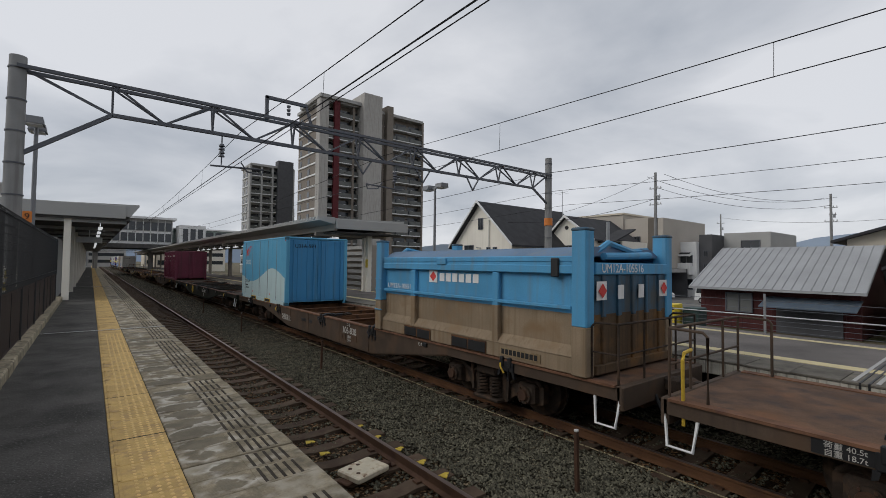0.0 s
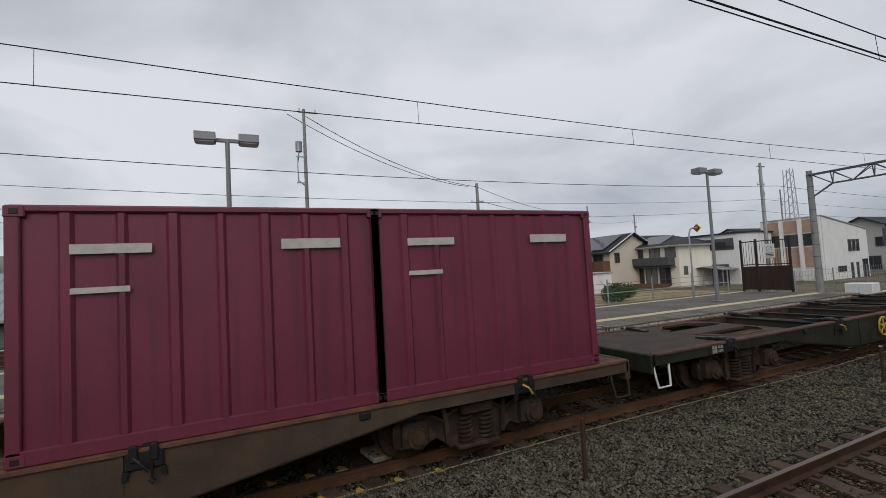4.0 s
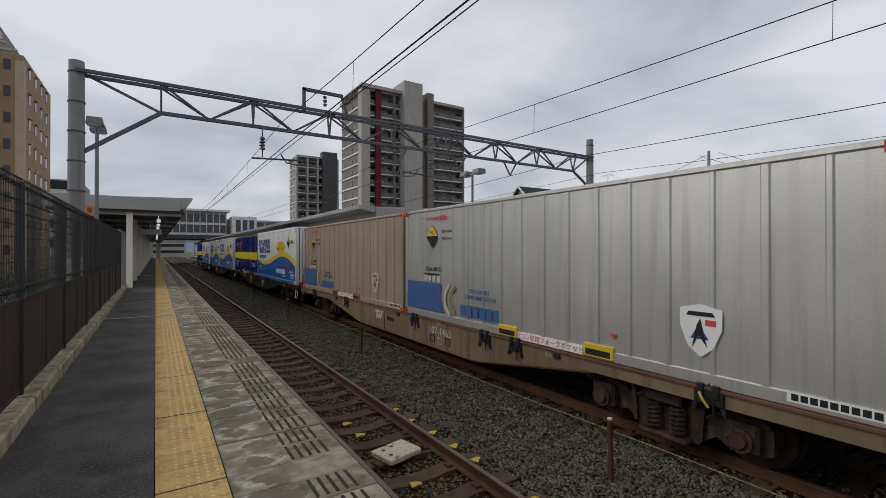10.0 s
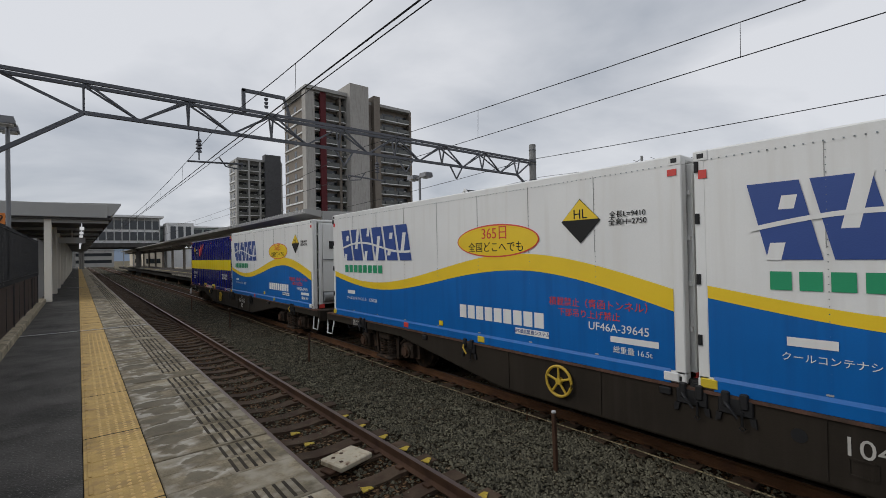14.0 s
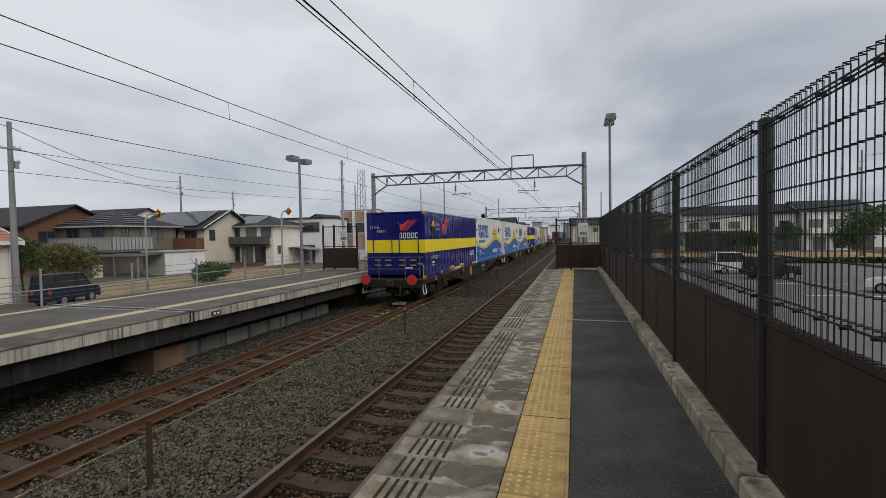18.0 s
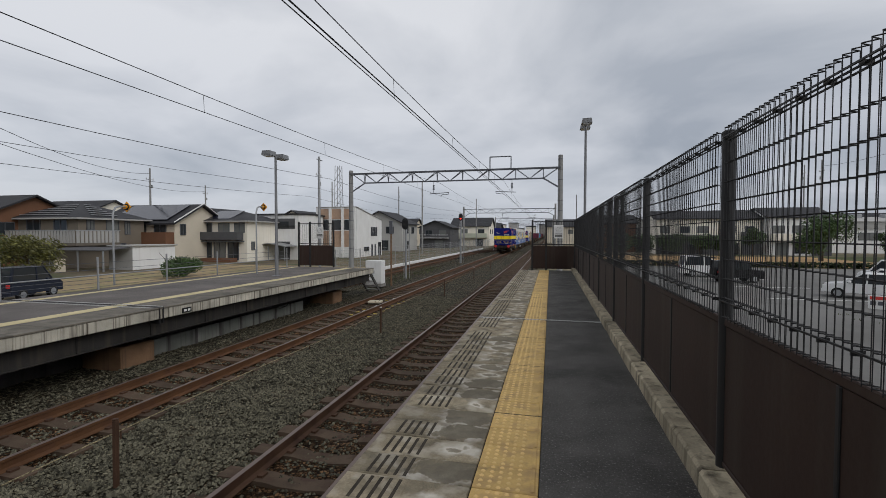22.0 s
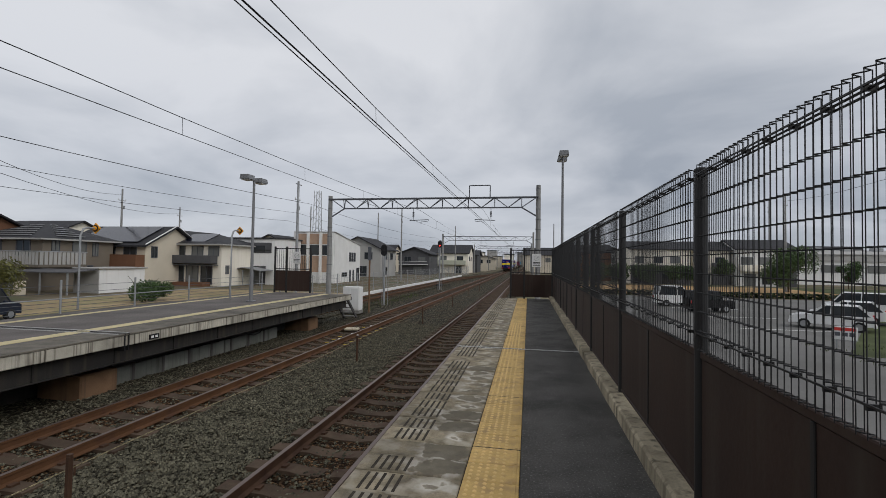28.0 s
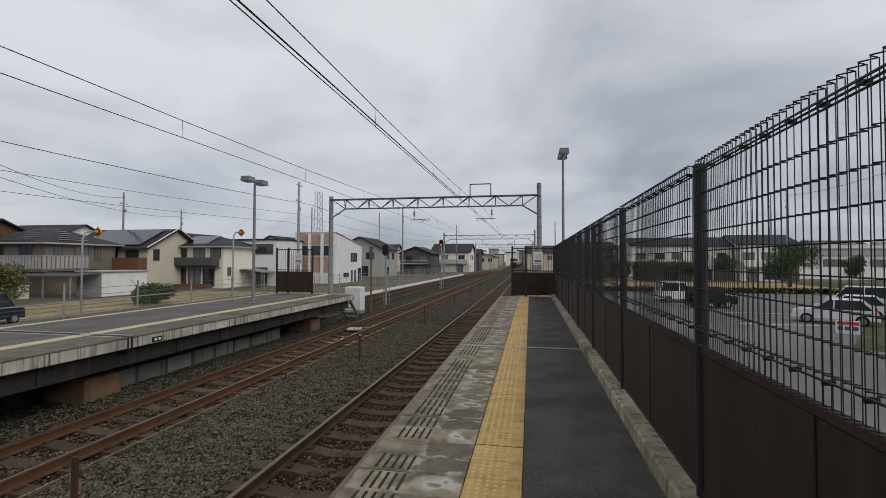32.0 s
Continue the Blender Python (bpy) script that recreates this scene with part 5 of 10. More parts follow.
        for s in (-1, 1):
            part("opening_rim", Mesh().tube([(s * 0.3, P(2.75), 1.0), (s * 0.55, P(2.75), 1.0), (s * 0.95, P(3.25), 1.0), (s * 0.95, P(4.1), 1.0), (s * 0.6, P(4.5), 1.0), (s * 0.3, P(4.5), 1.0)], 0.022, 6), W_FLANGE, w)
    part("end_beam", Mesh().cbox(-1.26, -0.355, 0.66, 1.26, -0.25, 1.0, 0.02), body, w)
    part("end_beam", Mesh().cbox(-1.26, -20.15, 0.66, 1.26, -20.045, 1.0, 0.02), body, w)
    for y0, d in ((-0.26, 1), (-20.14, -1)):
        part("coupler", Mesh().cbox(-0.11, min(y0, y0 + d * 0.16), 0.76, 0.11, max(y0, y0 + d * 0.16), 0.98, 0.03).cbox(-0.17, min(y0 + d * 0.10, y0 + d * 0.26), 0.72, 0.17, max(y0 + d * 0.10, y0 + d * 0.26), 1.0, 0.04), BOGIE, w)
        for s in (-1, 1):
            part("brake_hose", Mesh().tube([(s * 0.35, y0, 0.75), (s * 0.42, y0 + d * 0.12, 0.58), (s * 0.39, y0 + d * 0.2, 0.41), (s * 0.2, y0 + d * 0.24, 0.43)], 0.025, 6), BLACK, w)
    for u in (3.1, 17.3):
        bogie_into(w, u)
    for u in latch_us:
        for s in (-1, 1):
            lt = part("container_latch", Mesh().cbox(s * 1.27 - 0.025, -u - 0.17, 0.80, s * 1.27 + 0.025, -u + 0.17, 0.985, 0.012).cbox(s * 1.29 - 0.03, -u - 0.13, 0.88, s * 1.29 + 0.03, -u - 0.05, 1.05, 0.012)
                      .cbox(s * 1.29 - 0.03, -u + 0.05, 0.88, s * 1.29 + 0.03, -u + 0.13, 1.05, 0.012).prism([(-u - 0.19, 0.80), (-u - 0.13, 0.80), (-u - 0.15, 0.72), (-u - 0.20, 0.70)], "x", s * 1.27 - 0.02, s * 1.27 + 0.02).prism([(-u + 0.13, 0.80), (-u + 0.19, 0.80), (-u + 0.20, 0.70), (-u + 0.15, 0.72)], "x", s * 1.27 - 0.02, s * 1.27 + 0.02), BLACK, w)
            part("latch_arm", Mesh().bar((s * 1.24, -u - 0.04, 1.02), (s * 0.62, -u + 0.04, 1.00), 0.13, 0.05).cbox(s * 1.1 - 0.09, -u - 0.1, 1.0, s * 1.1 + 0.09, -u + 0.1, 1.07, 0.02).bar((s * 0.9, -u - 0.13, 1.01), (s * 0.9, -u + 0.15, 1.03), 0.07, 0.05), BLACK, lt)
            if s > 0:
                continue
            part("latch_pin", Mesh().cyl((-1.31, -u - 0.07, 0.70), (-1.31, -u - 0.07, 0.86), 0.014, 0.012, 6).tube([(-1.31, -u - 0.07, 0.71), (-1.31, -u - 0.04, 0.68), (-1.31, -u - 0.07, 0.65), (-1.31, -u - 0.10, 0.68), (-1.31, -u - 0.07, 0.71)], 0.008, 5), BLACK, lt)
            part("latch_lever", Mesh().tube([(-1.34, -u + 0.08, 0.94), (-1.40, -u + 0.02, 0.90), (-1.39, -u - 0.05, 0.80)], 0.016, 6), YEL_TUBE if int(u) % 3 == 0 else BLACK, lt)
        part("latch_beam", Mesh().box(-1.14, -u - 0.09, 0.80, 1.14, -u + 0.09, 0.965), inner, w)
        if not number or "104" not in number:
            part("deck_lock", Mesh().cbox(-0.62, -u - 0.07, 0.98, -0.3, -u + 0.07, 1.035, 0.015).bar((-0.6, -u - 0.1, 1.02), (-0.35, -u + 0.1, 1.04), 0.06, 0.04), BOGIE, w)
    if rail_end:
        y0 = -0.32
        hr = Mesh()
        rail_m = W_BROWN if body in RUSTY else STEEL
        hr.tube([(-1.15, y0 - 0.45, 0.95), (-1.15, y0 - 0.45, 1.8), (-1.15, y0 - 0.4, 1.85), (-1.15, y0, 1.86), (1.15, y0, 1.86), (1.15, y0 - 0.4, 1.85), (1.15, y0 - 0.45, 1.8), (1.15, y0 - 0.45, 0.95)], 0.02, 6)
        hr = part("handrail", hr, rail_m, w)
        for x in (-1.15, -0.55, 0.55, 1.15):
            part("rail_post", Mesh().tube([(x, y0, 0.95), (x, y0, 1.85)], 0.018, 6), rail_m, hr)
        part("mid_rail", Mesh().tube([(-1.15, y0, 1.4), (1.15, y0, 1.4)], 0.016, 6), rail_m, hr)
        if body in (W_BEIGE, W_TAN, W_GRIME):
            bs = part("brake_stand", Mesh().prism([(-0.56, 0.95), (-0.44, 0.95), (-0.475, 1.3), (-0.475, 1.78), (-0.525, 1.78), (-0.525, 1.3)], "y", y0 - 0.47, y0 - 0.41).cyl((-0.5, y0 - 0.45, 1.75), (-0.5, y0 - 0.45, 1.92), 0.03, n=8), W_RUSTD, w)
            part("stand_wheel", Mesh().cyl((-0.5, y0 - 0.45, 1.90), (-0.5, y0 - 0.45, 1.93), 0.15, n=20), STAND_O, bs, "flat orange hand wheel")
        part("grab_rail", Mesh().tube([(-1.22, y0 - 0.2, 0.7), (-1.24, y0 - 0.2, 1.5), (-1.2, y0 - 0.2, 1.58), (-1.0, y0 - 0.2, 1.6)], 0.022, 6), W_BEIGE if body is W_BEIGE else YEL_TUBE, w, "faded grab rail")
    if number in ("106-838", "107-1465"):
        y1 = -20.05
        fr = part("front_handrail", Mesh().tube([(-1.2, y1 + 0.42, 0.95), (-1.2, y1 + 0.42, 1.76), (-1.2, y1 + 0.36, 1.82), (-1.2, y1, 1.83), (1.2, y1, 1.83), (1.2, y1 + 0.36, 1.82), (1.2, y1 + 0.42, 1.76), (1.2, y1 + 0.42, 0.95)], 0.018, 6), BOGIE if "106" in number else GALV, w, "bent pipe handrail at the wagon end")
        part("mid_rail", Mesh().tube([(-1.2, y1 + 0.42, 1.4), (-1.2, y1, 1.4), (1.2, y1, 1.4)], 0.014, 6), BOGIE if "106" in number else GALV, fr)
        for x in (-1.2, -0.5, 0.5, 1.2):
            part("rail_post", Mesh().tube([(x, y1, 0.95), (x, y1, 1.83)], 0.016, 6), BOGIE if "106" in number else GALV, fr)
    for s in (-1, 1):
        for y in (-0.50, -19.90):
            sm = Mesh().tube([(s * 1.24, y - 0.19, 0.80), (s * 1.29, y - 0.15, 0.43), (s * 1.29, y + 0.15, 0.43), (s * 1.24, y + 0.19, 0.80)], 0.021, 6)
            if white_steps == "both" or white_steps == ("rear" if y > -5 else "front"):
                part("step", sm, C_WHITE, w, "white step iron")
            else:
                part("step", sm, BOGIE, w)
    if wheel_col:
        hw = Mesh()
        cy, cz, x = -8.35, 0.70, -1.31
        hw.tube([(x, cy + 0.22 * math.cos(k * math.pi / 12), cz + 0.22 * math.sin(k * math.pi / 12)) for k in range(25)], 0.022, 6)
        hw = part("hand_brake_wheel", hw, YEL_TUBE, w, "yellow five-spoke hand brake wheel")
        for k in range(5):
            a = k * 2 * math.pi / 5 + 0.3
            part("spoke", Mesh().cyl((x, cy, cz), (x, cy + 0.22 * math.cos(a), cz + 0.22 * math.sin(a)), 0.018, n=6), YEL_TUBE, hw)
        part("hub", Mesh().cyl((x - 0.02, cy, cz), (x + 0.06, cy, cz), 0.05, n=10), YEL_TUBE, hw)
    part("air_tank", Mesh().cyl((0.6, -8.5, 0.45), (0.6, -9.9, 0.45), 0.18, n=14), BLACK, w)
    part("brake_cylinder", Mesh().cyl((-0.6, -11.0, 0.5), (-0.6, -11.7, 0.5), 0.14, n=12), BLACK, w)
    part("load_plate", Mesh().cbox(-1.268, -2.27, 0.815, -1.255, -1.76, 0.97, 0.003), BLACK, w, "black load plate with white figures")
    text("load_text", "荷重 40.5t\n自重 18.7t", 0.075, on_side(-1.272, -2.02, 0.886), STENCIL, w)
    if number:
        text("number", number, 0.255, on_side(-1.266, -nu, 0.745), STENCIL, w)
        text("class_mark", "コキ", 0.115, on_side(-1.266, -nu + 0.05, 0.912), STENCIL, w)
        text("load_figures", "積50\n空18", 0.10, on_side(-1.266, -nu, 0.53), STENCIL, w)
        if number in ("106-838", "107-744"):
            text("shunt_notice", "突放禁止", 0.235, on_side(-1.266, -6.9, 0.62), STENCIL, w)
        text("type_mark", "形式-" + number[:3], 0.085, on_side(-1.266, -15.5, 0.885), STENCIL, w)
    return w


def wave_panel(x, L, H, top_fn, material, name, parent, z0, n=40, upper=None):
    """A thin painted field on a side at x, from z0 (or an upper curve) to a curve along the container."""
    m = Mesh()
    v = []
    for i in range(n + 1):
        u = i / n
        lo = upper(u) if upper else z0
        v += [(x, -0.12 - u * L, lo), (x, -0.12 - u * L, top_fn(u))]
    m.add(v, [(2 * i, 2 * i + 1, 2 * i + 3, 2 * i + 2) for i in range(n)])
    return part(name, m, material, parent)


def container_shell(name, label, L, H, wall, end_mat, ribs=16, W=2.49, castings=CAST_O, frame=None, group="containers on the train", deep=0.045, rw=0.05):
    """A box container: floor at z 0, rear end at y 0, front end at y -L."""
    c = thing(name, label, "container", group=group)
    h = W / 2
    frame = frame or wall
    part("body", Mesh().box(-h + deep, -L + 0.05, 0.12, h - deep, -0.05, H - 0.06), wall, c)
    part("roof", Mesh().cbox(-h + 0.004, -L, H - 0.08, h - 0.004, 0, H, 0.02), frame, c)
    for s in (-1, 1):
        part("bottom_rail", Mesh().cbox(s * h - 0.07 if s > 0 else -h, -L, 0.0, h if s > 0 else -h + 0.07, 0, 0.15, 0.01), frame, c)
        for y in (0, -L + 0.12):
            part("corner_post", Mesh().cbox(h - 0.14 if s > 0 else -h, y - 0.12 if y == 0 else -L, 0.0, h if s > 0 else -h + 0.14, y if y == 0 else -L + 0.12, H - 0.02, 0.012), frame, c)
            for z in (0.0, H - 0.13) if s < 0 else ():
                yy = -0.16 if y == 0 else -L - 0.004
                k = part("corner_casting", Mesh().cbox(h - 0.12 if s > 0 else -h - 0.006, yy, z, h + 0.006 if s > 0 else -h + 0.12, yy + 0.166, z + 0.125, 0.012), castings, c)
                part("casting_hole", Mesh().cbox(s * (h + 0.006) - 0.006, yy + 0.05, z + 0.035, s * (h + 0.006) + 0.006, yy + 0.12, z + 0.09, 0.004), BLACK, k)
        for i in range(1, ribs) if s < 0 else ():
            y = -L * i / ribs
            ww = rw * (1.5 if i % 2 else 1.0)
            a, b = s * (h - deep), s * (h - 0.002)
            part("side_rib", Mesh().prism([(a, y - ww / 2 - deep * 0.7), (b, y - ww / 2), (b, y + ww / 2), (a, y + ww / 2 + deep * 0.7)], "z", 0.15, H - 0.08), wall, c)
    # end doors with bars
    for y, d in ((-0.05, 1), (-L + 0.05, -1)):
        for s in (-1, 1):
            a, b = (0.01, h - 0.14) if s > 0 else (-h + 0.14, -0.01)
            dm = Mesh().cbox(a, min(y, y + d * 0.03), 0.16, b, max(y, y + d * 0.03), H - 0.1, 0.008)
            for k in (0.33, 0.67):
                xm = a + (b - a) * k
                dm.box(xm - 0.06, min(y, y + d * 0.045), 0.2, xm + 0.06, max(y, y + d * 0.045), H - 0.14)
            em = end_mat if not isinstance(end_mat, tuple) else end_mat[0 if d > 0 else 1]
            dr = part("end_door", dm, em, c)
            for k in (0.12, 0.85):
                xm = a + (b - a) * k
                part("lock_bar", Mesh().cyl((xm, y + d * 0.07, 0.12), (xm, y + d * 0.07, H - 0.1), 0.018, n=8), em, dr)
    return c


def fork_pockets(c, v0, v1, material, W=2.49):
    """Two framed fork pockets at v0 and v1 behind the rear end, with the lettered banner between them."""
    h = W / 2
    for v in (v0, v1):
        f = part("fork_pocket", Mesh().cbox(-h - 0.02, -v - 0.27, 0.02, -h + 0.03, -v + 0.27, 0.22, 0.01), material, c, "fork pocket frame")
        part("pocket_hole", Mesh().box(-h - 0.024, -v - 0.22, 0.05, -h, -v + 0.22, 0.14), BLACK, f)
    b = part("pocket_banner", Mesh().box(-h - 0.012, -v1 + 0.29, 0.015, -h, -v0 - 0.29, 0.14), C_WHITE, c, "white banner strip with red lettering")
    text("banner_text", "空コン専用フォークポケット", 0.118, on_side(-h - 0.014, -(v0 + v1) / 2, 0.078), LOGO_R, b)


def hazard_diamond(c, v, z, x, r=0.30):
    y = -v
    d = part("hazard_diamond", Mesh().prism([(y - r, z), (y, z - r), (y + r, z), (y, z + r)], "x", x - 0.003, x), INK, c, "black and yellow diamond mark")
    part("diamond_top", Mesh().prism([(y - r * 0.93, z + 0.02), (y, z + r * 0.96), (y + r * 0.93, z + 0.02)], "x", x - 0.006, x - 0.002), C_RYEL, d)
    text("diamond_letters", "HL", 0.19, on_side(x - 0.008, y, z + 0.095), INK, d)


def word_blocks(c, name, v0, z, w, h, n, material, x, slant=0.0, gap=0.22, stroke=0.0):
    """A brand word as plain slanted blocks in its colour, or as open frames of that stroke."""
    step, first = w / n, None
    for i in range(n):
        a = -v0 - i * step
        b = a - step * (1 - gap)
        if stroke:
            m, t = Mesh(), stroke
            for y0, y1, z0, z1 in ((b, a, z - h / 2, z - h / 2 + t), (b, a, z + h / 2 - t, z + h / 2), (a - t, a, z - h / 2 + t, z + h / 2 - t), (b, b + t, z - h / 2 + t, z + h / 2 - t)):
                m.add([(x, y1, z0), (x, y0, z0), (x, y0, z1), (x, y1, z1)], [(0, 1, 2, 3)])
            ob = part(name, m, material, c)
            first = first or ob
            continue
        m = Mesh().add([(x, a + slant * h / 2, z - h / 2), (x, b + slant * h / 2, z - h / 2), (x, b - slant * h / 2, z + h / 2), (x, a - slant * h / 2, z + h / 2)], [(0, 1, 2, 3)])
        ob = part(name, m, material, c)
        first = first or ob
    return first


def bars(c, name, v0, v1, z, h, material, x):
    """A line of small writing as one plain bar."""
    return part(name, Mesh().box(x - 0.002, -v1, z - h / 2, x, -v0, z + h / 2), material, c)


def emblem(c, at, s, material):
    """A leaping winged emblem: a plain body with slanting stripes; at maps (right, up) to a point on the wall."""
    body = [(-0.69, 0.16), (-0.64, 0.25), (-0.57, 0.19), (-0.52, 0.10), (-0.25, 0.12), (-0.02, 0.33), (0.10, 0.345), (-0.02, 0.12), (-0.2, -0.10), (-0.36, -0.25), (-0.58, -0.345), (-0.48, -0.14), (-0.58, -0.03), (-0.50, 0.0), (-0.58, 0.10)]
    e = part("emblem", Mesh().add([at(a * s, b * s) for a, b in body], [tuple(range(len(body)))]), material, c, "red leaping emblem with slanting stripes")
    m = Mesh()
    for i in range(13):
        b = 0.335 - i * 0.053
        l0, l1 = float(np.interp(b + 0.03, (-0.345, -0.25, -0.10, 0.12, 0.345), (-0.58, -0.36, -0.2, -0.02, 0.10))) + 0.012, 0.69 - i * 0.058
        m.add([at(p * s, q * s) for p, q in ((l0, b), (l1, b), (l1 + 0.03, b + 0.024), (l0, b + 0.024))], [(0, 1, 2, 3)])
    part("stripes", m, material, e)
    return e


def navy_container(label, sid):
    L, H = 9.41, 2.641
    c = container_shell("container", label, L, H, C_NAVY, C_NAVY, 20, deep=0.02, rw=0.035)
    for s in (-1, 1):
        b = part("yellow_band", Mesh().box(s * 1.232 - 0.004, -L + 0.121, 1.01, s * 1.232 + 0.004, -0.121, 1.52), C_YEL, c, "broad yellow band")
        for i in range(1, 20) if s < 0 else ():
            y, a = -L * i / 20, s * 1.24
            part("band_rib", Mesh().prism([(s * 1.232, y - 0.065), (s * 1.2475, y - 0.032), (s * 1.2475, y + 0.032), (s * 1.232, y + 0.065)], "z", 1.01, 1.52), C_YEL, b)
        for y in (-0.06, -L + 0.06):
            part("post_band", Mesh().box(s * 1.2475 - 0.003, y - 0.06, 1.01, s * 1.2475 + 0.003, y + 0.06, 1.52), C_YEL, b)
    x = -1.2495
    part("rear_band", Mesh().box(-1.24, -0.02, 1.01, 1.24, 0.003, 1.52), C_YEL, c)
    for xa, xb in ((-1.1, -0.01), (0.01, 1.1)):
        part("door_band", Mesh().box(xa, -0.02, 1.012, xb, 0.001, 1.518), C_YEL, c)
    hazard_diamond(c, 1.07, 2.03, x)
    text("size_text", "全高H=2641\n\n全長L=9410", 0.105, on_side(x, -1.72, 2.03), STENCIL, c)
    emblem(c, lambda a, b: (x - 0.001, -2.88 - a, 2.055 + b), 1.0, LOGO_R)
    text("serial", sid, 0.21, on_side(x, -1.28, 0.76), STENCIL, c)
    text("weight_text", "積重量 14.4t", 0.10, on_side(x, -1.08, 0.45), STENCIL, c)
    bars(c, "owner_bar", 0.83, 1.22, 0.575, 0.075, STENCIL, x)
    word_blocks(c, "white_wordmark", 7.74, 0.68, 1.04, 0.24, 5, C_WHITE, x, gap=0.28, stroke=0.036)
    fork_pockets(c, 3.92, 5.88, YELLOW)
    for v, m in ((2.23, CAST_P), (3.6, LOGO_R), (6.2, CAST_O), (8.35, CAST_P)):
        k = part("side_casting", Mesh().cbox(-1.254, -v - 0.09, 0.02, -1.22, -v + 0.09, 0.14, 0.01), m, c, "lashing bracket")
        part("bracket_hole", Mesh().cyl((-1.257, -v, 0.08), (-1.25, -v, 0.08), 0.025, n=10), BLACK, k)
    lb = part("white_label", Mesh().box(x - 0.003, -9.3, 0.05, x, -8.58, 0.16), C_WHITE, c, "white label strip with dark marks")
    word_blocks(lb, "label_mark", 8.62, 0.105, 0.64, 0.07, 9, LOGO_N, x - 0.005)
    for v, z in ((4.6, 0.32), (5.35, 0.30), (5.3, 2.42), (0.45, 2.3)):
        part("reflector", Mesh().cbox(x - 0.008, -v - 0.035, z - 0.03, x, -v + 0.035, z + 0.03, 0.006), LOGO_R, c)
    # the rear doors
    emblem(c, lambda a, b: (-0.53 - a, 0.0, 2.08 + b), 0.62, LOGO_R)
    rw_ = Mesh()
    for k in range(5):
        a = -0.16 - k * 0.17
        rw_.box(a - 0.13, -0.005, 1.58, a, 0.0, 1.61).box(a - 0.13, -0.005, 1.77, a, 0.0, 1.80).box(a - 0.13, -0.005, 1.61, a - 0.10, 0.0, 1.77).box(a - 0.03, -0.005, 1.61, a, 0.0, 1.77)
    part("rear_wordmark", rw_, C_WHITE, c)
    text("rear_serial", sid[:5], 0.17, Matrix.Translation((0.86, 0.0, 2.02)) @ FACE_R, STENCIL, c)
    text("rear_serial", sid[5:], 0.17, Matrix.Translation((0.60, 0.0, 1.86)) @ FACE_R, STENCIL, c)
    for xx in (-0.75, -0.3, 0.3, 0.75):
        for z in (0.50, 0.70):
            part("door_handle", Mesh().cbox(xx - 0.13, 0.03, z, xx + 0.13, 0.07, z + 0.035, 0.008), YELLOW, c, "yellow door handle")
    part("data_plate", Mesh().box(-0.72, -0.01, 0.36, -0.42, 0.0, 0.44), C_WHITE, c)
    return c


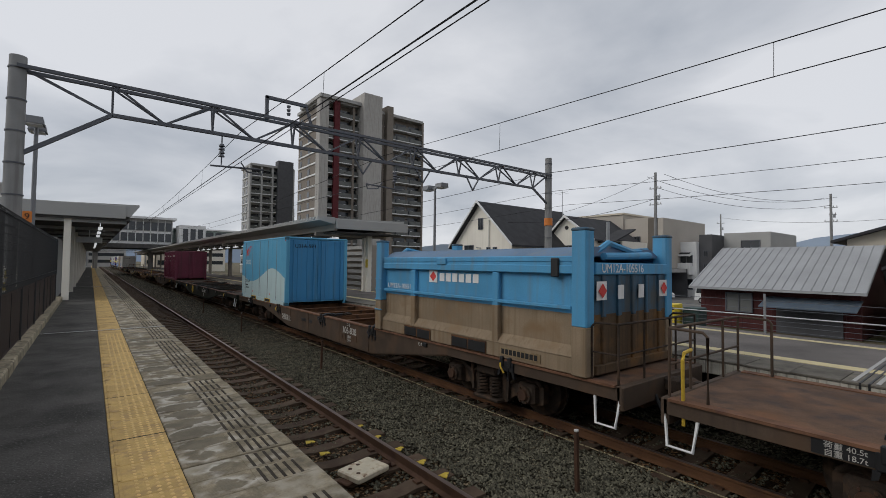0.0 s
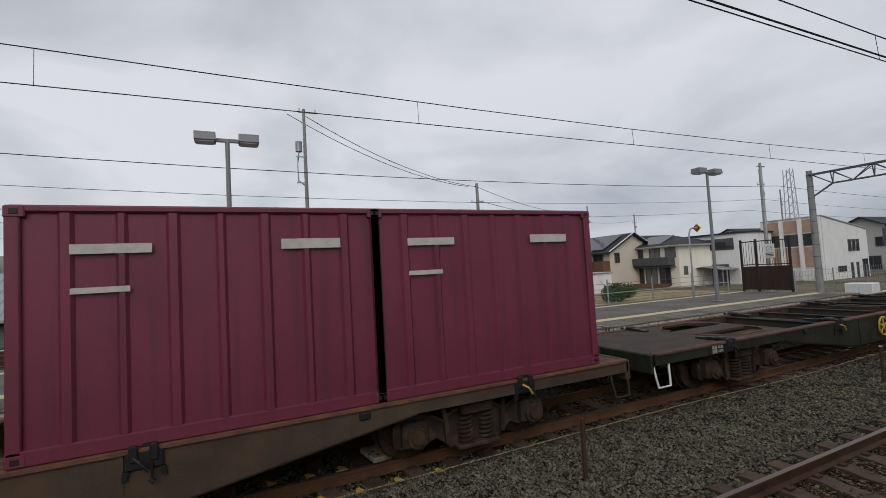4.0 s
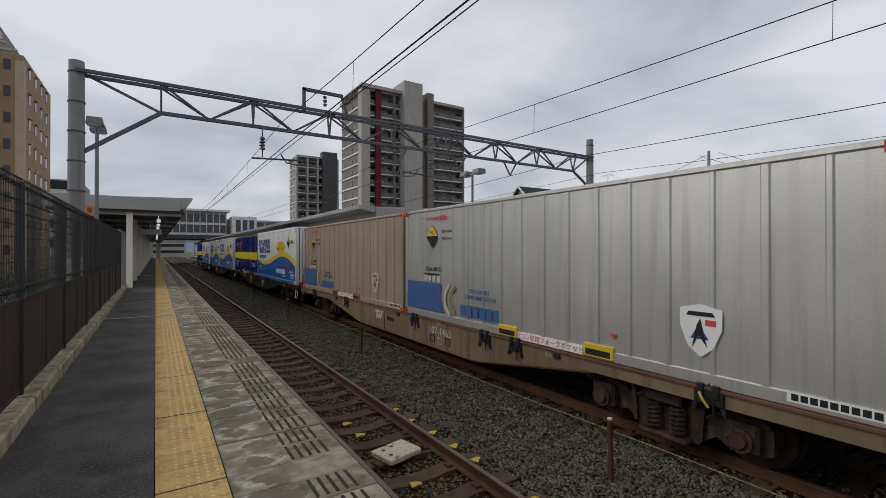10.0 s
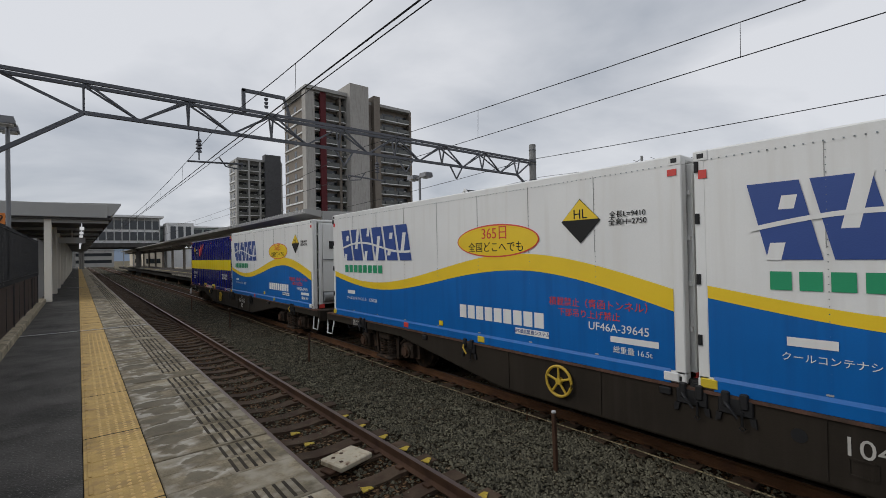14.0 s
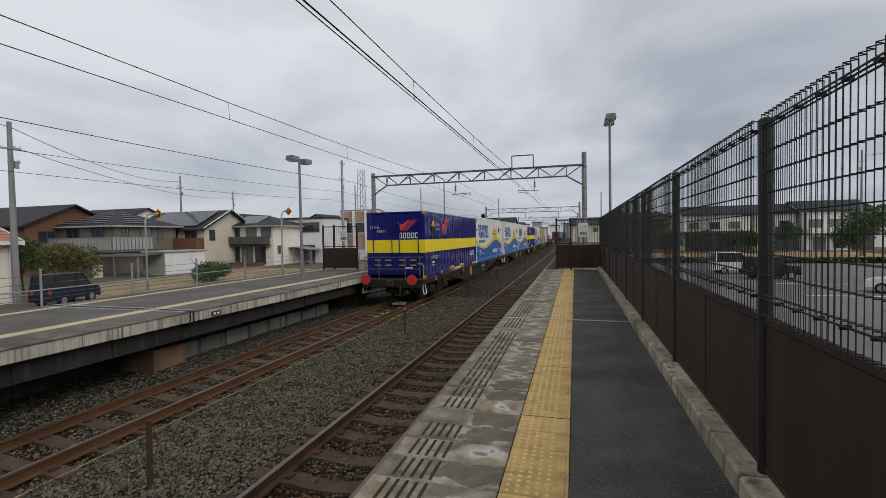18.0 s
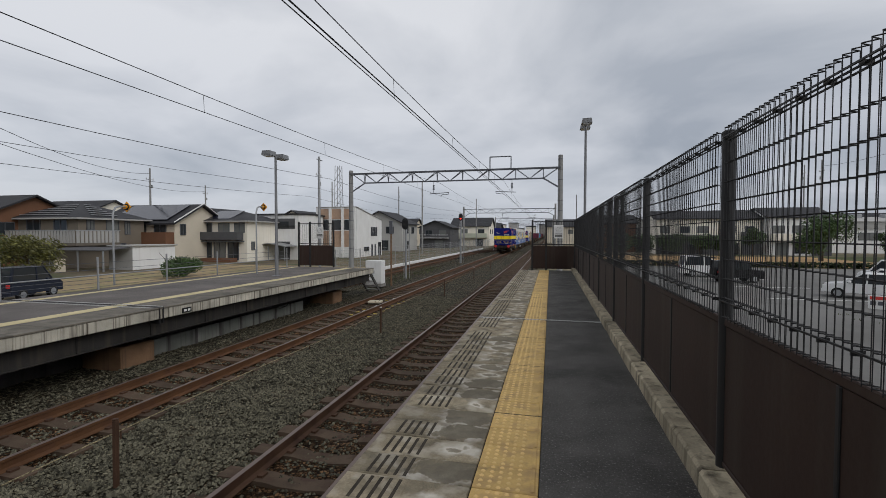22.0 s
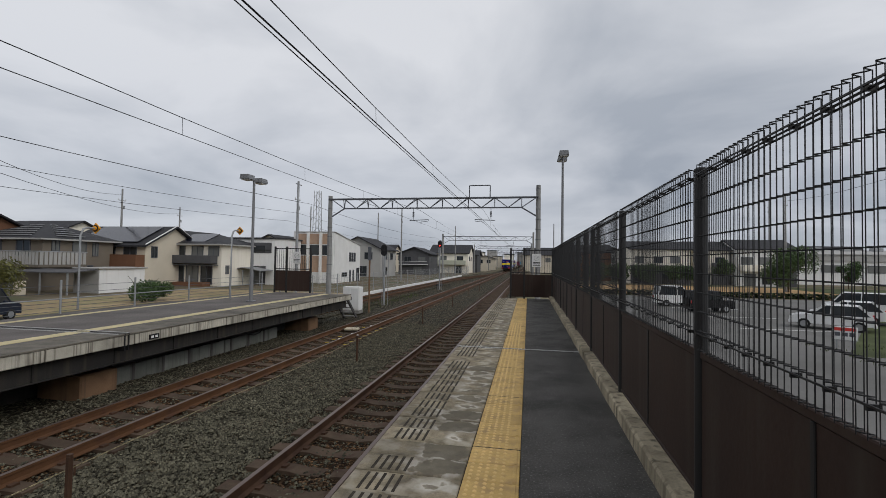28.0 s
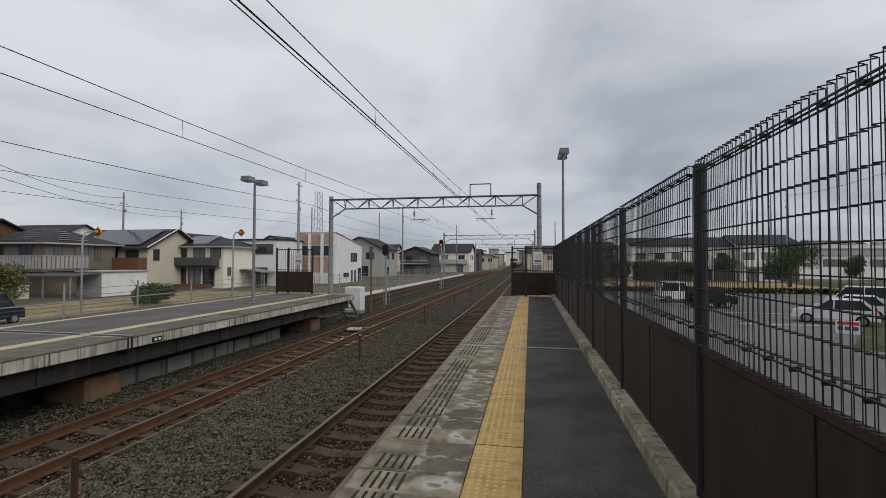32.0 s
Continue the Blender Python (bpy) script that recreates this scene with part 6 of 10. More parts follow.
def cool_container(label, num):
    L, H = 9.41, 2.75
    c = container_shell("container", label, L, H, C_WHITE, C_WHITE, 2, castings=C_WHITE, deep=0.004, rw=0.02)

    def curve(u):
        """Upper edge of the blue field; u runs from the rear end to the front."""
        v = u * L
        return 1.06 - 0.26 * math.sin(min(v, 4.65) / 4.65 * math.pi) if v < 4.65 else 1.06 + 0.27 * math.sin((v - 4.65) / 4.65 * math.pi) - 0.17 * max(0.0, (v - 6.95) / 2.46) ** 1.5
    thick = lambda u: 0.13 + 0.13 * min(1.0, max(0.0, (u - 0.15) / 0.5))
    for s in (-1, 1):
        x = s * 1.2475
        wave_panel(x, L - 0.24, H, curve, C_RBLUE, "blue_field", c, 0.15)
        wave_panel(x + s * 0.002, L - 0.24, H, lambda u: curve(u) + thick(u), C_RYEL, "yellow_wave", c, 0, upper=lambda u: curve(u) - 0.01)
    x = -1.2515
    for i in range(1, 8):
        y = -L * i / 8
        part("panel_seam", Mesh().cbox(-1.2492, y - 0.03, 0.17, -1.2400, y + 0.03, 0.19, 0.002).box(-1.2475, y - 0.0025, 1.6, -1.24, y + 0.0025, H - 0.1), GREYWALL, c)
    rv, rb = Mesh(), Mesh()
    for i in range(1, 8):
        y = -L * i / 8
        for k in range(34):
            z = 0.24 + k * 0.072
            u = i / 8
            (rv if z > curve(u) + thick(u) + 0.02 else rb).cbox(-1.2522, y - 0.018, z - 0.005, -1.2445, y - 0.008, z + 0.005, 0.002)
    for k in range(120):
        rv.box(-1.2528, -0.2 - k * 0.0755, H - 0.125, -1.2445, -0.188 - k * 0.0755, H - 0.113)
    # Rivets on white take the seam grey to paint in their small shadows.
    tagged(part("rivets", rv, C_SEAM, c), kind="stuff")
    tagged(part("rivets", rb, C_RBLUE, c), kind="stuff")
    part("bottom_strip", Mesh().prism([(-1.246, 0.0), (-1.274, 0.0), (-1.274, 0.125), (-1.246, 0.165)], "y", -L + 0.17, -0.17), C_RBLUE, c, "projecting blue bottom rail")
    # navy brand word as plain blocks with a swash through it
    wm = word_blocks(c, "navy_wordmark", 0.62, 1.885, 3.2, 0.80, 6, LOGO_N, x, slant=-0.22, gap=0.16)
    sw = Mesh()
    for i in range(24):
        a, b = i / 24, (i + 1) / 24
        za, zb = (1.78 + 0.13 * math.sin(q * 5.2) for q in (a, b))
        sw.add([(x - 0.0045, -0.55 - a * 3.3, za), (x - 0.0045, -0.55 - b * 3.3, zb), (x - 0.0045, -0.55 - b * 3.3, zb + 0.05), (x - 0.0045, -0.55 - a * 3.3, za + 0.05)], [(0, 1, 2, 3)])
    part("swash", sw, C_WHITE, wm)
    for i in range(6):
        a = -0.62 - (i + 0.30) * 3.2 / 6
        for z0, z1 in (((1.48, 1.66), (2.0, 2.14)), ((1.78, 2.30),), ((1.48, 1.72), (2.08, 2.30)), ((1.48, 2.06),), ((1.60, 1.74), (1.98, 2.12)), ((1.66, 2.10),))[i]:
            k = 0.22 * (z0 - 1.885), 0.22 * (z1 - 1.885)
            part("cutout", Mesh().add([(x - 0.002, a - k[0], z0), (x - 0.002, a - 0.13 - k[0], z0), (x - 0.002, a - 0.13 - k[1], z1), (x - 0.002, a - k[1], z1)], [(0, 1, 2, 3)]), C_WHITE, wm)
    word_blocks(c, "green_wordmark", 0.72, 1.27, 1.95, 0.19, 8, LOGO_G, x, gap=0.25)
    def oval(r, d):
        return Mesh().add([(x - d, -6.31 - (0.97 - r) * math.cos(k * math.pi / 20), 1.82 + (0.285 - r) * math.sin(k * math.pi / 20)) for k in range(40)], [tuple(range(40))])
    o = part("oval_sign", oval(0, 0), LOGO_R, c, "yellow oval sign with red rim and lettering")
    part("oval_field", oval(0.025, 0.002), C_RYEL, o)
    text("oval_text_top", "365日", 0.26, on_side(x - 0.004, -6.31, 1.94), LOGO_R, o)
    text("oval_text", "全国どこへでも", 0.19, on_side(x - 0.004, -6.31, 1.70), INK, o)
    hazard_diamond(c, 8.02, 2.04, x, 0.32)
    text("size_text", "全長L=9410\n全高H=2750", 0.10, on_side(x, -8.72, 2.04), INK, c)
    word_blocks(c, "white_wordmark", 5.37, 0.54, 2.0, 0.24, 9, C_WHITE, x, gap=0.18)
    bl = part("system_label", Mesh().box(x - 0.002, -7.42, 0.28, x, -6.75, 0.38), C_WHITE, c)
    text("system_text", "GPS温度監視システム", 0.075, on_side(x - 0.004, -7.08, 0.33), LOGO_N, bl)
    bars(c, "owner_bar", 0.85, 1.25, 0.66, 0.09, C_WHITE, x)
    text("cool_text", "クールコンテナシステム", 0.095, on_side(x, -1.32, 0.50), C_WHITE, c)
    text("code_text", ("135625", "135728", "135731", "135722")[num - 1], 0.12, on_side(x, -2.15, 0.50), C_WHITE, c)
    part("side_bracket", Mesh().cbox(-1.266, -4.86, 0.19, -1.244, -4.74, 0.29, 0.008), C_RYEL, c, "small yellow lashing bracket")
    text("red_notice", "積載禁止（青函トンネル）", 0.135, on_side(x, -8.25, 0.86), LOGO_R, c)
    text("red_notice", "下部吊り上げ禁止", 0.125, on_side(x, -8.1, 0.71), LOGO_R, c)
    text("serial", ("UF46A-39625", "UF46A-39645", "UF46A-39652", "UF46A-39639")[num - 1], 0.155, on_side(x, -8.55, 0.56), C_WHITE, c)
    text("weight_text", "総重量 16.5t", 0.10, on_side(x, -8.75, 0.28), C_WHITE, c)
    bars(c, "owner_bar", 8.45, 9.1, 0.42, 0.08, C_WHITE, x)
    for v, m in ((0.12, YELLOW), (3.6, LOGO_R), (5.95, YELLOW), (9.25, C_WHITE)):
        part("side_bracket", Mesh().cbox(-1.282, -v - 0.09, 0.02, -1.24, -v + 0.09, 0.13, 0.01), m, c, "small coloured lashing bracket")
    for z in (0.5, 1.2, 1.9, 2.5):
        part("hinge", Mesh().cyl((-1.25, -0.03, z), (-1.25, -0.03, z + 0.12), 0.025, n=8), BLACK, c)
    part("corner_flash", Mesh().box(x - 0.002, -9.36, 2.50, x + 0.002, -9.25, 2.58), LOGO_R, c)
    part("corner_flash", Mesh().box(x - 0.002, -0.14, 2.42, x + 0.002, -0.05, 2.52), LOGO_R, c)
    # machine end at the front
    mc = part("cooling_unit", Mesh().prism([(-0.93, -L + 0.25), (-0.93, -L - 0.03), (0.2, -L - 0.07), (0.8, -L - 0.02), (1.02, -L + 0.12), (1.02, -L + 0.25)], "z", 0.52, H - 0.16), C_WHITE, c, "white rounded cooling machine in the end frame")
    part("grille", Mesh().prism([(0.22, 1.42), (0.22, 2.40), (0.34, 2.46), (0.97, 2.46), (0.97, 1.02)], "y", -L - 0.085, -L - 0.02), BLACK, mc, "black curved grille panel")
    part("seam", Mesh().box(-0.93, -L - 0.078, 1.50, 0.22, -L - 0.03, 1.512).box(-0.05, -L - 0.078, 0.55, -0.035, -L - 0.03, 1.5), STEEL, mc)
    part("control_window", Mesh().cbox(-0.72, -L - 0.07, 1.84, -0.42, -L - 0.03, 2.08, 0.01), BLACK, mc)
    part("lower_tank", Mesh().cyl((-0.93, -L + 0.03, 0.34), (1.0, -L + 0.03, 0.34), 0.17, n=16), GALV, mc, "silver fuel tank")
    for xx in (-0.5, 0.3):
        part("tank_strap", Mesh().cyl((xx, -L + 0.03, 0.34), (xx + 0.05, -L + 0.03, 0.34), 0.178, n=16), BLACK, mc)
    for k in range(10):
        part("maker_block", Mesh().box(-0.55 + k * 0.105, -L - 0.08, 2.47, -0.47 + k * 0.105, -L - 0.04, 2.56), INK, mc)
    text("code_text", ("135625", "135728", "135731", "135722")[num - 1], 0.15, Matrix.Translation((-0.28, -L - 0.073, 1.30)) @ FACE_F, INK, mc)
    text("serial", ("UF46A-39625", "UF46A-39645", "UF46A-39652", "UF46A-39639")[num - 1], 0.13, Matrix.Translation((-0.18, -L - 0.074, 1.05)) @ FACE_F, INK, mc)
    text("weight_text", "自重\n4.75t", 0.11, Matrix.Translation((-0.25, -L - 0.073, 0.80)) @ FACE_F, INK, mc)
    part("ladder_stile", Mesh().cbox(-1.06, -L - 0.05, 0.05, -0.955, -L + 0.06, H - 0.1, 0.012), C_WHITE, c)
    part("ladder_back", Mesh().box(-1.11, -L + 0.02, 0.2, -1.06, -L + 0.045, H - 0.12), GREYWALL, c)
    for z in (0.62, 1.17, 1.72, 2.27):
        part("ladder_rung", Mesh().box(-1.11, -L - 0.03, z, -1.06, -L + 0.019, z + 0.05), C_WHITE, c)
    part("corner_foot", Mesh().cbox(-1.06, -L - 0.055, 0.0, -0.9, -L + 0.05, 0.13, 0.01), LOGO_R, c, "red foot of the end frame")
    return c


def plain_ribbed(label, wall, tan):
    L, H = 9.41, 2.641
    c = container_shell("container", label, L, H, wall, wall, 17, castings=LOGO_R if not tan else CAST_O, deep=0.026, rw=0.045)
    x = -1.2455
    text("red_notice", "コキ50000積載禁止", 0.12, on_side(x, -1.55, 2.38), LOGO_R, c)
    hazard_diamond(c, 1.37, 1.95, x, 0.27)
    text("size_text", "全高H=2641\n\n全長L=9410", 0.085, on_side(x, -1.98, 1.98), INK, c)
    text("serial", "U53A-30033" if not tan else "U53A-30049", 0.15, on_side(x, -1.40, 1.18), INK, c)
    bars(c, "owner_bar", 1.0, 1.7, 1.06, 0.04, INK, x)
    for k in range(4):
        part("mark_box", Mesh().box(x - 0.003, -1.72 + k * 0.2, 0.90, x, -1.57 + k * 0.2, 1.02), STENCIL, c)
    blue = LOGO_BL
    part("blue_patch", Mesh().add([(x, -0.13, 0.18), (x, -1.85, 0.18), (x, -1.72, 0.50), (x, -1.75, 0.86), (x, -0.13, 0.86)], [(0, 1, 2, 3, 4)]), blue, c, "flat blue field with pale arcs")
    for r, vv in ((0.42, 1.95), (0.36, 2.13)):
        arc = Mesh()
        for k in range(10):
            a, b = radians(115 + k * 13), radians(115 + (k + 1) * 13)
            arc.add([(x - 0.002, -vv - 0.34 - q * math.cos(g_), 0.52 + q * math.sin(g_)) for g_ in (a, b) for q in (r, r - 0.09)], [(0, 1, 3, 2)])
        part("pale_arc", arc, STENCIL if r > 0.4 else C_RUSTY, c)
    word_blocks(c, "blue_wordmark", 2.54, 0.34, 1.34, 0.24, 6, blue, x, gap=0.2)
    text("blue_subtitle", "TRANSPORT\nCOMMUNICATION", 0.125, on_side(x, -3.2, 0.70), blue, c)
    sh = [(-1, 0.85), (0, 1.05), (1, 0.85), (1, 0.1), (0.6, -0.7), (0, -1.1), (-0.6, -0.7), (-1, 0.1)]
    b = part("shield_emblem", Mesh().add([(x - 0.003, -7.62 - a * 0.25, 0.66 + q * 0.30) for a, q in sh], [tuple(range(8))]), C_WHITE if not tan else C_TANL, c, "pale shield emblem with a dark mark")
    ik = INK if not tan else W_TAN
    part("shield_mark", Mesh().prism([(-7.70, 0.46), (-7.62, 0.80), (-7.58, 0.72), (-7.52, 0.44), (-7.60, 0.60)], "x", -1.256, -1.2525), ik, b)
    part("shield_wing", Mesh().prism([(-7.72, 0.55), (-7.60, 0.72), (-7.50, 0.55)], "x", -1.2555, -1.2530), LOGO_N if not tan else ik, b)
    part("shield_block", Mesh().box(-1.256, -7.80, 0.72, -1.2525, -7.68, 0.79), LOGO_R if not tan else ik, b)
    part("shield_bar", Mesh().prism([(-7.79, 0.83), (-7.45, 0.83), (-7.48, 0.88), (-7.76, 0.88)], "x", -1.256, -1.2525), ik, b)
    fork_pockets(c, 4.08, 6.13, YELLOW if not tan else W_BEIGE)
    part("reflector", Mesh().prism([(-6.45, 0.42), (-6.33, 0.42), (-6.39, 0.35)], "x", x - 0.004, x), LOGO_R, c)
    lb = part("white_label", Mesh().box(x - 0.003, -9.3, 0.05, x, -8.5, 0.16), C_WHITE, c)
    word_blocks(lb, "label_mark", 8.54, 0.105, 0.72, 0.07, 9, INK, x - 0.005)
    text("end_serial", "U53A-30033" if not tan else "U53A-30049", 0.26, Matrix.Translation((-0.45, -L + 0.0, 2.08)) @ FACE_F, INK, c)
    part("vent", Mesh().cbox(-0.95, -L + 0.0, 0.5, -0.88, -L + 0.03, 0.6, 0.01), BLACK, c)
    return c


def small_blue(label):
    L, H = 6.06, 2.6
    c = container_shell("container", label, L, H, C_SKY, (C_SKY, C_BLUE), 1, castings=C_POSTB, deep=0.012)
    x = -1.2495

    def hill(u):
        v = u * L
        return 0.72 + 0.66 * math.exp(-((v - 4.5) / 1.75) ** 2) + 0.3 * math.exp(-((v + 0.3) / 1.0) ** 2)
    wave_panel(-1.2355, L - 0.24, H, hill, C_PALE, "pale_wave", c, 0.15)
    for i in range(1, 11):
        y = -L * i / 11
        if i % 2:
            part("seam", Mesh().cbox(-1.2425, y - 0.02, 0.15, -1.23, y + 0.02, H - 0.08, 0.003), C_SEAM, c)
        else:
            part("crease", Mesh().prism([(-1.232, y - 0.02), (-1.241, y - 0.006), (-1.241, y + 0.006), (-1.232, y + 0.02)], "z", hill(i / 11), H - 0.08), C_SKY, c)
            part("crease", Mesh().prism([(-1.232, y - 0.02), (-1.241, y - 0.006), (-1.241, y + 0.006), (-1.232, y + 0.02)], "z", 0.15, hill(i / 11)), C_PALE, c)
    x = -1.2385
    part("pale_sill", Mesh().box(-1.2495, -L + 0.165, 0.004, -1.24, -0.165, 0.147), C_PALE, c, "pale grimy bottom rail")
    part("corner_flash", Mesh().box(-1.254, -0.14, 2.42, -1.246, -0.03, 2.46).box(-1.254, -L + 0.03, 2.42, -1.246, -L + 0.14, 2.46), LOGO_R, c)
    part("post_wave", Mesh().box(-1.2485, -0.119, 0.15, -1.24, -0.02, 0.98), C_PALE, c)
    part("rear_post", Mesh().cbox(-1.246, -0.012, 0.13, -1.11, 0.012, H - 0.13, 0.004), C_POSTB, c)
    emblem(c, lambda a, b: (x, -1.0 - a, 2.10 + b), 0.66, LOGO_R)
    word_blocks(c, "white_wordmark", 0.55, 1.62, 0.85, 0.20, 5, C_WHITE, x, gap=0.28, stroke=0.03)
    text("serial", "U31A-593", 0.165, on_side(x, -0.98, 0.75), INK, c)
    bars(c, "owner_bar", 0.62, 1.0, 0.58, 0.055, INK, x)
    text("weight_text", "総重量 11.5t", 0.085, on_side(x, -0.95, 0.46), INK, c)
    part("mark_frame", Mesh().cbox(x - 0.004, -1.46, 0.44, x, -1.2, 0.62, 0.001), C_PALE, c)
    for v in (1.75, 4.2):
        part("red_mark", Mesh().prism([(-v - 0.05, 0.36), (-v + 0.05, 0.36), (-v, 0.28)], "x", x - 0.003, x), LOGO_R, c)
    text("end_serial", "U31A-593", 0.2, Matrix.Translation((-0.5, -L + 0.0, 2.25)) @ FACE_F, INK, c)
    text("end_serial", "U31A-593", 0.2, Matrix.Translation((0.6, 0.0, 2.25)) @ FACE_R, INK, c)
    emblem(c, lambda a, b: (-0.5 - a, 0.0, 2.05 + b), 0.55, LOGO_R)
    for k in range(5):
        part("word_block", Mesh().box(-0.16 - k * 0.17 - 0.09, -0.006, 1.52, -0.16 - k * 0.17, 0.0, 1.72), C_WHITE, c)
    lb = part("white_label", Mesh().box(x - 0.003, -5.75, 0.04, x, -5.0, 0.14), C_WHITE, c)
    word_blocks(lb, "label_mark", 5.04, 0.09, 0.66, 0.06, 9, INK, x - 0.005)
    for v in (2.0, 3.95):
        f = part("fork_pocket", Mesh().cbox(-1.262, -v - 0.36, 0.01, -1.22, -v + 0.36, 0.15, 0.01), YEL_TUBE, c, "rusty yellow fork pocket frame")
        part("pocket_hole", Mesh().box(-1.266, -v - 0.30, 0.035, -1.23, -v + 0.30, 0.12), BLACK, f)
    for xx in (-0.6, -0.25, 0.25, 0.6):
        part("door_handle", Mesh().cbox(xx - 0.1, 0.05, 0.55, xx + 0.1, 0.09, 0.6, 0.008), YEL_TUBE, c)
    return c


def waste_container(label):
    L, H, h = 6.06, 1.95, 1.22
    c = thing("open_container", label, "container", group="containers on the train")
    part("lower_wall", Mesh().box(-h + 0.05, -L + 0.05, 0.15, h - 0.05, -0.05, 0.90), C_RUSTY, c, "dusty brown lower wall")
    part("upper_wall", Mesh().box(-h + 0.045, -L + 0.045, 0.90, h - 0.045, -0.045, 1.55), C_WASTE, c, "grimy blue upper wall")
    part("lid", Mesh().prism([(-h + 0.02, 1.78), (h - 0.02, 1.78), (h - 0.35, 1.93), (-h + 0.35, 1.93)], "y", -L + 0.16, -0.16), C_LID, c, "low dull blue lid")
    for s in (-1, 1):
        part("top_rail", Mesh().cbox(s * h - 0.05, -L + 0.1, 1.50, s * h + 0.05, -0.1, 1.64, 0.015), C_WASTE, c)
        part("rim", Mesh().cbox(s * h - 0.04, -L + 0.1, 1.68, s * h + 0.035, -0.1, 1.78, 0.015), C_WASTE, c)
        for y in (-0.12, -L + 0.12):
            p = part("corner_post", Mesh().cbox(s * h - 0.11, y - 0.13, 0.72, s * h + 0.11, y + 0.13, 2.2, 0.02), C_WASTE, c)
            part("post_foot", Mesh().cbox(s * h - 0.112, y - 0.132, 0, s * h + 0.112, y + 0.132, 0.74, 0.02), C_RUSTY, p, "dusty brown post foot")
            part("post_casting", Mesh().cbox(s * h - 0.12, y - 0.14, 2.14, s * h + 0.12, y + 0.14, 2.20, 0.02), C_GRIMB, p)
        for k in (1.55, 4.15):
            q = part("side_stake", Mesh().cbox(s * h - 0.05, -k - 0.08, 0.90, s * h + 0.05, -k + 0.08, 1.5, 0.015), C_WASTE, c)
            part("stake_foot", Mesh().cbox(s * h - 0.052, -k - 0.082, 0.2, s * h + 0.052, -k + 0.082, 0.92, 0.015), C_RUSTY, q)
        part("rim_web", Mesh().box(s * h - 0.03, -L + 0.1, 1.62, s * h + 0.02, -0.1, 1.70), C_WASTE, c)
        part("bottom_rail", Mesh().cbox(s * h - 0.05, -L + 0.1, 0.0, s * h + 0.06, -0.1, 0.26, 0.015), C_RUSTY, c)
        part("rail_shelf", Mesh().prism([(s * (h - 0.05), 0.42), (s * (h + 0.06), 0.26), (s * (h - 0.05), 0.26)], "y", -L + 0.25, -0.25), C_RUSTY, c)
        part("panel_lip", Mesh().cbox(s * h - 0.055, -L + 0.3, 0.96, s * h - 0.01, -0.3, 1.02, 0.01), C_WASTE, c)
    for y0, d in ((-L + 0.05, -1), (-0.05, 1)):
        for i in range(5):
            x = -0.86 + i * 0.43
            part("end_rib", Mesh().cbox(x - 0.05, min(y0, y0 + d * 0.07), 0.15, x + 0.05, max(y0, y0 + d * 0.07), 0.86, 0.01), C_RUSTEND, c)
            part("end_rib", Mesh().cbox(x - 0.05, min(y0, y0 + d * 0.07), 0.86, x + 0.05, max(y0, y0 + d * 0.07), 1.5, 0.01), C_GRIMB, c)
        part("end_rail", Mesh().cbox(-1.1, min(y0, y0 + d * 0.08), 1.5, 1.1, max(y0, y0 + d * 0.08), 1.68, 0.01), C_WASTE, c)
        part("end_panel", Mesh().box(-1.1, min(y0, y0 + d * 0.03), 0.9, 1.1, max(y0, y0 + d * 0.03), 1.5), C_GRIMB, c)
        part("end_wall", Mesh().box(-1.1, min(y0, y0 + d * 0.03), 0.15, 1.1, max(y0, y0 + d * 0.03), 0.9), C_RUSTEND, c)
        part("end_sill", Mesh().cbox(-1.1, min(y0, y0 + d * 0.09), 0.02, 1.1, max(y0, y0 + d * 0.09), 0.16, 0.01), C_RUSTEND, c)
        for x in (-0.95, 0.95) if d < 0 else ():
            g = part("emblem", Mesh().box(x - 0.13, min(y0 + d * 0.07, y0 + d * 0.075), 1.12, x + 0.13, max(y0 + d * 0.07, y0 + d * 0.09), 1.40), C_WHITE, c, "white and red square emblem")
            part("emblem_field", Mesh().prism([(x - 0.11, 1.26), (x, 1.37), (x + 0.11, 1.26), (x, 1.15)], "y", min(y0 + d * 0.09, y0 + d * 0.094), max(y0 + d * 0.09, y0 + d * 0.094)), LOGO_R, g)
        for x in (-0.42, 0.2) if d < 0 else ():
            part("word_block", Mesh().box(x - 0.08, min(y0 + d * 0.07, y0 + d * 0.08), 1.12, x + 0.08, max(y0 + d * 0.07, y0 + d * 0.08), 1.34), C_WHITE, c)
        part("end_gear", Mesh().tube([(-0.95, y0 - d * 0.2, 1.72), (-0.5, y0 - d * 0.1, 2.0), (0.2, y0 - d * 0.1, 1.88), (0.9, y0 - d * 0.2, 1.92)], 0.05, 6), C_WASTE, c)
        part("spring_arm", Mesh().cyl((-0.7, y0 - d * 0.05, 1.78), (0.7, y0 - d * 0.05, 1.82), 0.06, n=10), C_WASTE, c)
    text("end_serial", "UM12A-105516", 0.19, Matrix.Translation((-0.35, -L - 0.034, 1.59)) @ FACE_F, C_WHITE, c)
    x = -h + 0.04
    em = part("emblem", Mesh().box(x - 0.006, -2.34, 1.24, x, -2.06, 1.50), C_WHITE, c, "white square emblem with red diamond")
    part("emblem_mark", Mesh().prism([(-2.31, 1.37), (-2.20, 1.48), (-2.09, 1.37), (-2.20, 1.26)], "x", x - 0.009, x - 0.005), LOGO_R, em)
    word_blocks(c, "white_wordmark", 2.42, 1.36, 1.25, 0.17, 6, C_WHITE, x - 0.003)
    text("serial", "UM12A-105516", 0.17, on_side(x - 0.004, -0.9, 1.10), C_WHITE, c)
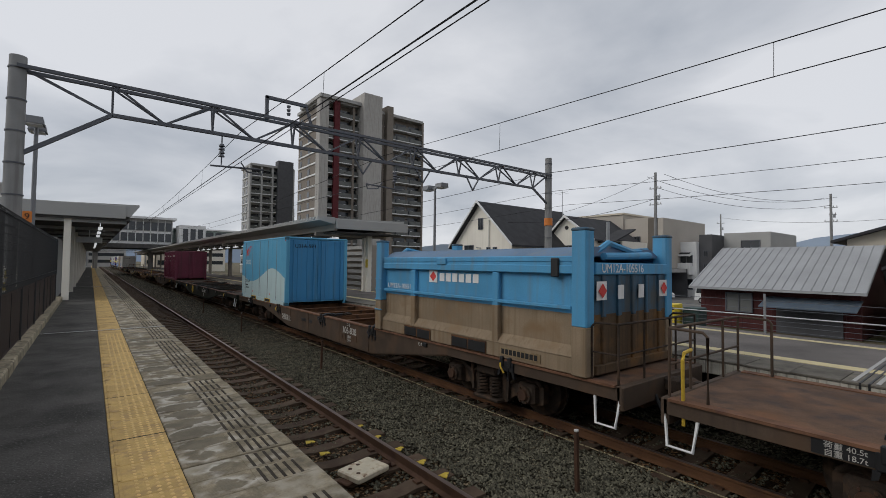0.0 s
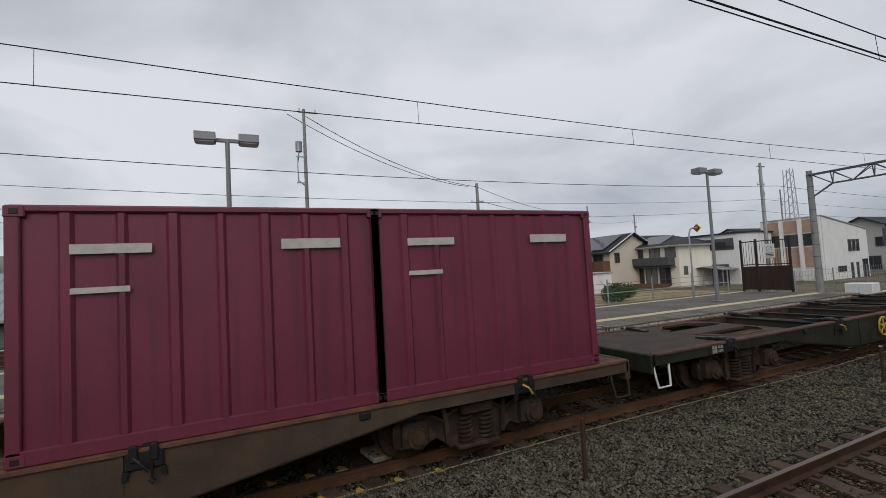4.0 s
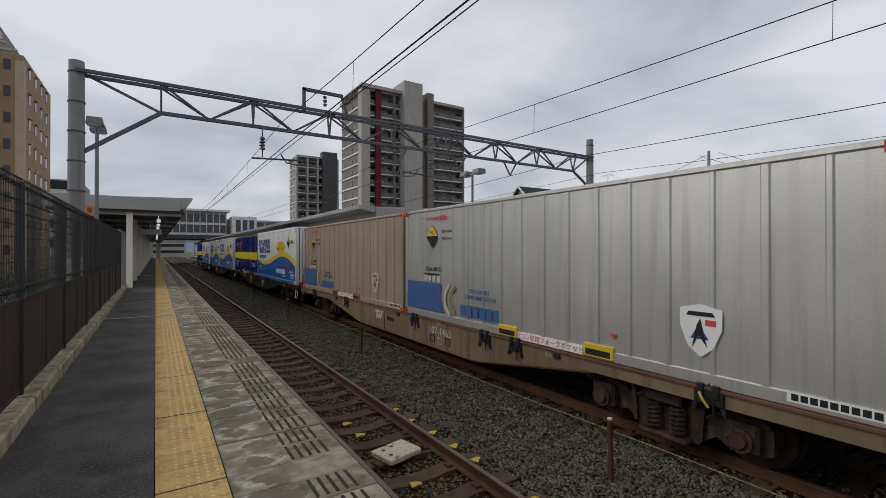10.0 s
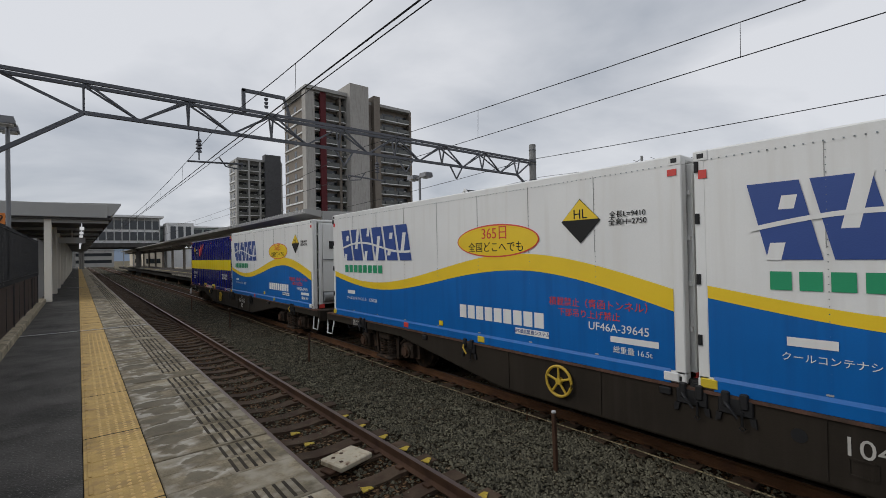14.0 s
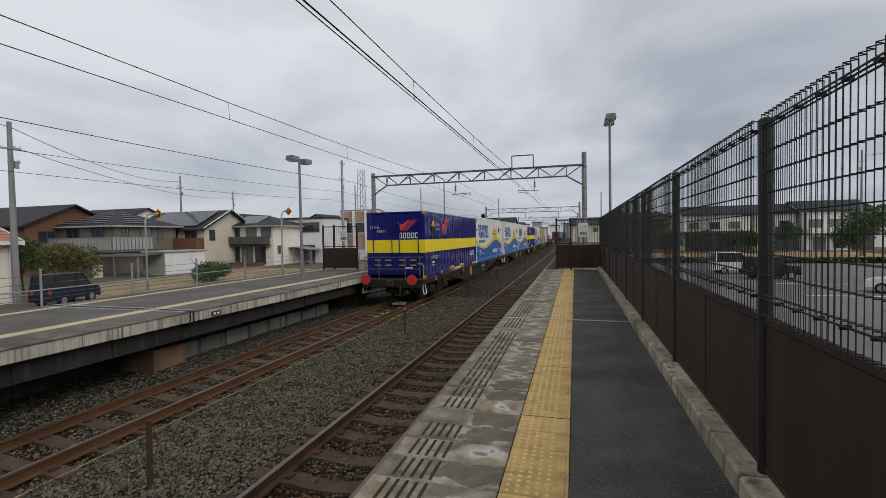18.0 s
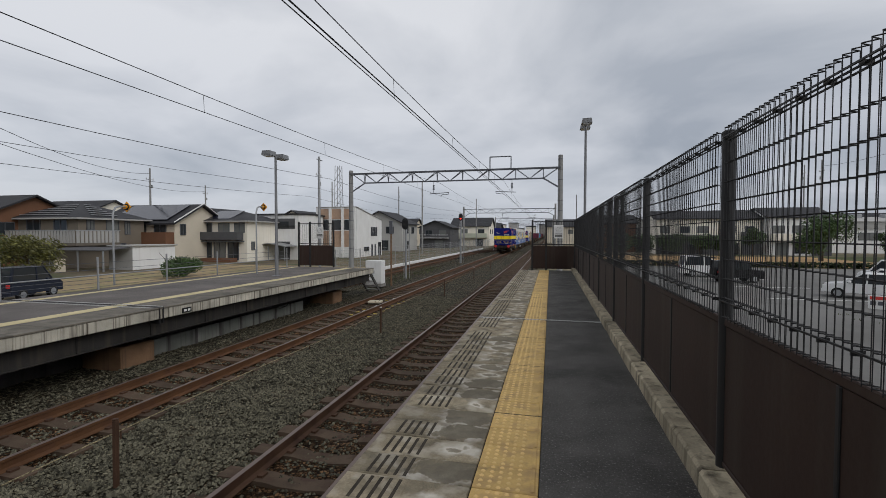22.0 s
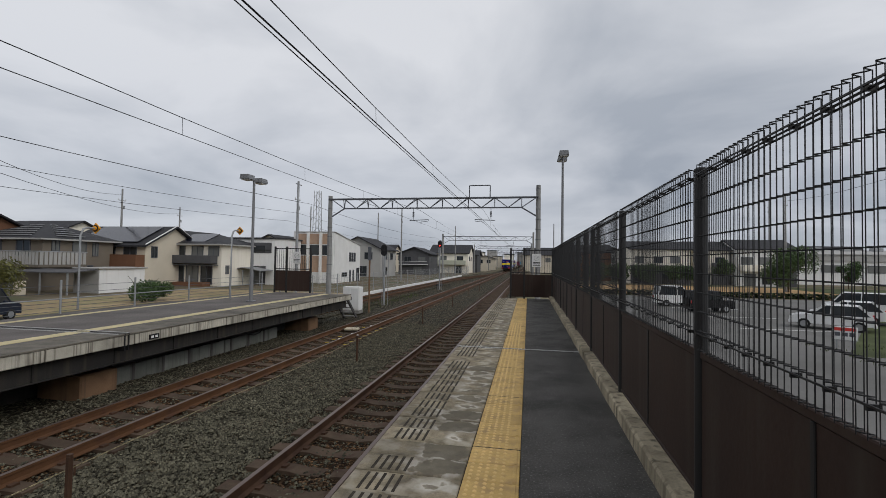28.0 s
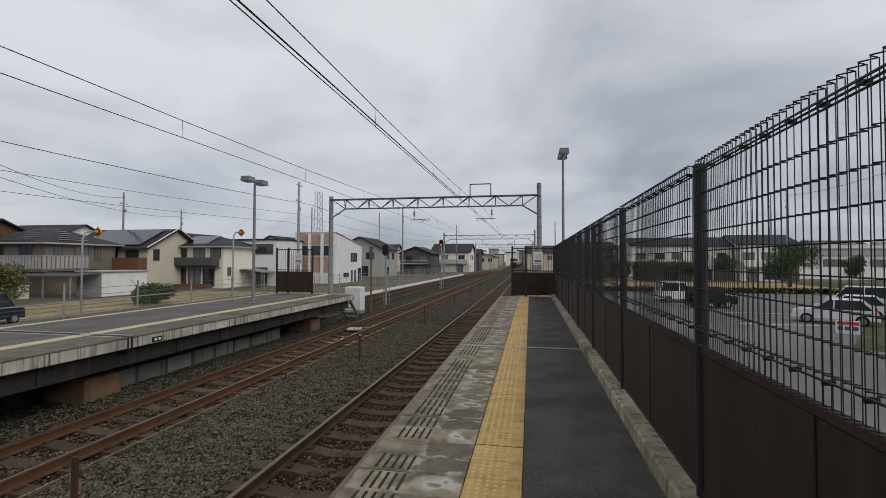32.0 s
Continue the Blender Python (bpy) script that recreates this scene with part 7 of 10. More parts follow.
    for v in (1.75, 3.45):
        f = part("fork_pocket", Mesh().cbox(-h - 0.07, -v - 0.5, 0.02, -h - 0.05, -v + 0.5, 0.24, 0.008), W_RUSTD, c, "rusty fork pocket frame")
        for k in (-0.25, 0.25):
            part("pocket_hole", Mesh().box(-h - 0.075, -v + k - 0.225, 0.03, -h - 0.06, -v + k + 0.225, 0.21), BLACK, f)
    lb = part("cream_label", Mesh().box(-h - 0.064, -5.2, 0.06, -h - 0.058, -4.3, 0.20), W_BEIGE, c)
    word_blocks(lb, "label_mark", 4.34, 0.13, 0.82, 0.09, 9, INK, -h - 0.067)
    for z in (0.5, 0.75, 1.0, 1.25):
        part("rung", Mesh().bar((-h - 0.13, -0.32, z), (-h - 0.13, -0.02, z), 0.025), C_WASTE, c)
    part("lid_clasp", Mesh().cbox(-h - 0.075, -2.75, 1.62, -h - 0.03, -2.45, 1.76, 0.012), C_WASTE, c)
    part("bare_patch", Mesh().prism([(-4.1, 1.71), (-4.2, 1.755), (-4.55, 1.75), (-4.75, 1.725), (-4.6, 1.70), (-4.3, 1.70)], "x", -h - 0.0375, -h - 0.034), W_BEIGE, c, "pale patch of bare metal")
    part("hook", Mesh().cbox(-h - 0.08, -5.55, 1.45, -h - 0.03, -5.4, 1.75, 0.015), BLACK, c)
    return c


def maroon_container(label):
    L, H = 3.72, 2.5
    c = container_shell("container", label, L, H, C_MAR, C_MAR, 8, W=2.45, castings=C_MAR)
    part("white_marks", Mesh().box(-1.228, -1.2, 2.0, -1.225, -0.5, 2.1).box(-1.228, -3.2, 2.0, -1.225, -2.5, 2.12).box(-1.228, -1.0, 1.6, -1.225, -0.5, 1.66), STENCIL, c)
    return c


LAT = {"104": (2.4, 6.35, 10.2, 10.65, 13.4, 18.0), "106": (2.4, 6.1, 10.2, 13.3, 18.0), "107": (2.4, 6.0, 10.85, 13.7, 14.6, 18.0)}
specs = [
    (W_GREY, W_DECKD, True, True, "104-1637", "dark grey container flat wagon with red tail discs"),
    (W_GREY, W_DECKD, False, True, "104-2443", "dark grey container flat wagon"),
    (W_GREEN, W_DECKD, True, True, "104-184", "dark green container flat wagon"),
    (W_GRIME, W_RUST, True, False, "107-1465", "beige container flat wagon with grimy sides"),
    (W_GREEN, W_DECKD, False, True, "104-2594", "empty dark green container flat wagon"),
    (W_BEIGE, W_RUST, True, False, "107-1835", "empty beige container flat wagon with rusty deck"),
    (W_TAN, W_RUST, False, False, "107-744", "empty tan container flat wagon with rusty deck"),
    (W_BROWN, W_RUST, True, False, "", "brown container flat wagon"),
    (W_GREEN, W_DECKD, False, True, "104-1580", "empty dark green container flat wagon"),
    (W_BROWN, W_RUST, False, False, "106-838", "brown container flat wagon with rusty deck"),
    (W_BROWN, W_RUST, True, False, "", "brown container flat wagon with rusty deck"),
    (W_BROWN, W_RUST, False, False, "", "empty brown container flat wagon"),
    (W_TAN, W_RUST, False, False, "", "empty tan container flat wagon"),
    (W_BROWN, W_RUST, True, False, "", "brown container flat wagon"),
]
TRAIN = []  # (thing, distance of its origin ahead of the train's tail, height above the rail)
for i, (body, deck, rail_end, wheel_col, num, lab) in enumerate(specs):
    wg = build_wagon("freight_wagon", body, deck, rail_end, wheel_col, lab, LAT[num[:3] or "106"], num,
                     "rear" if num == "104-2443" else "both" if "104" in num and "2594" not in num else "front" if num == "106-838" else "rear" if num == "107-1835" or lab == "brown container flat wagon with rusty deck" else "")
    TRAIN.append((wg, 20.4 * i, 0.0))
    if i == 0:
        for x in (-0.95, 0.95):
            td = part("tail_disc", Mesh().cyl((x, 0.02, 1.02), (x, 0.06, 1.02), 0.2, n=20), RED, wg, "round red tail marker disc")
            part("disc_bracket", Mesh().bar((x, 0.0, 0.6), (x, 0.0, 1.0), 0.03).bar((x, -0.4, 0.75), (x, 0.02, 0.75), 0.03), BLACK, td)

FLOOR = 1.01
S0, S1 = 0.72, 10.27
NAVY_L = "navy container with a broad yellow band and red emblem"
COOL_L = "white refrigerated container with yellow wave over bright blue"
loads = [
    (navy_container(NAVY_L, "U54A-38471"), 0, S0), (cool_container(COOL_L, 1), 0, S1),
    (cool_container(COOL_L, 2), 1, S0), (cool_container(COOL_L, 3), 1, S1),
    (navy_container(NAVY_L, "U54A-38483"), 2, S0), (cool_container(COOL_L, 4), 2, S1),
    (plain_ribbed("dirty tan ribbed container with shield emblem", C_TANC, True), 3, S0),
    (plain_ribbed("dirty silver ribbed container with shield emblem", C_SILV, False), 3, S1),
    (small_blue("sky blue container with a pale wave"), 9, 0.62), (waste_container("blue and dusty brown lidded steel container"), 9, 13.55),
]
for wi, us in ((7, (12.2, 15.8)), (10, (6.3, 10.1, 13.9)), (13, (0.9, 4.75, 8.35, 12.2, 15.8))):
    for u in us:
        loads.append((maroon_container("maroon ribbed steel container on the wagon"), wi, u))
for c, wi, u in loads:
    TRAIN.append((c, 20.4 * wi + u, FLOOR))

# ---- small things on and beside the tracks ----
for i, y in enumerate((27.2, 19.4, 11.5, 3.65, -4.05, -12.1, -20.1, -28.2, -36.2, -44.2)):
    sk = thing("rope_stake", "rusty iron stake between the tracks with a pale cap", "stake", pose(4.72, y, -1.32, 1.5 * math.sin(i * 2), 1.2 * math.cos(i * 3), 0), group="rope stakes")
    part("rod", Mesh().cbox(-0.025, -0.025, 0, 0.025, 0.025, 0.80, 0.006), RAIL_RUST, sk)
    part("cap", Mesh().cyl((0, 0, 0.80), (0, 0, 0.82), 0.03, n=8), CERAMIC if i % 2 else RAIL_RUST, sk)
BOXW = mat("dirty white plastic", (0.54, 0.48, 0.36), 0.6, var=0.12, scale=6, dirt=(0.36, 0.28, 0.19), patch=((0.16, 0.085, 0.045), 0.66, 0.70, 9.0))
ROPE = mat("frayed tiger rope", (0.30, 0.25, 0.15), 0.9, var=0.85, scale=40, bscale=60)
rp = [(5.76 + 0.01 * math.sin(k * 0.9), 60 - 0.8 * k, -1.15 + 0.02 * math.sin(k * 0.55)) for k in range(140)]
whole("boundary_rope", Mesh().tube(rp, 0.009, 5), ROPE, "thin yellow and black rope strung low beside the far track", "rope")
for k in range(22):
    whole("rope_peg", Mesh().cyl((5.76, 55 - 5 * k, -1.3), (5.76, 55 - 5 * k, -1.12), 0.012, n=6), RAIL_RUST, "thin rusty peg carrying the low rope", "peg", group="rope pegs")


def track_box(x, y, rz):
    b = thing("track_transponder", "white plastic signalling box bolted between the rails", "signal box", pose(x, y, -1.245, 0, 0, rz))
    part("body", Mesh().cbox(-0.27, -0.21, 0.03, 0.27, 0.21, 0.11, 0.015), BOXW, b)
    part("bracket", Mesh().cbox(-0.36, -0.10, 0, 0.42, 0.10, 0.04, 0.01).cbox(0.27, -0.12, 0.03, 0.40, 0.02, 0.08, 0.01), RAIL_RUST, b)
    for px, py in ((-0.15, 0.09), (0.0, 0.11), (-0.16, -0.08)):
        part("rust_mark", Mesh().cyl((px, py, 0.108), (px, py, 0.1125), 0.028, n=8), RAIL_RUST, b)


track_box(2.79, 5.58, 14)
track_box(6.86, -1.92, 8)
track_box(6.95, -17.2, 10)
WEDGE = mat("chipped yellow paint", (0.55, 0.40, 0.06), 0.7, var=0.2, scale=8, patch=((0.10, 0.075, 0.05), 0.6, 0.66, 14.0))
wed = Mesh().prism([(-0.065, -0.06), (0.075, -0.02), (0.06, 0.03), (-0.065, 0.065)], "z", 0, 0.012)
for x, y in ((2.64, 7.02), (2.65, 6.5), (3.57, 7.18), (3.57, 6.59), (3.62, 5.99), (3.63, 5.43), (3.64, 4.93), (2.66, 4.81), (3.6, 3.81),
             (6.8, -0.35), (6.77, -0.85), (6.77, -1.31), (6.0, -0.33), (5.99, -0.89), (5.94, -1.37), (5.96, -1.9), (5.93, -2.49), (6.8, -2.55), (6.0, -14.3), (6.02, -14.9), (5.98, -15.5), (6.0, -16.1), (6.03, -16.7), (5.99, -17.4), (6.0, -18.0), (6.75, -14.5), (6.78, -15.1), (6.8, -15.7), (6.8, -18.1)):
    whole("sleeper_wedge", wed, WEDGE, "chipped yellow paint wedge marker on a sleeper", "marker", group="yellow markers", at=pose(x, y, -1.238, 0, 0, (x * 97) % 60 - 30))
for x, y in ((6.78, -1.3), (6.79, -2.95), (6.78, -15.3), (6.78, -16.5), (6.78, -18.6)):
    whole("white_tag", Mesh().cbox(-0.05, -0.09, 0, 0.05, 0.09, 0.02, 0.006), WHITE, "small white tag fixed beside the rail foot", "marker", group="white markers", at=pose(x - 0.16, y, -1.24))
cb = thing("equipment_cabinet", "white steel equipment cabinet standing beside the track", "cabinet", pose(9.5, -23.5, -1.32))
part("plinth", Mesh().cbox(-0.5, -0.32, 0, 0.5, 0.32, 0.18, 0.02), CONC, cb)
part("body", Mesh().cbox(-0.47, -0.29, 0.18, 0.47, 0.29, 1.45, 0.02), WHITE, cb)
for s in (-1, 1):
    d = part("door", Mesh().cbox(min(0.01 * s, 0.45 * s), 0.285, 0.24, max(0.01 * s, 0.45 * s), 0.31, 1.38, 0.01), WHITE, cb)
    part("handle", Mesh().cbox(0.05 * s - 0.02, 0.31, 0.75, 0.05 * s + 0.02, 0.34, 0.92, 0.008), STEEL, d)


def rail_signal(x, y, h, lit=False):
    s = thing("railway_signal", "black railway signal head with hood on a grey mast", "signal", pose(x, y, -1.3), group="railway signals")
    part("mast", Mesh().cyl((0, 0, 0), (0, 0, h + 0.5), 0.07, n=12), GALV, s)
    part("ladder", Mesh().bar((0.2, -0.2, 0), (0.2, -0.2, h), 0.03).bar((-0.2, -0.2, 0), (-0.2, -0.2, h), 0.03), GALV, s)
    zc = h + 0.27
    hd = part("head", Mesh().prism([(0.21 * math.cos(a), zc + 0.16 * (1 if math.sin(a) > 0 else -1) + 0.21 * math.sin(a)) for a in [0.2 + i * math.pi / 8 for i in range(16)]], "y", 0.1, 0.16), BLACK, s)
    for z in (zc - 0.16, zc + 0.16):
        part("hood", Mesh().tube([(0.10 * math.cos(a), 0.26, z + 0.10 * math.sin(a)) for a in [i * math.pi / 8 for i in range(9)]], 0.025, 5), BLACK, hd)
        part("lens", Mesh().cyl((0, 0.16, z), (0, 0.19, z), 0.075, n=14), glow("red signal", (1.0, 0.03, 0.02), 3.0) if lit and z < zc else BLACK, hd)


rail_signal(9.2, -28.0, 3.3)
rail_signal(8.9, -45.0, 4.4, True)
mp_ = thing("marker_pole", "thin brown marker pole with a dark plate beside the track", "pole", pose(8.75, -24.0, -1.5))
part("pole", Mesh().cyl((0, 0, 0), (0, 0, 3.7), 0.05, n=8), PIER, mp_)
part("plate", Mesh().cbox(-0.09, -0.03, 3.1, 0.09, 0.07, 3.85, 0.01), STEEL, mp_)


def siding_x(y):
    u = max(0.0, min(1.0, (-60 - y) / 60))
    return 11.6 + (FT - 11.6) * (0.5 - 0.5 * math.cos(u * math.pi))


side = thing("siding_track", "rusty siding track joining the line beyond the far platform", "track", kind="structure")
for s in (-0.566, 0.566):
    part("rail", Mesh().tube([(siding_x(y) + s, y, RAIL - 0.06) for y in range(-22, -121, -3)], 0.055, 6), RAIL_FAR, side)
    part("rail_head", Mesh().tube([(siding_x(y) + s, y, RAIL - 0.005) for y in range(-22, -121, -3)], 0.032, 6), RAIL_RUST, side)
ss_ = Mesh()
for i in range(130):
    y = -22.3 - i * 0.65
    ss_.box(siding_x(y) - 0.95, y - 0.11, RAIL - 0.25, siding_x(y) + 0.95, y + 0.11, RAIL - 0.13)
tagged(part("siding_sleepers", ss_, SLEEPER, side), kind="stuff")
whole("siding_bed", Mesh().box(10.0, -125, -1.5, 13.1, -21.0, -1.305), BALLAST, "brown stained ballast under the siding", "ballast", kind="stuff")
pm_ = thing("point_machine", "dark point machine beside the siding", "switch machine", pose(10.3, -52, -1.35))
part("housing", Mesh().cbox(-0.3, -0.45, 0, 0.3, 0.45, 0.28, 0.04), BLACK, pm_)
part("rod", Mesh().bar((0.3, 0, 0.12), (1.9, 0, 0.12), 0.05), BLACK, pm_)
cw = thing("low_wall", "low white concrete retaining wall beside the siding", "wall", kind="structure")
part("wall", Mesh().box(13.2, -90, -1.5, 13.4, -23, -1.06), WHITE, cw)
nf = thing("lineside_fence", "galvanised mesh fence along the line", "fence")
for i in range(22):
    part("post", Mesh().cyl((14.2, -24 - i * 4, -1.52), (14.2, -24 - i * 4, 0.55), 0.03, n=6), GALV, nf)
fw = Mesh()
for k in range(8):
    fw.bar((14.2, -24, -1.3 + k * 0.25), (14.2, -108, -1.3 + k * 0.25), 0.012)
for k in range(280):
    fw.bar((14.2, -24 - k * 0.3, -1.4), (14.2, -24 - k * 0.3, 0.5), 0.009)
tagged(part("mesh", fw, GALV, nf), kind="stuff")

# ---- canopies ----
cn = thing("platform_canopy", "long platform canopy with grey steel roof on square posts", "canopy")
roofm = Mesh().prism([(-3.45, 3.66), (1.40, 3.80), (1.40, 3.72), (1.1, 3.30), (-3.45, 3.22)], "y", 22.3, 98)
part("roof", roofm, GREYWALL, cn)
part("end_fascia", Mesh().cbox(-3.5, 22.22, 3.2, 0.95, 22.3, 3.72, 0.01), GREYWALL, cn, "pale grey end fascia")
# Canopy underside coloured dark for its shade.
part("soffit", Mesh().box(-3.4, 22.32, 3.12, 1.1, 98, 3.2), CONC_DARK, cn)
for i in range(14):
    y = 22.6 + i * 5.4
    part("post", Mesh().cbox(-0.95, y - 0.11, 0, -0.73, y + 0.11, 3.14, 0.015), OFFWHITE, cn)
    part("beam", Mesh().box(-3.2, y - 0.1, 3.0, 1.0, y + 0.1, 3.14), GREYWALL, cn)
for i in range(11):
    whole("tube_light", Mesh().cbox(0.1, 24 + i * 4, 2.86, 0.25, 25.2 + i * 4, 2.94, 0.01).bar((0.17, 24.6 + i * 4, 2.94), (0.17, 24.6 + i * 4, 3.12), 0.02), glow("tube light", (0.95, 0.97, 1.0), 0.5) if i == 0 else bpy.data.materials["tube light"],
          "slim fluorescent tube light under the canopy", "light", group="canopy lights")
bk = thing("canopy_back_wall", "grey metal screen wall at the rear of the canopy", "wall", kind="structure")
part("wall", Mesh().box(-3.4, 24, -0.2, -3.3, 98, 3.1), GREYWALL, bk)
part("cladding", Mesh().box(-1.25, 22.6, 0.0, -1.15, 98, 2.4), GREYWALL, bk)
whole("notice_board", Mesh().cbox(-1.12, 30, 0.8, -1.05, 32, 2.0, 0.02).bar((-1.1, 30.1, 0), (-1.1, 30.1, 0.8), 0.05).bar((-1.1, 31.9, 0), (-1.1, 31.9, 0.8), 0.05), WHITE, "white notice board on posts under the canopy", "notice board")
whole("hanging_sign", Mesh().cbox(-0.75, 30.5, 2.45, 0.35, 30.6, 2.75, 0.02).bar((-0.2, 30.55, 2.75), (-0.2, 30.55, 3.12), 0.04), WHITE, "white sign hanging from the canopy", "sign")

cf = thing("platform_canopy", "long ribbed canopy over the far platform on paired posts", "canopy")
part("roof_slab", Mesh().prism([(8.45, 3.60), (8.45, 3.72), (13.3, 3.82), (13.3, 3.3), (9.35, 3.42)], "y", 20.8, 140), GREYWALL, cf)
part("end_fascia", Mesh().cbox(9.3, 20.7, 3.22, 13.5, 20.8, 3.70, 0.01), GREYWALL, cf, "pale grey end fascia")
part("side_beam", Mesh().box(9.25, 20.8, 3.14, 9.40, 140, 3.5), TAUPE, cf)
# Wide dark sheet under the roof, with the shade in its colour.
part("gutter", Mesh().box(9.42, 20.9, 3.05, 13.2, 140, 3.1), CONC_DARK, cf)
rbm = Mesh().box(8.42, -0.1, 3.66, 9.3, 0.1, 3.79)
pieces("roof_rib", rbm, GREYWALL, cf, [pose(0, 21 + 0.42 * i, 0) for i in range(110)])
for i in range(12):
    y = 22.6 + 10.4 * i
    for d in (-0.24, 0.24):
        part("post", Mesh().cbox(11.9, y + d - 0.11, FZ - 0.05, 12.15, y + d + 0.11, 3.1, 0.01), OFFWHITE if i < 2 else TAUPE, cf)
    part("arm", Mesh().box(9.0, y - 0.12, 2.95, 13.2, y + 0.12, 3.12), TAUPE, cf)
for i in range(14):
    whole("tube_light", Mesh().cbox(9.9, 22 + i * 2.9, 2.80, 10.05, 23.2 + i * 2.9, 2.88, 0.01).bar((9.97, 22.6 + i * 2.9, 2.88), (9.97, 22.6 + i * 2.9, 3.07), 0.02), bpy.data.materials["tube light"],
          "slim fluorescent tube light under the canopy", "light", group="canopy lights")
whole("yellow_plate", Mesh().cbox(11.87, 22.2, 1.3, 11.895, 22.45, 1.75, 0.006), YELLOW, "yellow plate on a canopy post", "sign")


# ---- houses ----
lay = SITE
def window(h, face, a, z, w, t, at, pane=None, frame=None, sill=True):
    """A framed window on a wall: face '-x' at x=at (a is y) or '+y'/'-y' at y=at (a is x)."""
    fm, pm = Mesh(), Mesh()
    d = 0.06
    for a0, a1, z0, z1 in ((a - w / 2 - 0.05, a + w / 2 + 0.05, z - t / 2 - 0.05, z - t / 2), (a - w / 2 - 0.05, a + w / 2 + 0.05, z + t / 2, z + t / 2 + 0.05),
                           (a - w / 2 - 0.05, a - w / 2, z - t / 2, z + t / 2), (a + w / 2, a + w / 2 + 0.05, z - t / 2, z + t / 2), (a - 0.02, a + 0.02, z - t / 2, z + t / 2)):
        if face == "-x":
            fm.box(at - d, a0, z0, at + 0.01, a1, z1)
        elif face == "+y":
            fm.box(a0, at - 0.01, z0, a1, at + d, z1)
        else:
            fm.box(a0, at - d, z0, a1, at + 0.01, z1)
    if face == "-x":
        pm.box(at - 0.015, a - w / 2, z - t / 2, at + 0.02, a + w / 2, z + t / 2)
    elif face == "+y":
        pm.box(a - w / 2, at - 0.02, z - t / 2, a + w / 2, at + 0.015, z + t / 2)
    else:
        pm.box(a - w / 2, at - 0.015, z - t / 2, a + w / 2, at + 0.02, z + t / 2)
    f = part("window", fm, frame or STEEL, h)
    part("pane", pm, pane or PANE, f)
    return f


def gable_roof(h, axis, a0, a1, b0, b1, ze, zr, material, over=0.35, th=0.14, peak=None, ribs=0.0):
    """Roof with its ridge along axis, eaves at b0 and b1 (other axis), heights ze and zr."""
    bm_ = (b0 + b1) / 2 if peak is None else peak
    sl0, sl1 = (zr - ze) / (bm_ - b0), (zr - ze) / (b1 - bm_)
    for side_, (be, sl) in enumerate(((b0 - over, sl0), (b1 + over, sl1))):
        zlow = ze - over * sl
        pts = [(be, zlow), (bm_, zr), (bm_, zr + th), (be, zlow + th)]
        m = Mesh()
        if axis == "x":
            m.prism(pts, "x", a0 - over, a1 + over)
        else:
            m.prism(pts, "y", a0 - over, a1 + over)
        part("roof_slope", m, material, h)
    return h


def gable_walls(h, axis, x0, x1, y0, y1, ze, zr, material, peak=None):
    m = Mesh()
    if axis == "x":
        pk = (y0 + y1) / 2 if peak is None else peak
        m.prism([(y0, GROUND - 0.05), (y1, GROUND - 0.05), (y1, ze), (pk, zr), (y0, ze)], "x", x0, x1)
    else:
        pk = (x0 + x1) / 2 if peak is None else peak
        m.prism([(x0, GROUND - 0.05), (x1, GROUND - 0.05), (x1, ze), (pk, zr), (x0, ze)], "y", y0, y1)
    part("wall", m, material, h)


def tile_slope(h, x0, z0, x1, z1, y0, y1, material, th=0.1, courses=8):
    """A roof plane rising from x0 to x1, laid in visible courses of tiles."""
    for i in range(courses):
        u0, u1 = i / courses, (i + 1) / courses + 0.02
        xa, xb, za, zb = x0 + (x1 - x0) * u0, x0 + (x1 - x0) * u1, z0 + (z1 - z0) * u0, z0 + (z1 - z0) * u1
        part("tile_course", Mesh().prism([(xa, za + 0.05), (xb, zb + 0.015), (xb, zb - th), (xa, za - th)], "y", y0, y1), material, h)
    part("fascia", Mesh().box(x0 - 0.05, y0, z0 - 0.13, x0 + 0.01, y1, z0 + 0.03), WHITE, h)
    for y in (y0, y1):
        part("barge_board", Mesh().prism([(x0, z0 + 0.04), (x1, z1 + 0.04), (x1, z1 - 0.16), (x0, z0 - 0.16)], "y", y - 0.04, y + 0.04), WHITE, h)


# white house with black roofs
h = thing("white_house", "two-storey off-white plaster house with black gable roofs", "house")
gable_walls(h, "x", 24.0, 34.0, 22.7, 29.1, 3.25, 6.4, OFFWHITE, 26.1)
gable_roof(h, "x", 24.0, 34.0, 22.7, 29.1, 3.25, 6.4, ROOF_BLK, 0.4, 0.14, 26.1)
for sgn, b in ((1, 29.5), (-1, 22.3)):
    part("barge_board", Mesh().prism([(b, 3.25 - 0.37 + 0.02), (26.1, 6.42), (26.1, 6.62), (b, 3.05)], "x", 23.55, 23.62), WHITE, h)
for a, z, w, t in ((27.35, 2.6, 1.0, 0.9), (27.6, 0.25, 1.15, 1.0), (26.0, 4.75, 0.45, 0.8), (25.1, 2.55, 0.3, 0.6), (24.4, 2.55, 0.3, 0.6), (24.2, 0.1, 0.3, 1.1)):
    window(h, "-x", a, z, w, t, 24.0)
part("louvre", Mesh().box(23.94, 25.1, -0.75, 24.0, 25.65, 0.6), WHITE, h, "white louvred shutter")
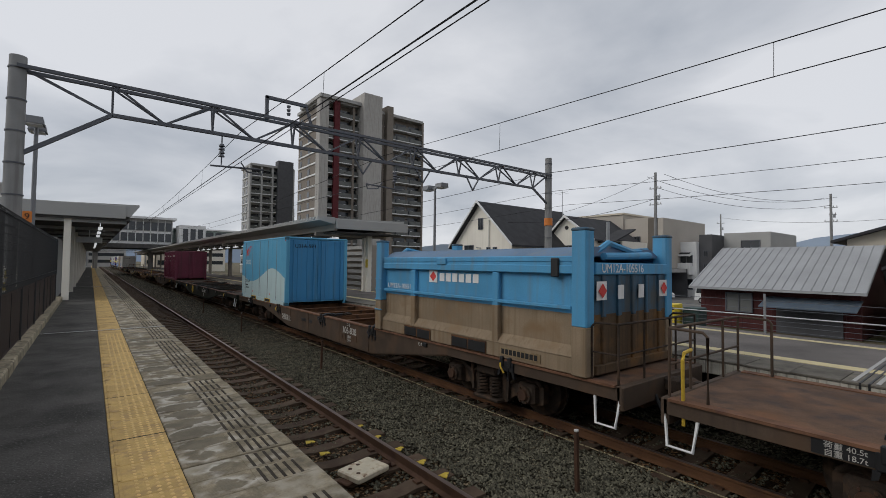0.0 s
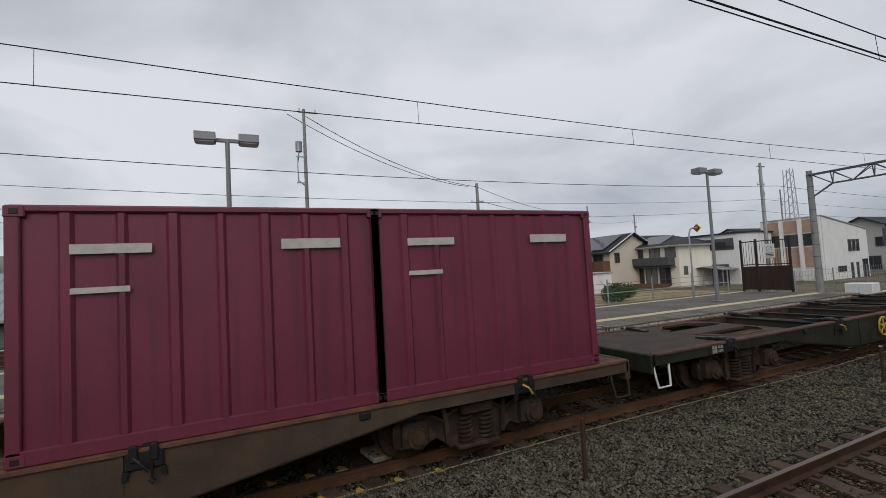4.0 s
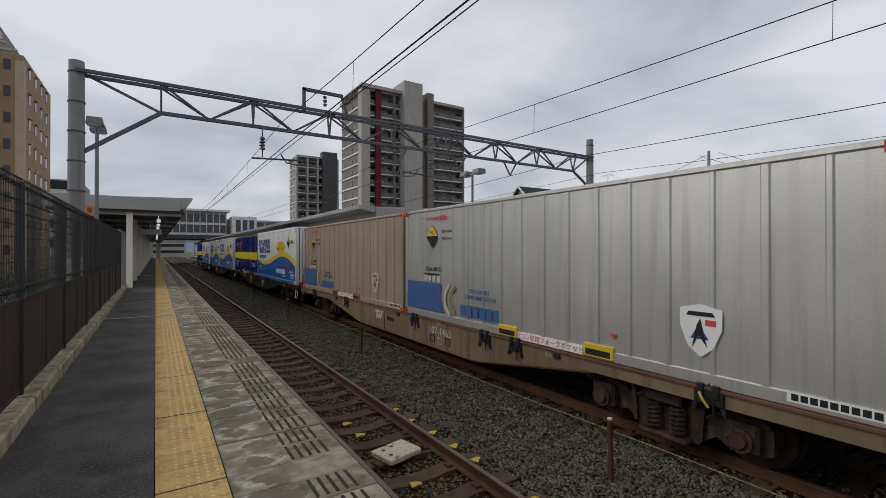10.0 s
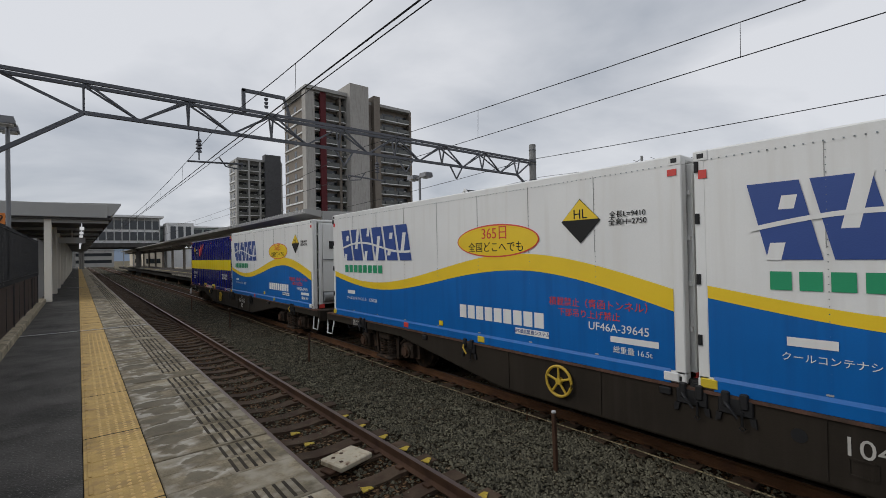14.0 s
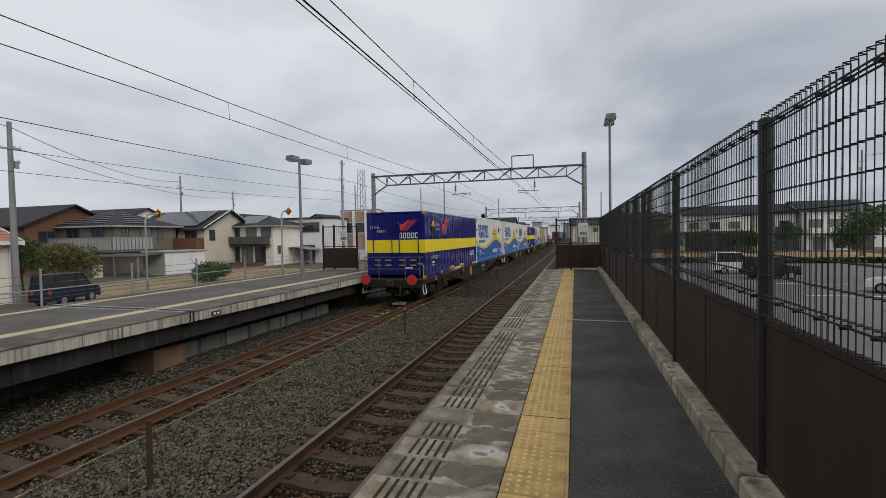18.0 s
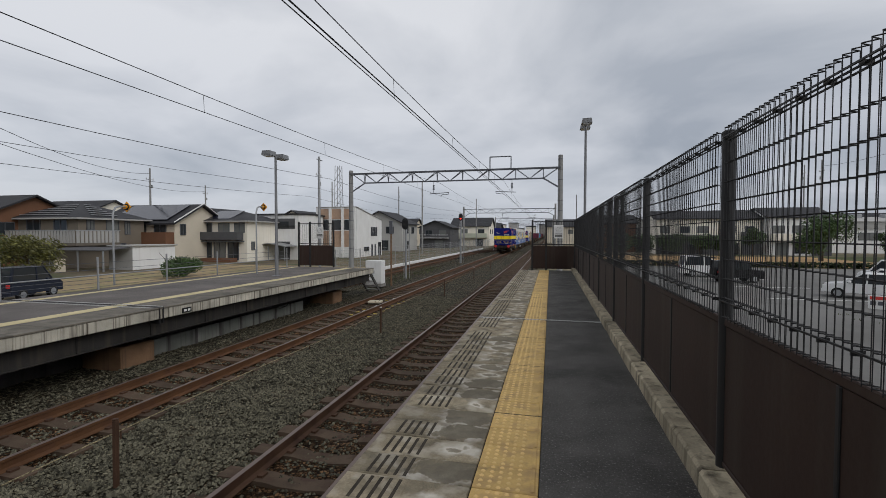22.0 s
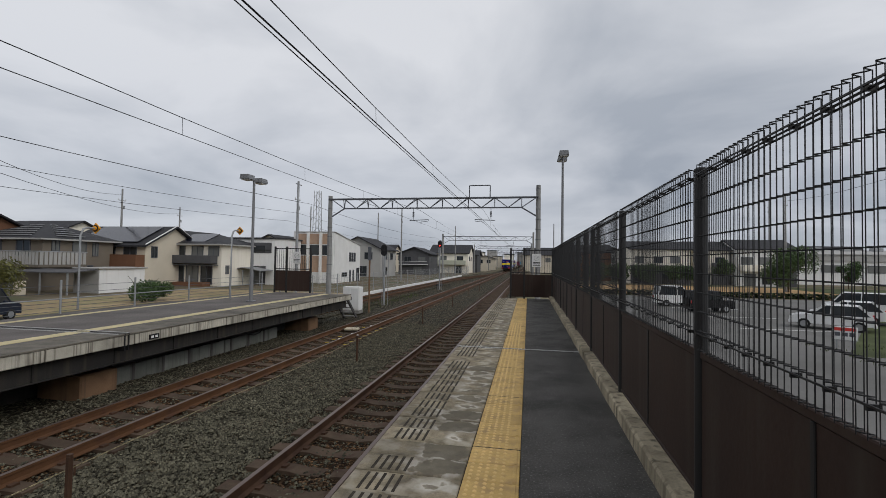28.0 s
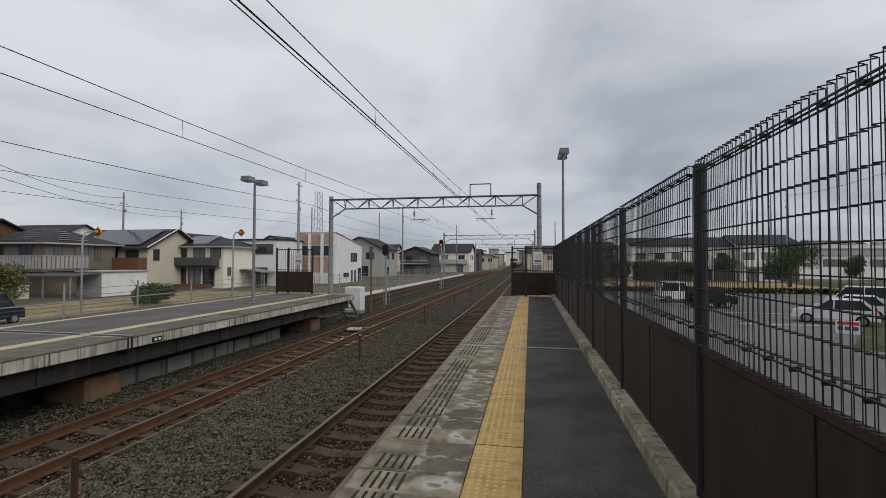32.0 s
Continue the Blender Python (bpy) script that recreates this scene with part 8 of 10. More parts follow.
part("drain_pipe", Mesh().tube([(23.93, 26.45, 2.9), (23.93, 26.0, 2.9), (23.93, 26.0, -1)], 0.035, 6).tube([(23.93, 25.0, 5.0), (23.93, 25.0, 0.9), (23.93, 24.6, 0.9), (23.93, 24.6, -1)], 0.03, 6), GALV, h)
gable_walls(h, "x", 30.0, 36.0, 19.9, 24.2, 3.7, 5.45, OFFWHITE, 22.3)
gable_roof(h, "x", 30.0, 36.0, 19.9, 24.2, 3.7, 5.45, ROOF_BLK, 0.35, 0.12, 22.3)
for b_, e_ in ((24.55, 22.3), (19.55, 22.3)):
    part("barge_board", Mesh().prism([(b_, 3.42), (22.3, 5.42), (22.3, 5.62), (b_, 3.60)], "x", 29.58, 29.64), WHITE, h)
window(h, "-x", 22.1, 2.55, 1.1, 1.15, 30.0)
window(h, "-x", 22.6, -0.2, 0.55, 0.9, 30.0)
part("balcony_rail", Mesh().bar((29.75, 21.3, 1.75), (29.75, 22.9, 1.75), 0.05).bar((29.75, 21.3, 1.9), (29.75, 22.9, 1.9), 0.03), BLACK, h)
part("round_vent", Mesh().cyl((29.95, 22.3, 4.6), (30.0, 22.3, 4.6), 0.16, n=14), BLACK, h)
part("porch", Mesh().box(24.6, 21.2, -1.05, 26.5, 22.69, 1.3), CREAM, h)
part("porch_beam", Mesh().box(26.5, 21.2, 1.0, 29.9, 21.5, 1.35), CREAM, h)
part("porch_roof", Mesh().prism([(24.2, 2.45), (29.9, 1.55), (29.9, 1.45), (24.2, 2.33)], "y", 20.9, 22.69), ROOF_BLK, h)
part("porch_trim", Mesh().prism([(24.18, 2.50), (29.9, 1.58), (29.9, 1.40), (24.18, 2.28)], "y", 20.84, 20.9), WHITE, h)
window(h, "-x", 21.9, 0.6, 0.4, 0.4, 24.6)
window(h, "-x", 21.9, -0.3, 0.35, 0.35, 24.6)
part("balcony_wing", Mesh().box(30.9, 18.7, 1.15, 36.0, 19.89, 2.3), CREAM, h, "cream balcony front")
part("balcony_coping", Mesh().cbox(30.8, 18.6, 2.3, 31.2, 19.88, 2.42, 0.02), WHITE, h)
part("wing_wall", Mesh().box(32.2, 18.8, -1.05, 36.0, 19.89, 3.5), OFFWHITE, h)
window(h, "-x", 19.35, 2.9, 0.7, 0.9, 32.2)
window(h, "-x", 19.4, 0.2, 0.4, 0.6, 32.2)
part("porch_post", Mesh().box(30.95, 18.75, -1.05, 31.15, 18.95, 1.15), CREAM, h)
part("wing_roof", Mesh().prism([(30.6, 3.45), (33.5, 4.5), (33.5, 4.38), (30.6, 3.33)], "y", 18.4, 19.89), ROOF_BLK, h)
part("antenna", Mesh().cyl((33, 25, 5.5), (33, 25, 8.2), 0.025, n=6).bar((33, 24.4, 8.1), (33, 25.8, 8.1), 0.02).bar((32.7, 24.6, 8.0), (33.3, 24.6, 8.0), 0.015).bar((32.7, 25.4, 8.0), (33.3, 25.4, 8.0), 0.015), GALV, h)

h = thing("flat_roofed_house", "taupe and charcoal flat-roofed house with a carport", "house")
part("block", Mesh().box(37.0, 21.5, -1.05, 46.0, 26.2, 6.15), TAUPE_L, h)
part("parapet", Mesh().box(36.9, 21.4, 6.15, 46.1, 26.3, 6.3), CREAM, h)
part("block", Mesh().box(37.2, 19.2, 1.42, 45.0, 21.49, 5.75), TAUPE_L, h)
part("block", Mesh().box(36.9, 17.9, 1.42, 45.0, 19.19, 5.6), TAUPE_L, h)
part("charcoal_strip", Mesh().box(36.86, 18.35, 1.42, 36.9, 19.15, 5.62), TAUPE_D, h, "dark vertical strip")
part("carport_slab", Mesh().box(33.4, 17.0, 1.1, 39.0, 18.55, 1.40).box(36.1, 18.55, 1.1, 39.0, 23.5, 1.40), GREYWALL, h, "pale carport roof slab")
for y in (17.1, 18.3):
    part("carport_post", Mesh().box(33.5, y, -1.05, 33.75, y + 0.2, 1.1), GREYWALL, h)
part("carport_back", Mesh().box(39.1, 17.0, -1.05, 39.2, 21.4, 1.4), DARKWALL, h)
for y, z in ((22.4, 4.6), (23.6, 4.6), (22.6, 2.5), (24.6, 4.6), (24.6, 2.5)):
    window(h, "-x", y, z, 0.35, 0.8, 37.0)
window(h, "-x", 20.3, 3.6, 0.5, 1.0, 37.2)
h = thing("white_cube_house", "white cubic house with a charcoal corner block", "house")
part("block", Mesh().box(40.0, 16.6, -1.05, 48, 18.9, 3.7), WHITE, h)
part("charcoal_block", Mesh().box(40.5, 15.6, -1.05, 46, 16.59, 4.3), DARKWALL, h)
part("block", Mesh().box(43.0, 12.2, -1.05, 50, 15.59, 4.5), GREYWALL, h)
part("balcony", Mesh().box(39.4, 16.9, 0.9, 39.99, 18.0, 1.9), WHITE, h)
tile_slope(h, 39.6, 2.6, 42.5, 3.8, 17.0, 18.8, ROOF_DK, courses=3)
for y, z in ((17.4, 2.1), (17.4, 0.1)):
    window(h, "-x", y, z, 0.9, 0.8, 40.0)
for z in (0.5, 1.6, 2.7):
    window(h, "-x", 16.1, z, 0.25, 0.4, 40.5)
window(h, "-x", 13.6, 3.4, 1.3, 0.8, 43.0)

h = thing("red_shed_house", "low dark red corrugated house with a pale metal roof", "house")
part("wall", Mesh().box(21.4, 3.5, -1.05, 26.5, 8.8, 0.85), REDWALL, h)
part("gable", Mesh().prism([(21.4, 0.85), (24.5, 2.3), (26.5, 0.85)], "y", 3.5, 8.6), REDWALL, h)
part("roof_slope", Mesh().prism([(20.75, 0.72), (24.5, 2.50), (24.5, 2.42), (20.75, 0.62)], "y", 3.25, 9.05), ROOF_MET, h, "pale grey standing-seam roof")
seam = Mesh().prism([(20.75, 0.72), (24.5, 2.50), (24.5, 2.528), (20.75, 0.748)], "y", -0.012, 0.012)
pieces("roof_seam", seam, ROOF_MET, h, [pose(0, 3.28 + 0.30 * i, 0) for i in range(20)])
part("roof_slope", Mesh().prism([(24.5, 2.50), (26.9, 0.8), (26.9, 0.7), (24.5, 2.42)], "y", 3.25, 9.05), ROOF_MET, h)
part("awning", Mesh().prism([(20.3, 0.08), (21.4, 0.42), (21.4, 0.38), (20.3, 0.04)], "y", 3.45, 6.3), mat("bluish plastic sheet", (0.085, 0.115, 0.150), 0.45, var=0.2, streak=(0.12, 0.13, 0.13)), h, "bluish corrugated awning")
rib_ = Mesh()
for i in range(26):
    rib_.box(21.385, 3.5 + i * 0.205, -1.0, 21.41, 3.56 + i * 0.205, 0.7)
tagged(part("wall_ribs", rib_, REDWALL, h), kind="stuff")
window(h, "-x", 7.3, 0.1, 0.9, 0.7, 21.36, PANE_L)
part("door", Mesh().box(21.33, 4.0, -1.0, 21.4, 6.0, 0.05), DARKWALL, h)

h = thing("grey_plaster_house", "weathered grey plaster gabled house with a dark awning", "house")
gable_walls(h, "x", 21.5, 30.0, -2.72, 2.72, 1.65, 3.42, GREYPL, 0.2)
for s, be in ((1, 2.95), (-1, -2.95)):
    part("roof_slope", Mesh().prism([(be, 1.50), (0.2, 3.44), (0.2, 3.54), (be, 1.60)], "x", 21.2, 30.2), ROOF_DK, h)
window(h, "-x", -0.95, 1.55, 0.62, 0.68, 21.5, PANE_L, mat("old brown frame", (0.16, 0.12, 0.07), 0.8))
part("awning", Mesh().prism([(20.75, 0.25), (21.5, 1.02), (21.5, 0.96), (20.75, 0.15)], "y", -1.15, 0.85), mat("dark brown sheet", (0.045, 0.036, 0.03), 0.7), h, "dark brown metal awning")
part("awning_cheek", Mesh().prism([(20.75, 0.2), (21.5, 1.0), (21.5, 0.1)], "y", -1.17, -1.13), DARKWALL, h)
part("shutter_door", Mesh().box(21.44, -0.8, -1.0, 21.5, 0.6, 0.3), DARKWALL, h)
part("gutter", Mesh().tube([(21.42, 2.75, 1.55), (21.42, 2.62, 1.3), (21.42, 2.62, -1)], 0.04, 6), BLACK, h)
part("planter_box", Mesh().cbox(20.6, -2.3, -1.0, 21.2, -1.2, -0.2, 0.02), mat("rusty crates", (0.12, 0.06, 0.04), 0.8, var=0.3), h)
h = thing("cream_house", "cream house with a wide low dark roof", "house")
gable_walls(h, "x", 27.5, 35.0, -2.4, 4.9, 2.9, 4.15, CREAM, 1.0)
gable_roof(h, "x", 27.5, 35.0, -2.4, 4.9, 2.9, 4.15, ROOF_DK, 0.5, 0.12, 1.0)
part("antenna", Mesh().cyl((31, 2, 4), (31, 2, 6.2), 0.02, n=6).bar((31, 1.4, 6.1), (31, 2.6, 6.1), 0.02).bar((31, 1.6, 5.9), (31, 2.4, 5.9), 0.015), GALV, h)

# house with orange tiled roofs
h = thing("orange_roofed_house", "cream house with orange tiled roofs and a shop porch", "house")
for a, b, c, d in ((23.0, -7.15, -3.85, 1.25), (23.0, -13.1, -9.3, 1.55), (25.6, -9.3, -7.15, 1.4)):
    part("ground_floor", Mesh().box(a, b, -1.05, 31.0, c, d), OFFWHITE, h)
part("upper_floor", Mesh().box(25.3, -12.3, 1.2, 31.0, -3.6, 3.27), OFFWHITE, h)
part("parapet", Mesh().cbox(24.96, -12.45, 1.85, 25.12, -4.85, 2.74, 0.02), OFFWHITE, h, "cream balcony parapet")
part("porch_beam", Mesh().box(22.9, -9.4, 1.25, 25.6, -7.1, 1.95), OFFWHITE, h)
tile_slope(h, 22.6, 1.28, 25.3, 2.62, -7.25, -3.65, ROOF_OR, courses=9)
tile_slope(h, 22.6, 1.62, 25.3, 2.72, -13.4, -9.15, ROOF_OR, courses=8)
tile_slope(h, 24.7, 3.24, 27.9, 4.77, -6.25, -3.2, ROOF_OR, courses=9)
tile_slope(h, 24.9, 3.22, 26.6, 3.97, -8.55, -6.25, ROOF_OR, courses=5)
tile_slope(h, 24.7, 3.34, 27.9, 4.84, -12.35, -8.5, ROOF_OR, courses=9)
part("side_tile_slope", Mesh().prism([(-12.3, 3.32), (-13.4, 1.65), (-13.4, 1.55), (-12.3, 3.22)], "x", 24.7, 30), ROOF_OR, h)
part("rear_roof", Mesh().prism([(27.9, 4.77), (31.2, 3.22), (31.2, 3.12), (27.9, 4.62)], "y", -12.35, -3.2), ROOF_OR, h)
for a in (-6.2, -3.4, -8.7, -12.2):
    part("gable_wall", Mesh().prism([(24.9, 3.22), (27.9, 4.68), (31.0, 3.22)], "y", a, a + 0.1), OFFWHITE, h)
window(h, "-x", -5.45, 0.3, 1.3, 0.95, 23.0, None, WHITE)
part("window_hood", Mesh().prism([(22.7, 1.0), (23.0, 1.12), (23.0, 1.02), (22.7, 0.92)], "y", -6.4, -4.6), ROOF_OR, h)
window(h, "-x", -11.6, 0.25, 0.6, 1.5, 23.0, PANE_L, WHITE)
part("window_hood", Mesh().prism([(22.7, 1.28), (23.0, 1.4), (23.0, 1.3), (22.7, 1.2)], "y", -12.3, -10.0), ROOF_OR, h)
for y, w in ((-5.0, 1.6), (-7.2, 1.8), (-10.6, 2.2)):
    window(h, "-x", y, 2.99, w, 0.40, 25.3)
sg = part("sign_board", Mesh().cbox(22.8, -9.6, 1.32, 22.88, -7.7, 1.92, 0.015), WHITE, h, "white shop sign board")
part("sign_marks", Mesh().box(22.79, -9.4, 1.5, 22.796, -8.7, 1.62).box(22.79, -8.4, 1.52, 22.796, -7.9, 1.58), GALV, sg)
part("sign_marks", Mesh().box(22.86, -7.6, 1.4, 22.895, -7.2, 1.65), LOGO_G, sg)
part("porch_back", Mesh().box(25.5, -9.3, -1.0, 25.6, -7.15, 1.25), CREAM, h)
part("porch_door", Mesh().box(25.44, -9.0, -1.0, 25.5, -8.2, 0.9), PANE, h)
part("brick_step", Mesh().cbox(22.2, -9.5, -1.05, 23.2, -7.0, -0.55, 0.02), mat("red brick", (0.22, 0.09, 0.06), 0.85, var=0.25, scale=6), h)
part("drain_pipe", Mesh().cyl((22.9, -3.95, -1), (22.9, -3.95, 1.2), 0.04, n=6).cyl((22.9, -13.05, -1), (22.9, -13.05, 1.5), 0.04, n=6), WHITE, h)
part("chimney_vane", Mesh().bar((28.0, -8.8, 4.6), (28.0, -8.8, 5.5), 0.05).cbox(27.9, -9.05, 5.2, 28.1, -8.75, 5.4, 0.02), BLACK, h)


def simple_house(label, x0, x1, y0, y1, ze, zr, wall, roof, axis, wins, over=0.45, solar=False, extra=None, pitch_hip=False):
    h = thing("house", label, "house", group="neighbouring houses")
    if pitch_hip:
        part("wall", Mesh().box(x0, y0, GROUND - 0.05, x1, y1, ze), wall, h)
        o = over
        d = min(x1 - x0, y1 - y0) / 2
        a, b = ((x0 - o, y0 - o), (x1 + o, y1 + o))
        if (y1 - y0) > (x1 - x0):
            r0, r1 = ((x0 + x1) / 2, y0 + d), ((x0 + x1) / 2, y1 - d)
        else:
            r0, r1 = (x0 + d, (y0 + y1) / 2), (x1 - d, (y0 + y1) / 2)
        v = [(a[0], a[1], ze), (b[0], a[1], ze), (b[0], b[1], ze), (a[0], b[1], ze), (*r0, zr), (*r1, zr)]
        f = [(0, 1, 4), (1, 2, 5, 4), (2, 3, 5), (3, 0, 4, 5), (3, 2, 1, 0)] if (y1 - y0) > (x1 - x0) else [(0, 1, 5, 4), (1, 2, 5), (2, 3, 4, 5), (3, 0, 4), (3, 2, 1, 0)]
        part("hip_roof", Mesh().add(v, f), roof, h)
        part("eave_board", Mesh().box(a[0], a[1], ze - 0.12, b[0], b[1], ze - 0.004), GREYWALL, h)
    else:
        gable_walls(h, axis, x0, x1, y0, y1, ze, zr, wall)
        if axis == "x":
            gable_roof(h, "x", x0, x1, y0, y1, ze, zr, roof, over)
        else:
            gable_roof(h, "y", y0, y1, x0, x1, ze, zr, roof, over)
    for face, a, z, w, t in wins:
        window(h, face, a, z, w, t, {"-x": x0, "+y": y1, "-y": y0}[face], PANE if (a * 7) % 3 > 1 else PANE_L)
    if solar:
        xm = (x0 + x1) / 2
        u = ((zr - ze) / (xm - x0))
        part("solar_panel", Mesh().prism([(x0 + 0.3, ze + 0.3 * u + 0.2), (xm - 0.3, zr - 0.3 * u + 0.2), (xm - 0.3, zr - 0.3 * u + 0.24), (x0 + 0.3, ze + 0.3 * u + 0.24)], "y", y0 + 0.6, y1 - 0.6), SOLAR, h)
    return h


h = simple_house("taupe two-storey house with hipped roof and long balcony", 34.5, 41.4, -32.0, -26.4, 2.83, 4.1, TAUPE_B, ROOF_DK, "y",
                 [("-x", -27.3, 2.3, 0.5, 0.7), ("-x", -29.1, 2.2, 1.0, 0.9), ("-x", -30.4, 2.1, 0.4, 1.0), ("+y", 38.9, 2.1, 1.3, 1.1), ("+y", 36.2, 2.1, 1.2, 1.1), ("+y", 39.5, 0.0, 1.0, 1.6), ("+y", 37.4, 0.0, 1.5, 1.6), ("-x", -29.8, 0.0, 0.8, 1.6)], pitch_hip=True)
part("balcony_floor", Mesh().box(33.6, -29.0, 0.72, 41.4, -25.5, 0.92), TAUPE_D, h)
for k in range(26):
    part("baluster", Mesh().box(33.7 + k * 0.29, -25.54, 0.92, 33.9 + k * 0.29, -25.5, 1.82), GREYWALL, h)
for k in range(11):
    part("baluster", Mesh().box(33.6, -28.9 + k * 0.31, 0.92, 33.64, -28.68 + k * 0.31, 1.82), GREYWALL, h)
part("balcony_rail", Mesh().bar((33.6, -25.5, 1.86), (41.4, -25.5, 1.86), 0.06).bar((33.6, -29.0, 1.86), (33.6, -25.5, 1.86), 0.06), GALV, h)
part("lean_to", Mesh().prism([(-25.9, 0.66), (-24.0, 0.50), (-24.0, 0.44), (-25.9, 0.60)], "x", 29.2, 34.3), DARKWALL, h, "dark lean-to roof on slim posts")
for x in (29.4, 31.6, 34.1):
    part("lean_to_post", Mesh().bar((x, -24.1, -1), (x, -24.1, 0.46), 0.08), GALV, h)
part("gate_pier", Mesh().cbox(32.0, -23.6, -1.0, 32.5, -23.2, -0.1, 0.02), CREAM, h)
# Pale strips draw the lighter lines along the tiled slopes.
for k in range(1, 7):
    f_ = k / 7
    part("snow_guard", Mesh().bar((35.2 + 2.6 * f_, -25.95 - 3.2 * f_, 2.90 + 1.25 * f_), (40.6 - 2.2 * f_, -25.95 - 3.2 * f_, 2.90 + 1.25 * f_), 0.11, 0.05), ROOF_MET, h, "pale strip along the roof slope")
    part("snow_guard", Mesh().bar((34.05 + 3.3 * f_, -27.1 - 1.9 * f_, 2.90 + 1.25 * f_), (34.05 + 3.3 * f_, -29.6 + 0.4 * f_, 2.90 + 1.25 * f_), 0.11, 0.05), ROOF_MET, h, "pale strip along the roof slope")
simple_house("brown house with dark tiled roof and solar panels", 40.5, 49.0, -31.0, -24.0, 2.95, 4.6, BROWNPL, ROOF_DK, "x", [("-x", -25.5, 2.0, 1.2, 0.9), ("-x", -25.5, 0.2, 1.4, 1.2)], solar=False)
h = simple_house("brown and cream house with a gable roof and solar panels", 31.9, 40.0, -38.6, -32.6, 2.65, 4.25, CREAM, ROOF_DK, "x", [("-x", -33.5, 2.0, 0.55, 0.9), ("+y", 33.4, 2.1, 1.2, 0.7), ("+y", 35.3, 2.1, 0.7, 0.8)], solar=False)
part("brown_wing", Mesh().box(31.95, -32.6, -0.2, 36.5, -31.7, 1.75), BROWNPL, h, "reddish brown balcony front")
part("solar_panel", Mesh().prism([(-32.5, 2.83), (-35.2, 4.28), (-35.2, 4.33), (-32.5, 2.88)], "x", 32.6, 39.0), SOLAR, h)
part("barge_board", Mesh().prism([(-32.2, 2.50), (-35.6, 4.30), (-35.6, 4.48), (-32.2, 2.66)], "x", 31.5, 31.56).prism([(-39.0, 2.50), (-35.6, 4.30), (-35.6, 4.48), (-39.0, 2.66)], "x", 31.5, 31.56), WHITE, h)
h = simple_house("cream two-storey house with charcoal balcony band", 27.5, 33.6, -41.8, -36.4, 2.86, 3.95, OFFWHITE, ROOF_DK, "y",
                 [("+y", 31.9, 2.2, 1.1, 0.85), ("+y", 30.0, 2.2, 1.1, 0.85), ("+y", 28.3, 2.2, 1.0, 0.85), ("+y", 31.9, 0.0, 1.0, 1.6), ("+y", 30.5, 0.0, 1.2, 1.6), ("+y", 29.0, 0.0, 1.1, 1.6), ("-x", -37.2, 0.5, 0.4, 0.7)], pitch_hip=True)
part("balcony_band", Mesh().cbox(27.9, -36.4, 1.05, 33.2, -35.5, 1.80, 0.03), DARKWALL, h, "charcoal balcony front")
part("canopy_strip", Mesh().box(27.8, -36.4, 0.88, 33.0, -35.6, 0.95), DARKWALL, h)
part("wood_deck", Mesh().box(28.6, -36.4, -1.0, 32.8, -35.4, -0.65), BROWNPL, h, "brown timber deck")
part("solar_panel", Mesh().prism([(-36.5, 3.02), (-38.6, 3.86), (-38.6, 3.92), (-36.5, 3.08)], "x", 29.4, 32.2), SOLAR, h)
h = simple_house("white flat-roofed house with a dark panel for its balcony recess", 24.9, 29.9, -46.0, -40.9, 3.58, 3.66, WHITE, ROOF_BLK, "x", [], over=0.15)
# Flat charcoal panels on the wall stand in for the shade of both recesses.
part("balcony_recess", Mesh().box(25.3, -40.9, 2.15, 29.0, -40.86, 3.2), DARKWALL, h, "dark panel for the shaded balcony recess")
part("balcony_window", Mesh().box(26.0, -40.86, 2.2, 28.0, -40.84, 2.9), PANE, h)
part("balcony_rail", Mesh().bar((25.3, -40.8, 2.45), (29.0, -40.8, 2.45), 0.05), BLACK, h)
part("porch_recess", Mesh().box(25.9, -40.9, -1.0, 29.4, -40.86, 0.85), DARKWALL, h, "dark panel for the shaded porch recess")
part("porch_door", Mesh().box(26.4, -40.86, -1.0, 27.2, -40.83, 0.5).box(27.6, -40.86, -0.3, 28.4, -40.83, 0.5), PANE_L, h)
part("carport", Mesh().prism([(25.0, 0.45), (26.9, 0.75), (28.8, 0.45), (28.8, 0.38), (26.9, 0.68), (25.0, 0.38)], "y", -40.8, -38.6), GALV, h)
for x in (25.1, 26.9, 28.7):
    part("carport_post", Mesh().bar((x, -38.7, -1), (x, -38.7, 0.45), 0.07), GALV, h)
TANP = mat("tan panel", (0.42, 0.29, 0.21), 0.8)
h = thing("house", "white and tan modern house with a sloping top", "house", group="neighbouring houses")
part("wall", Mesh().prism([(-53.9, -1.05), (-46.3, -1.05), (-46.3, 4.60), (-53.9, 3.40)], "x", 21.0, 25.8), WHITE, h)
part("roof_edge", Mesh().prism([(-53.95, 3.40), (-46.2, 4.62), (-46.2, 4.70), (-53.95, 3.48)], "x", 20.9, 25.9), GREYWALL, h)
part("tan_panel", Mesh().box(21.8, -46.3, 3.3, 25.6, -46.25, 4.45), TANP, h)
part("tan_panel", Mesh().box(21.6, -46.3, 0.2, 25.6, -46.25, 2.0), TANP, h)
part("window_band", Mesh().box(21.7, -46.3, 2.1, 25.5, -46.26, 3.2), PANE, h)
for x in (21.15, 22.6, 24.1, 25.65):
    part("fin", Mesh().box(x - 0.13, -46.25, -1.0, x + 0.13, -46.0, 4.58), WHITE, h)
for y, z, w, t in ((-50.6, 1.95, 0.4, 1.0), (-51.3, 1.95, 0.4, 1.0), (-52.0, 1.95, 0.4, 1.0), (-49.0, -0.1, 1.3, 0.4), (-50.7, -0.3, 0.28, 1.3), (-51.7, -0.3, 0.28, 1.3), (-53.1, -0.2, 0.8, 1.6)):
    window(h, "-x", y, z, w, t, 21.0)
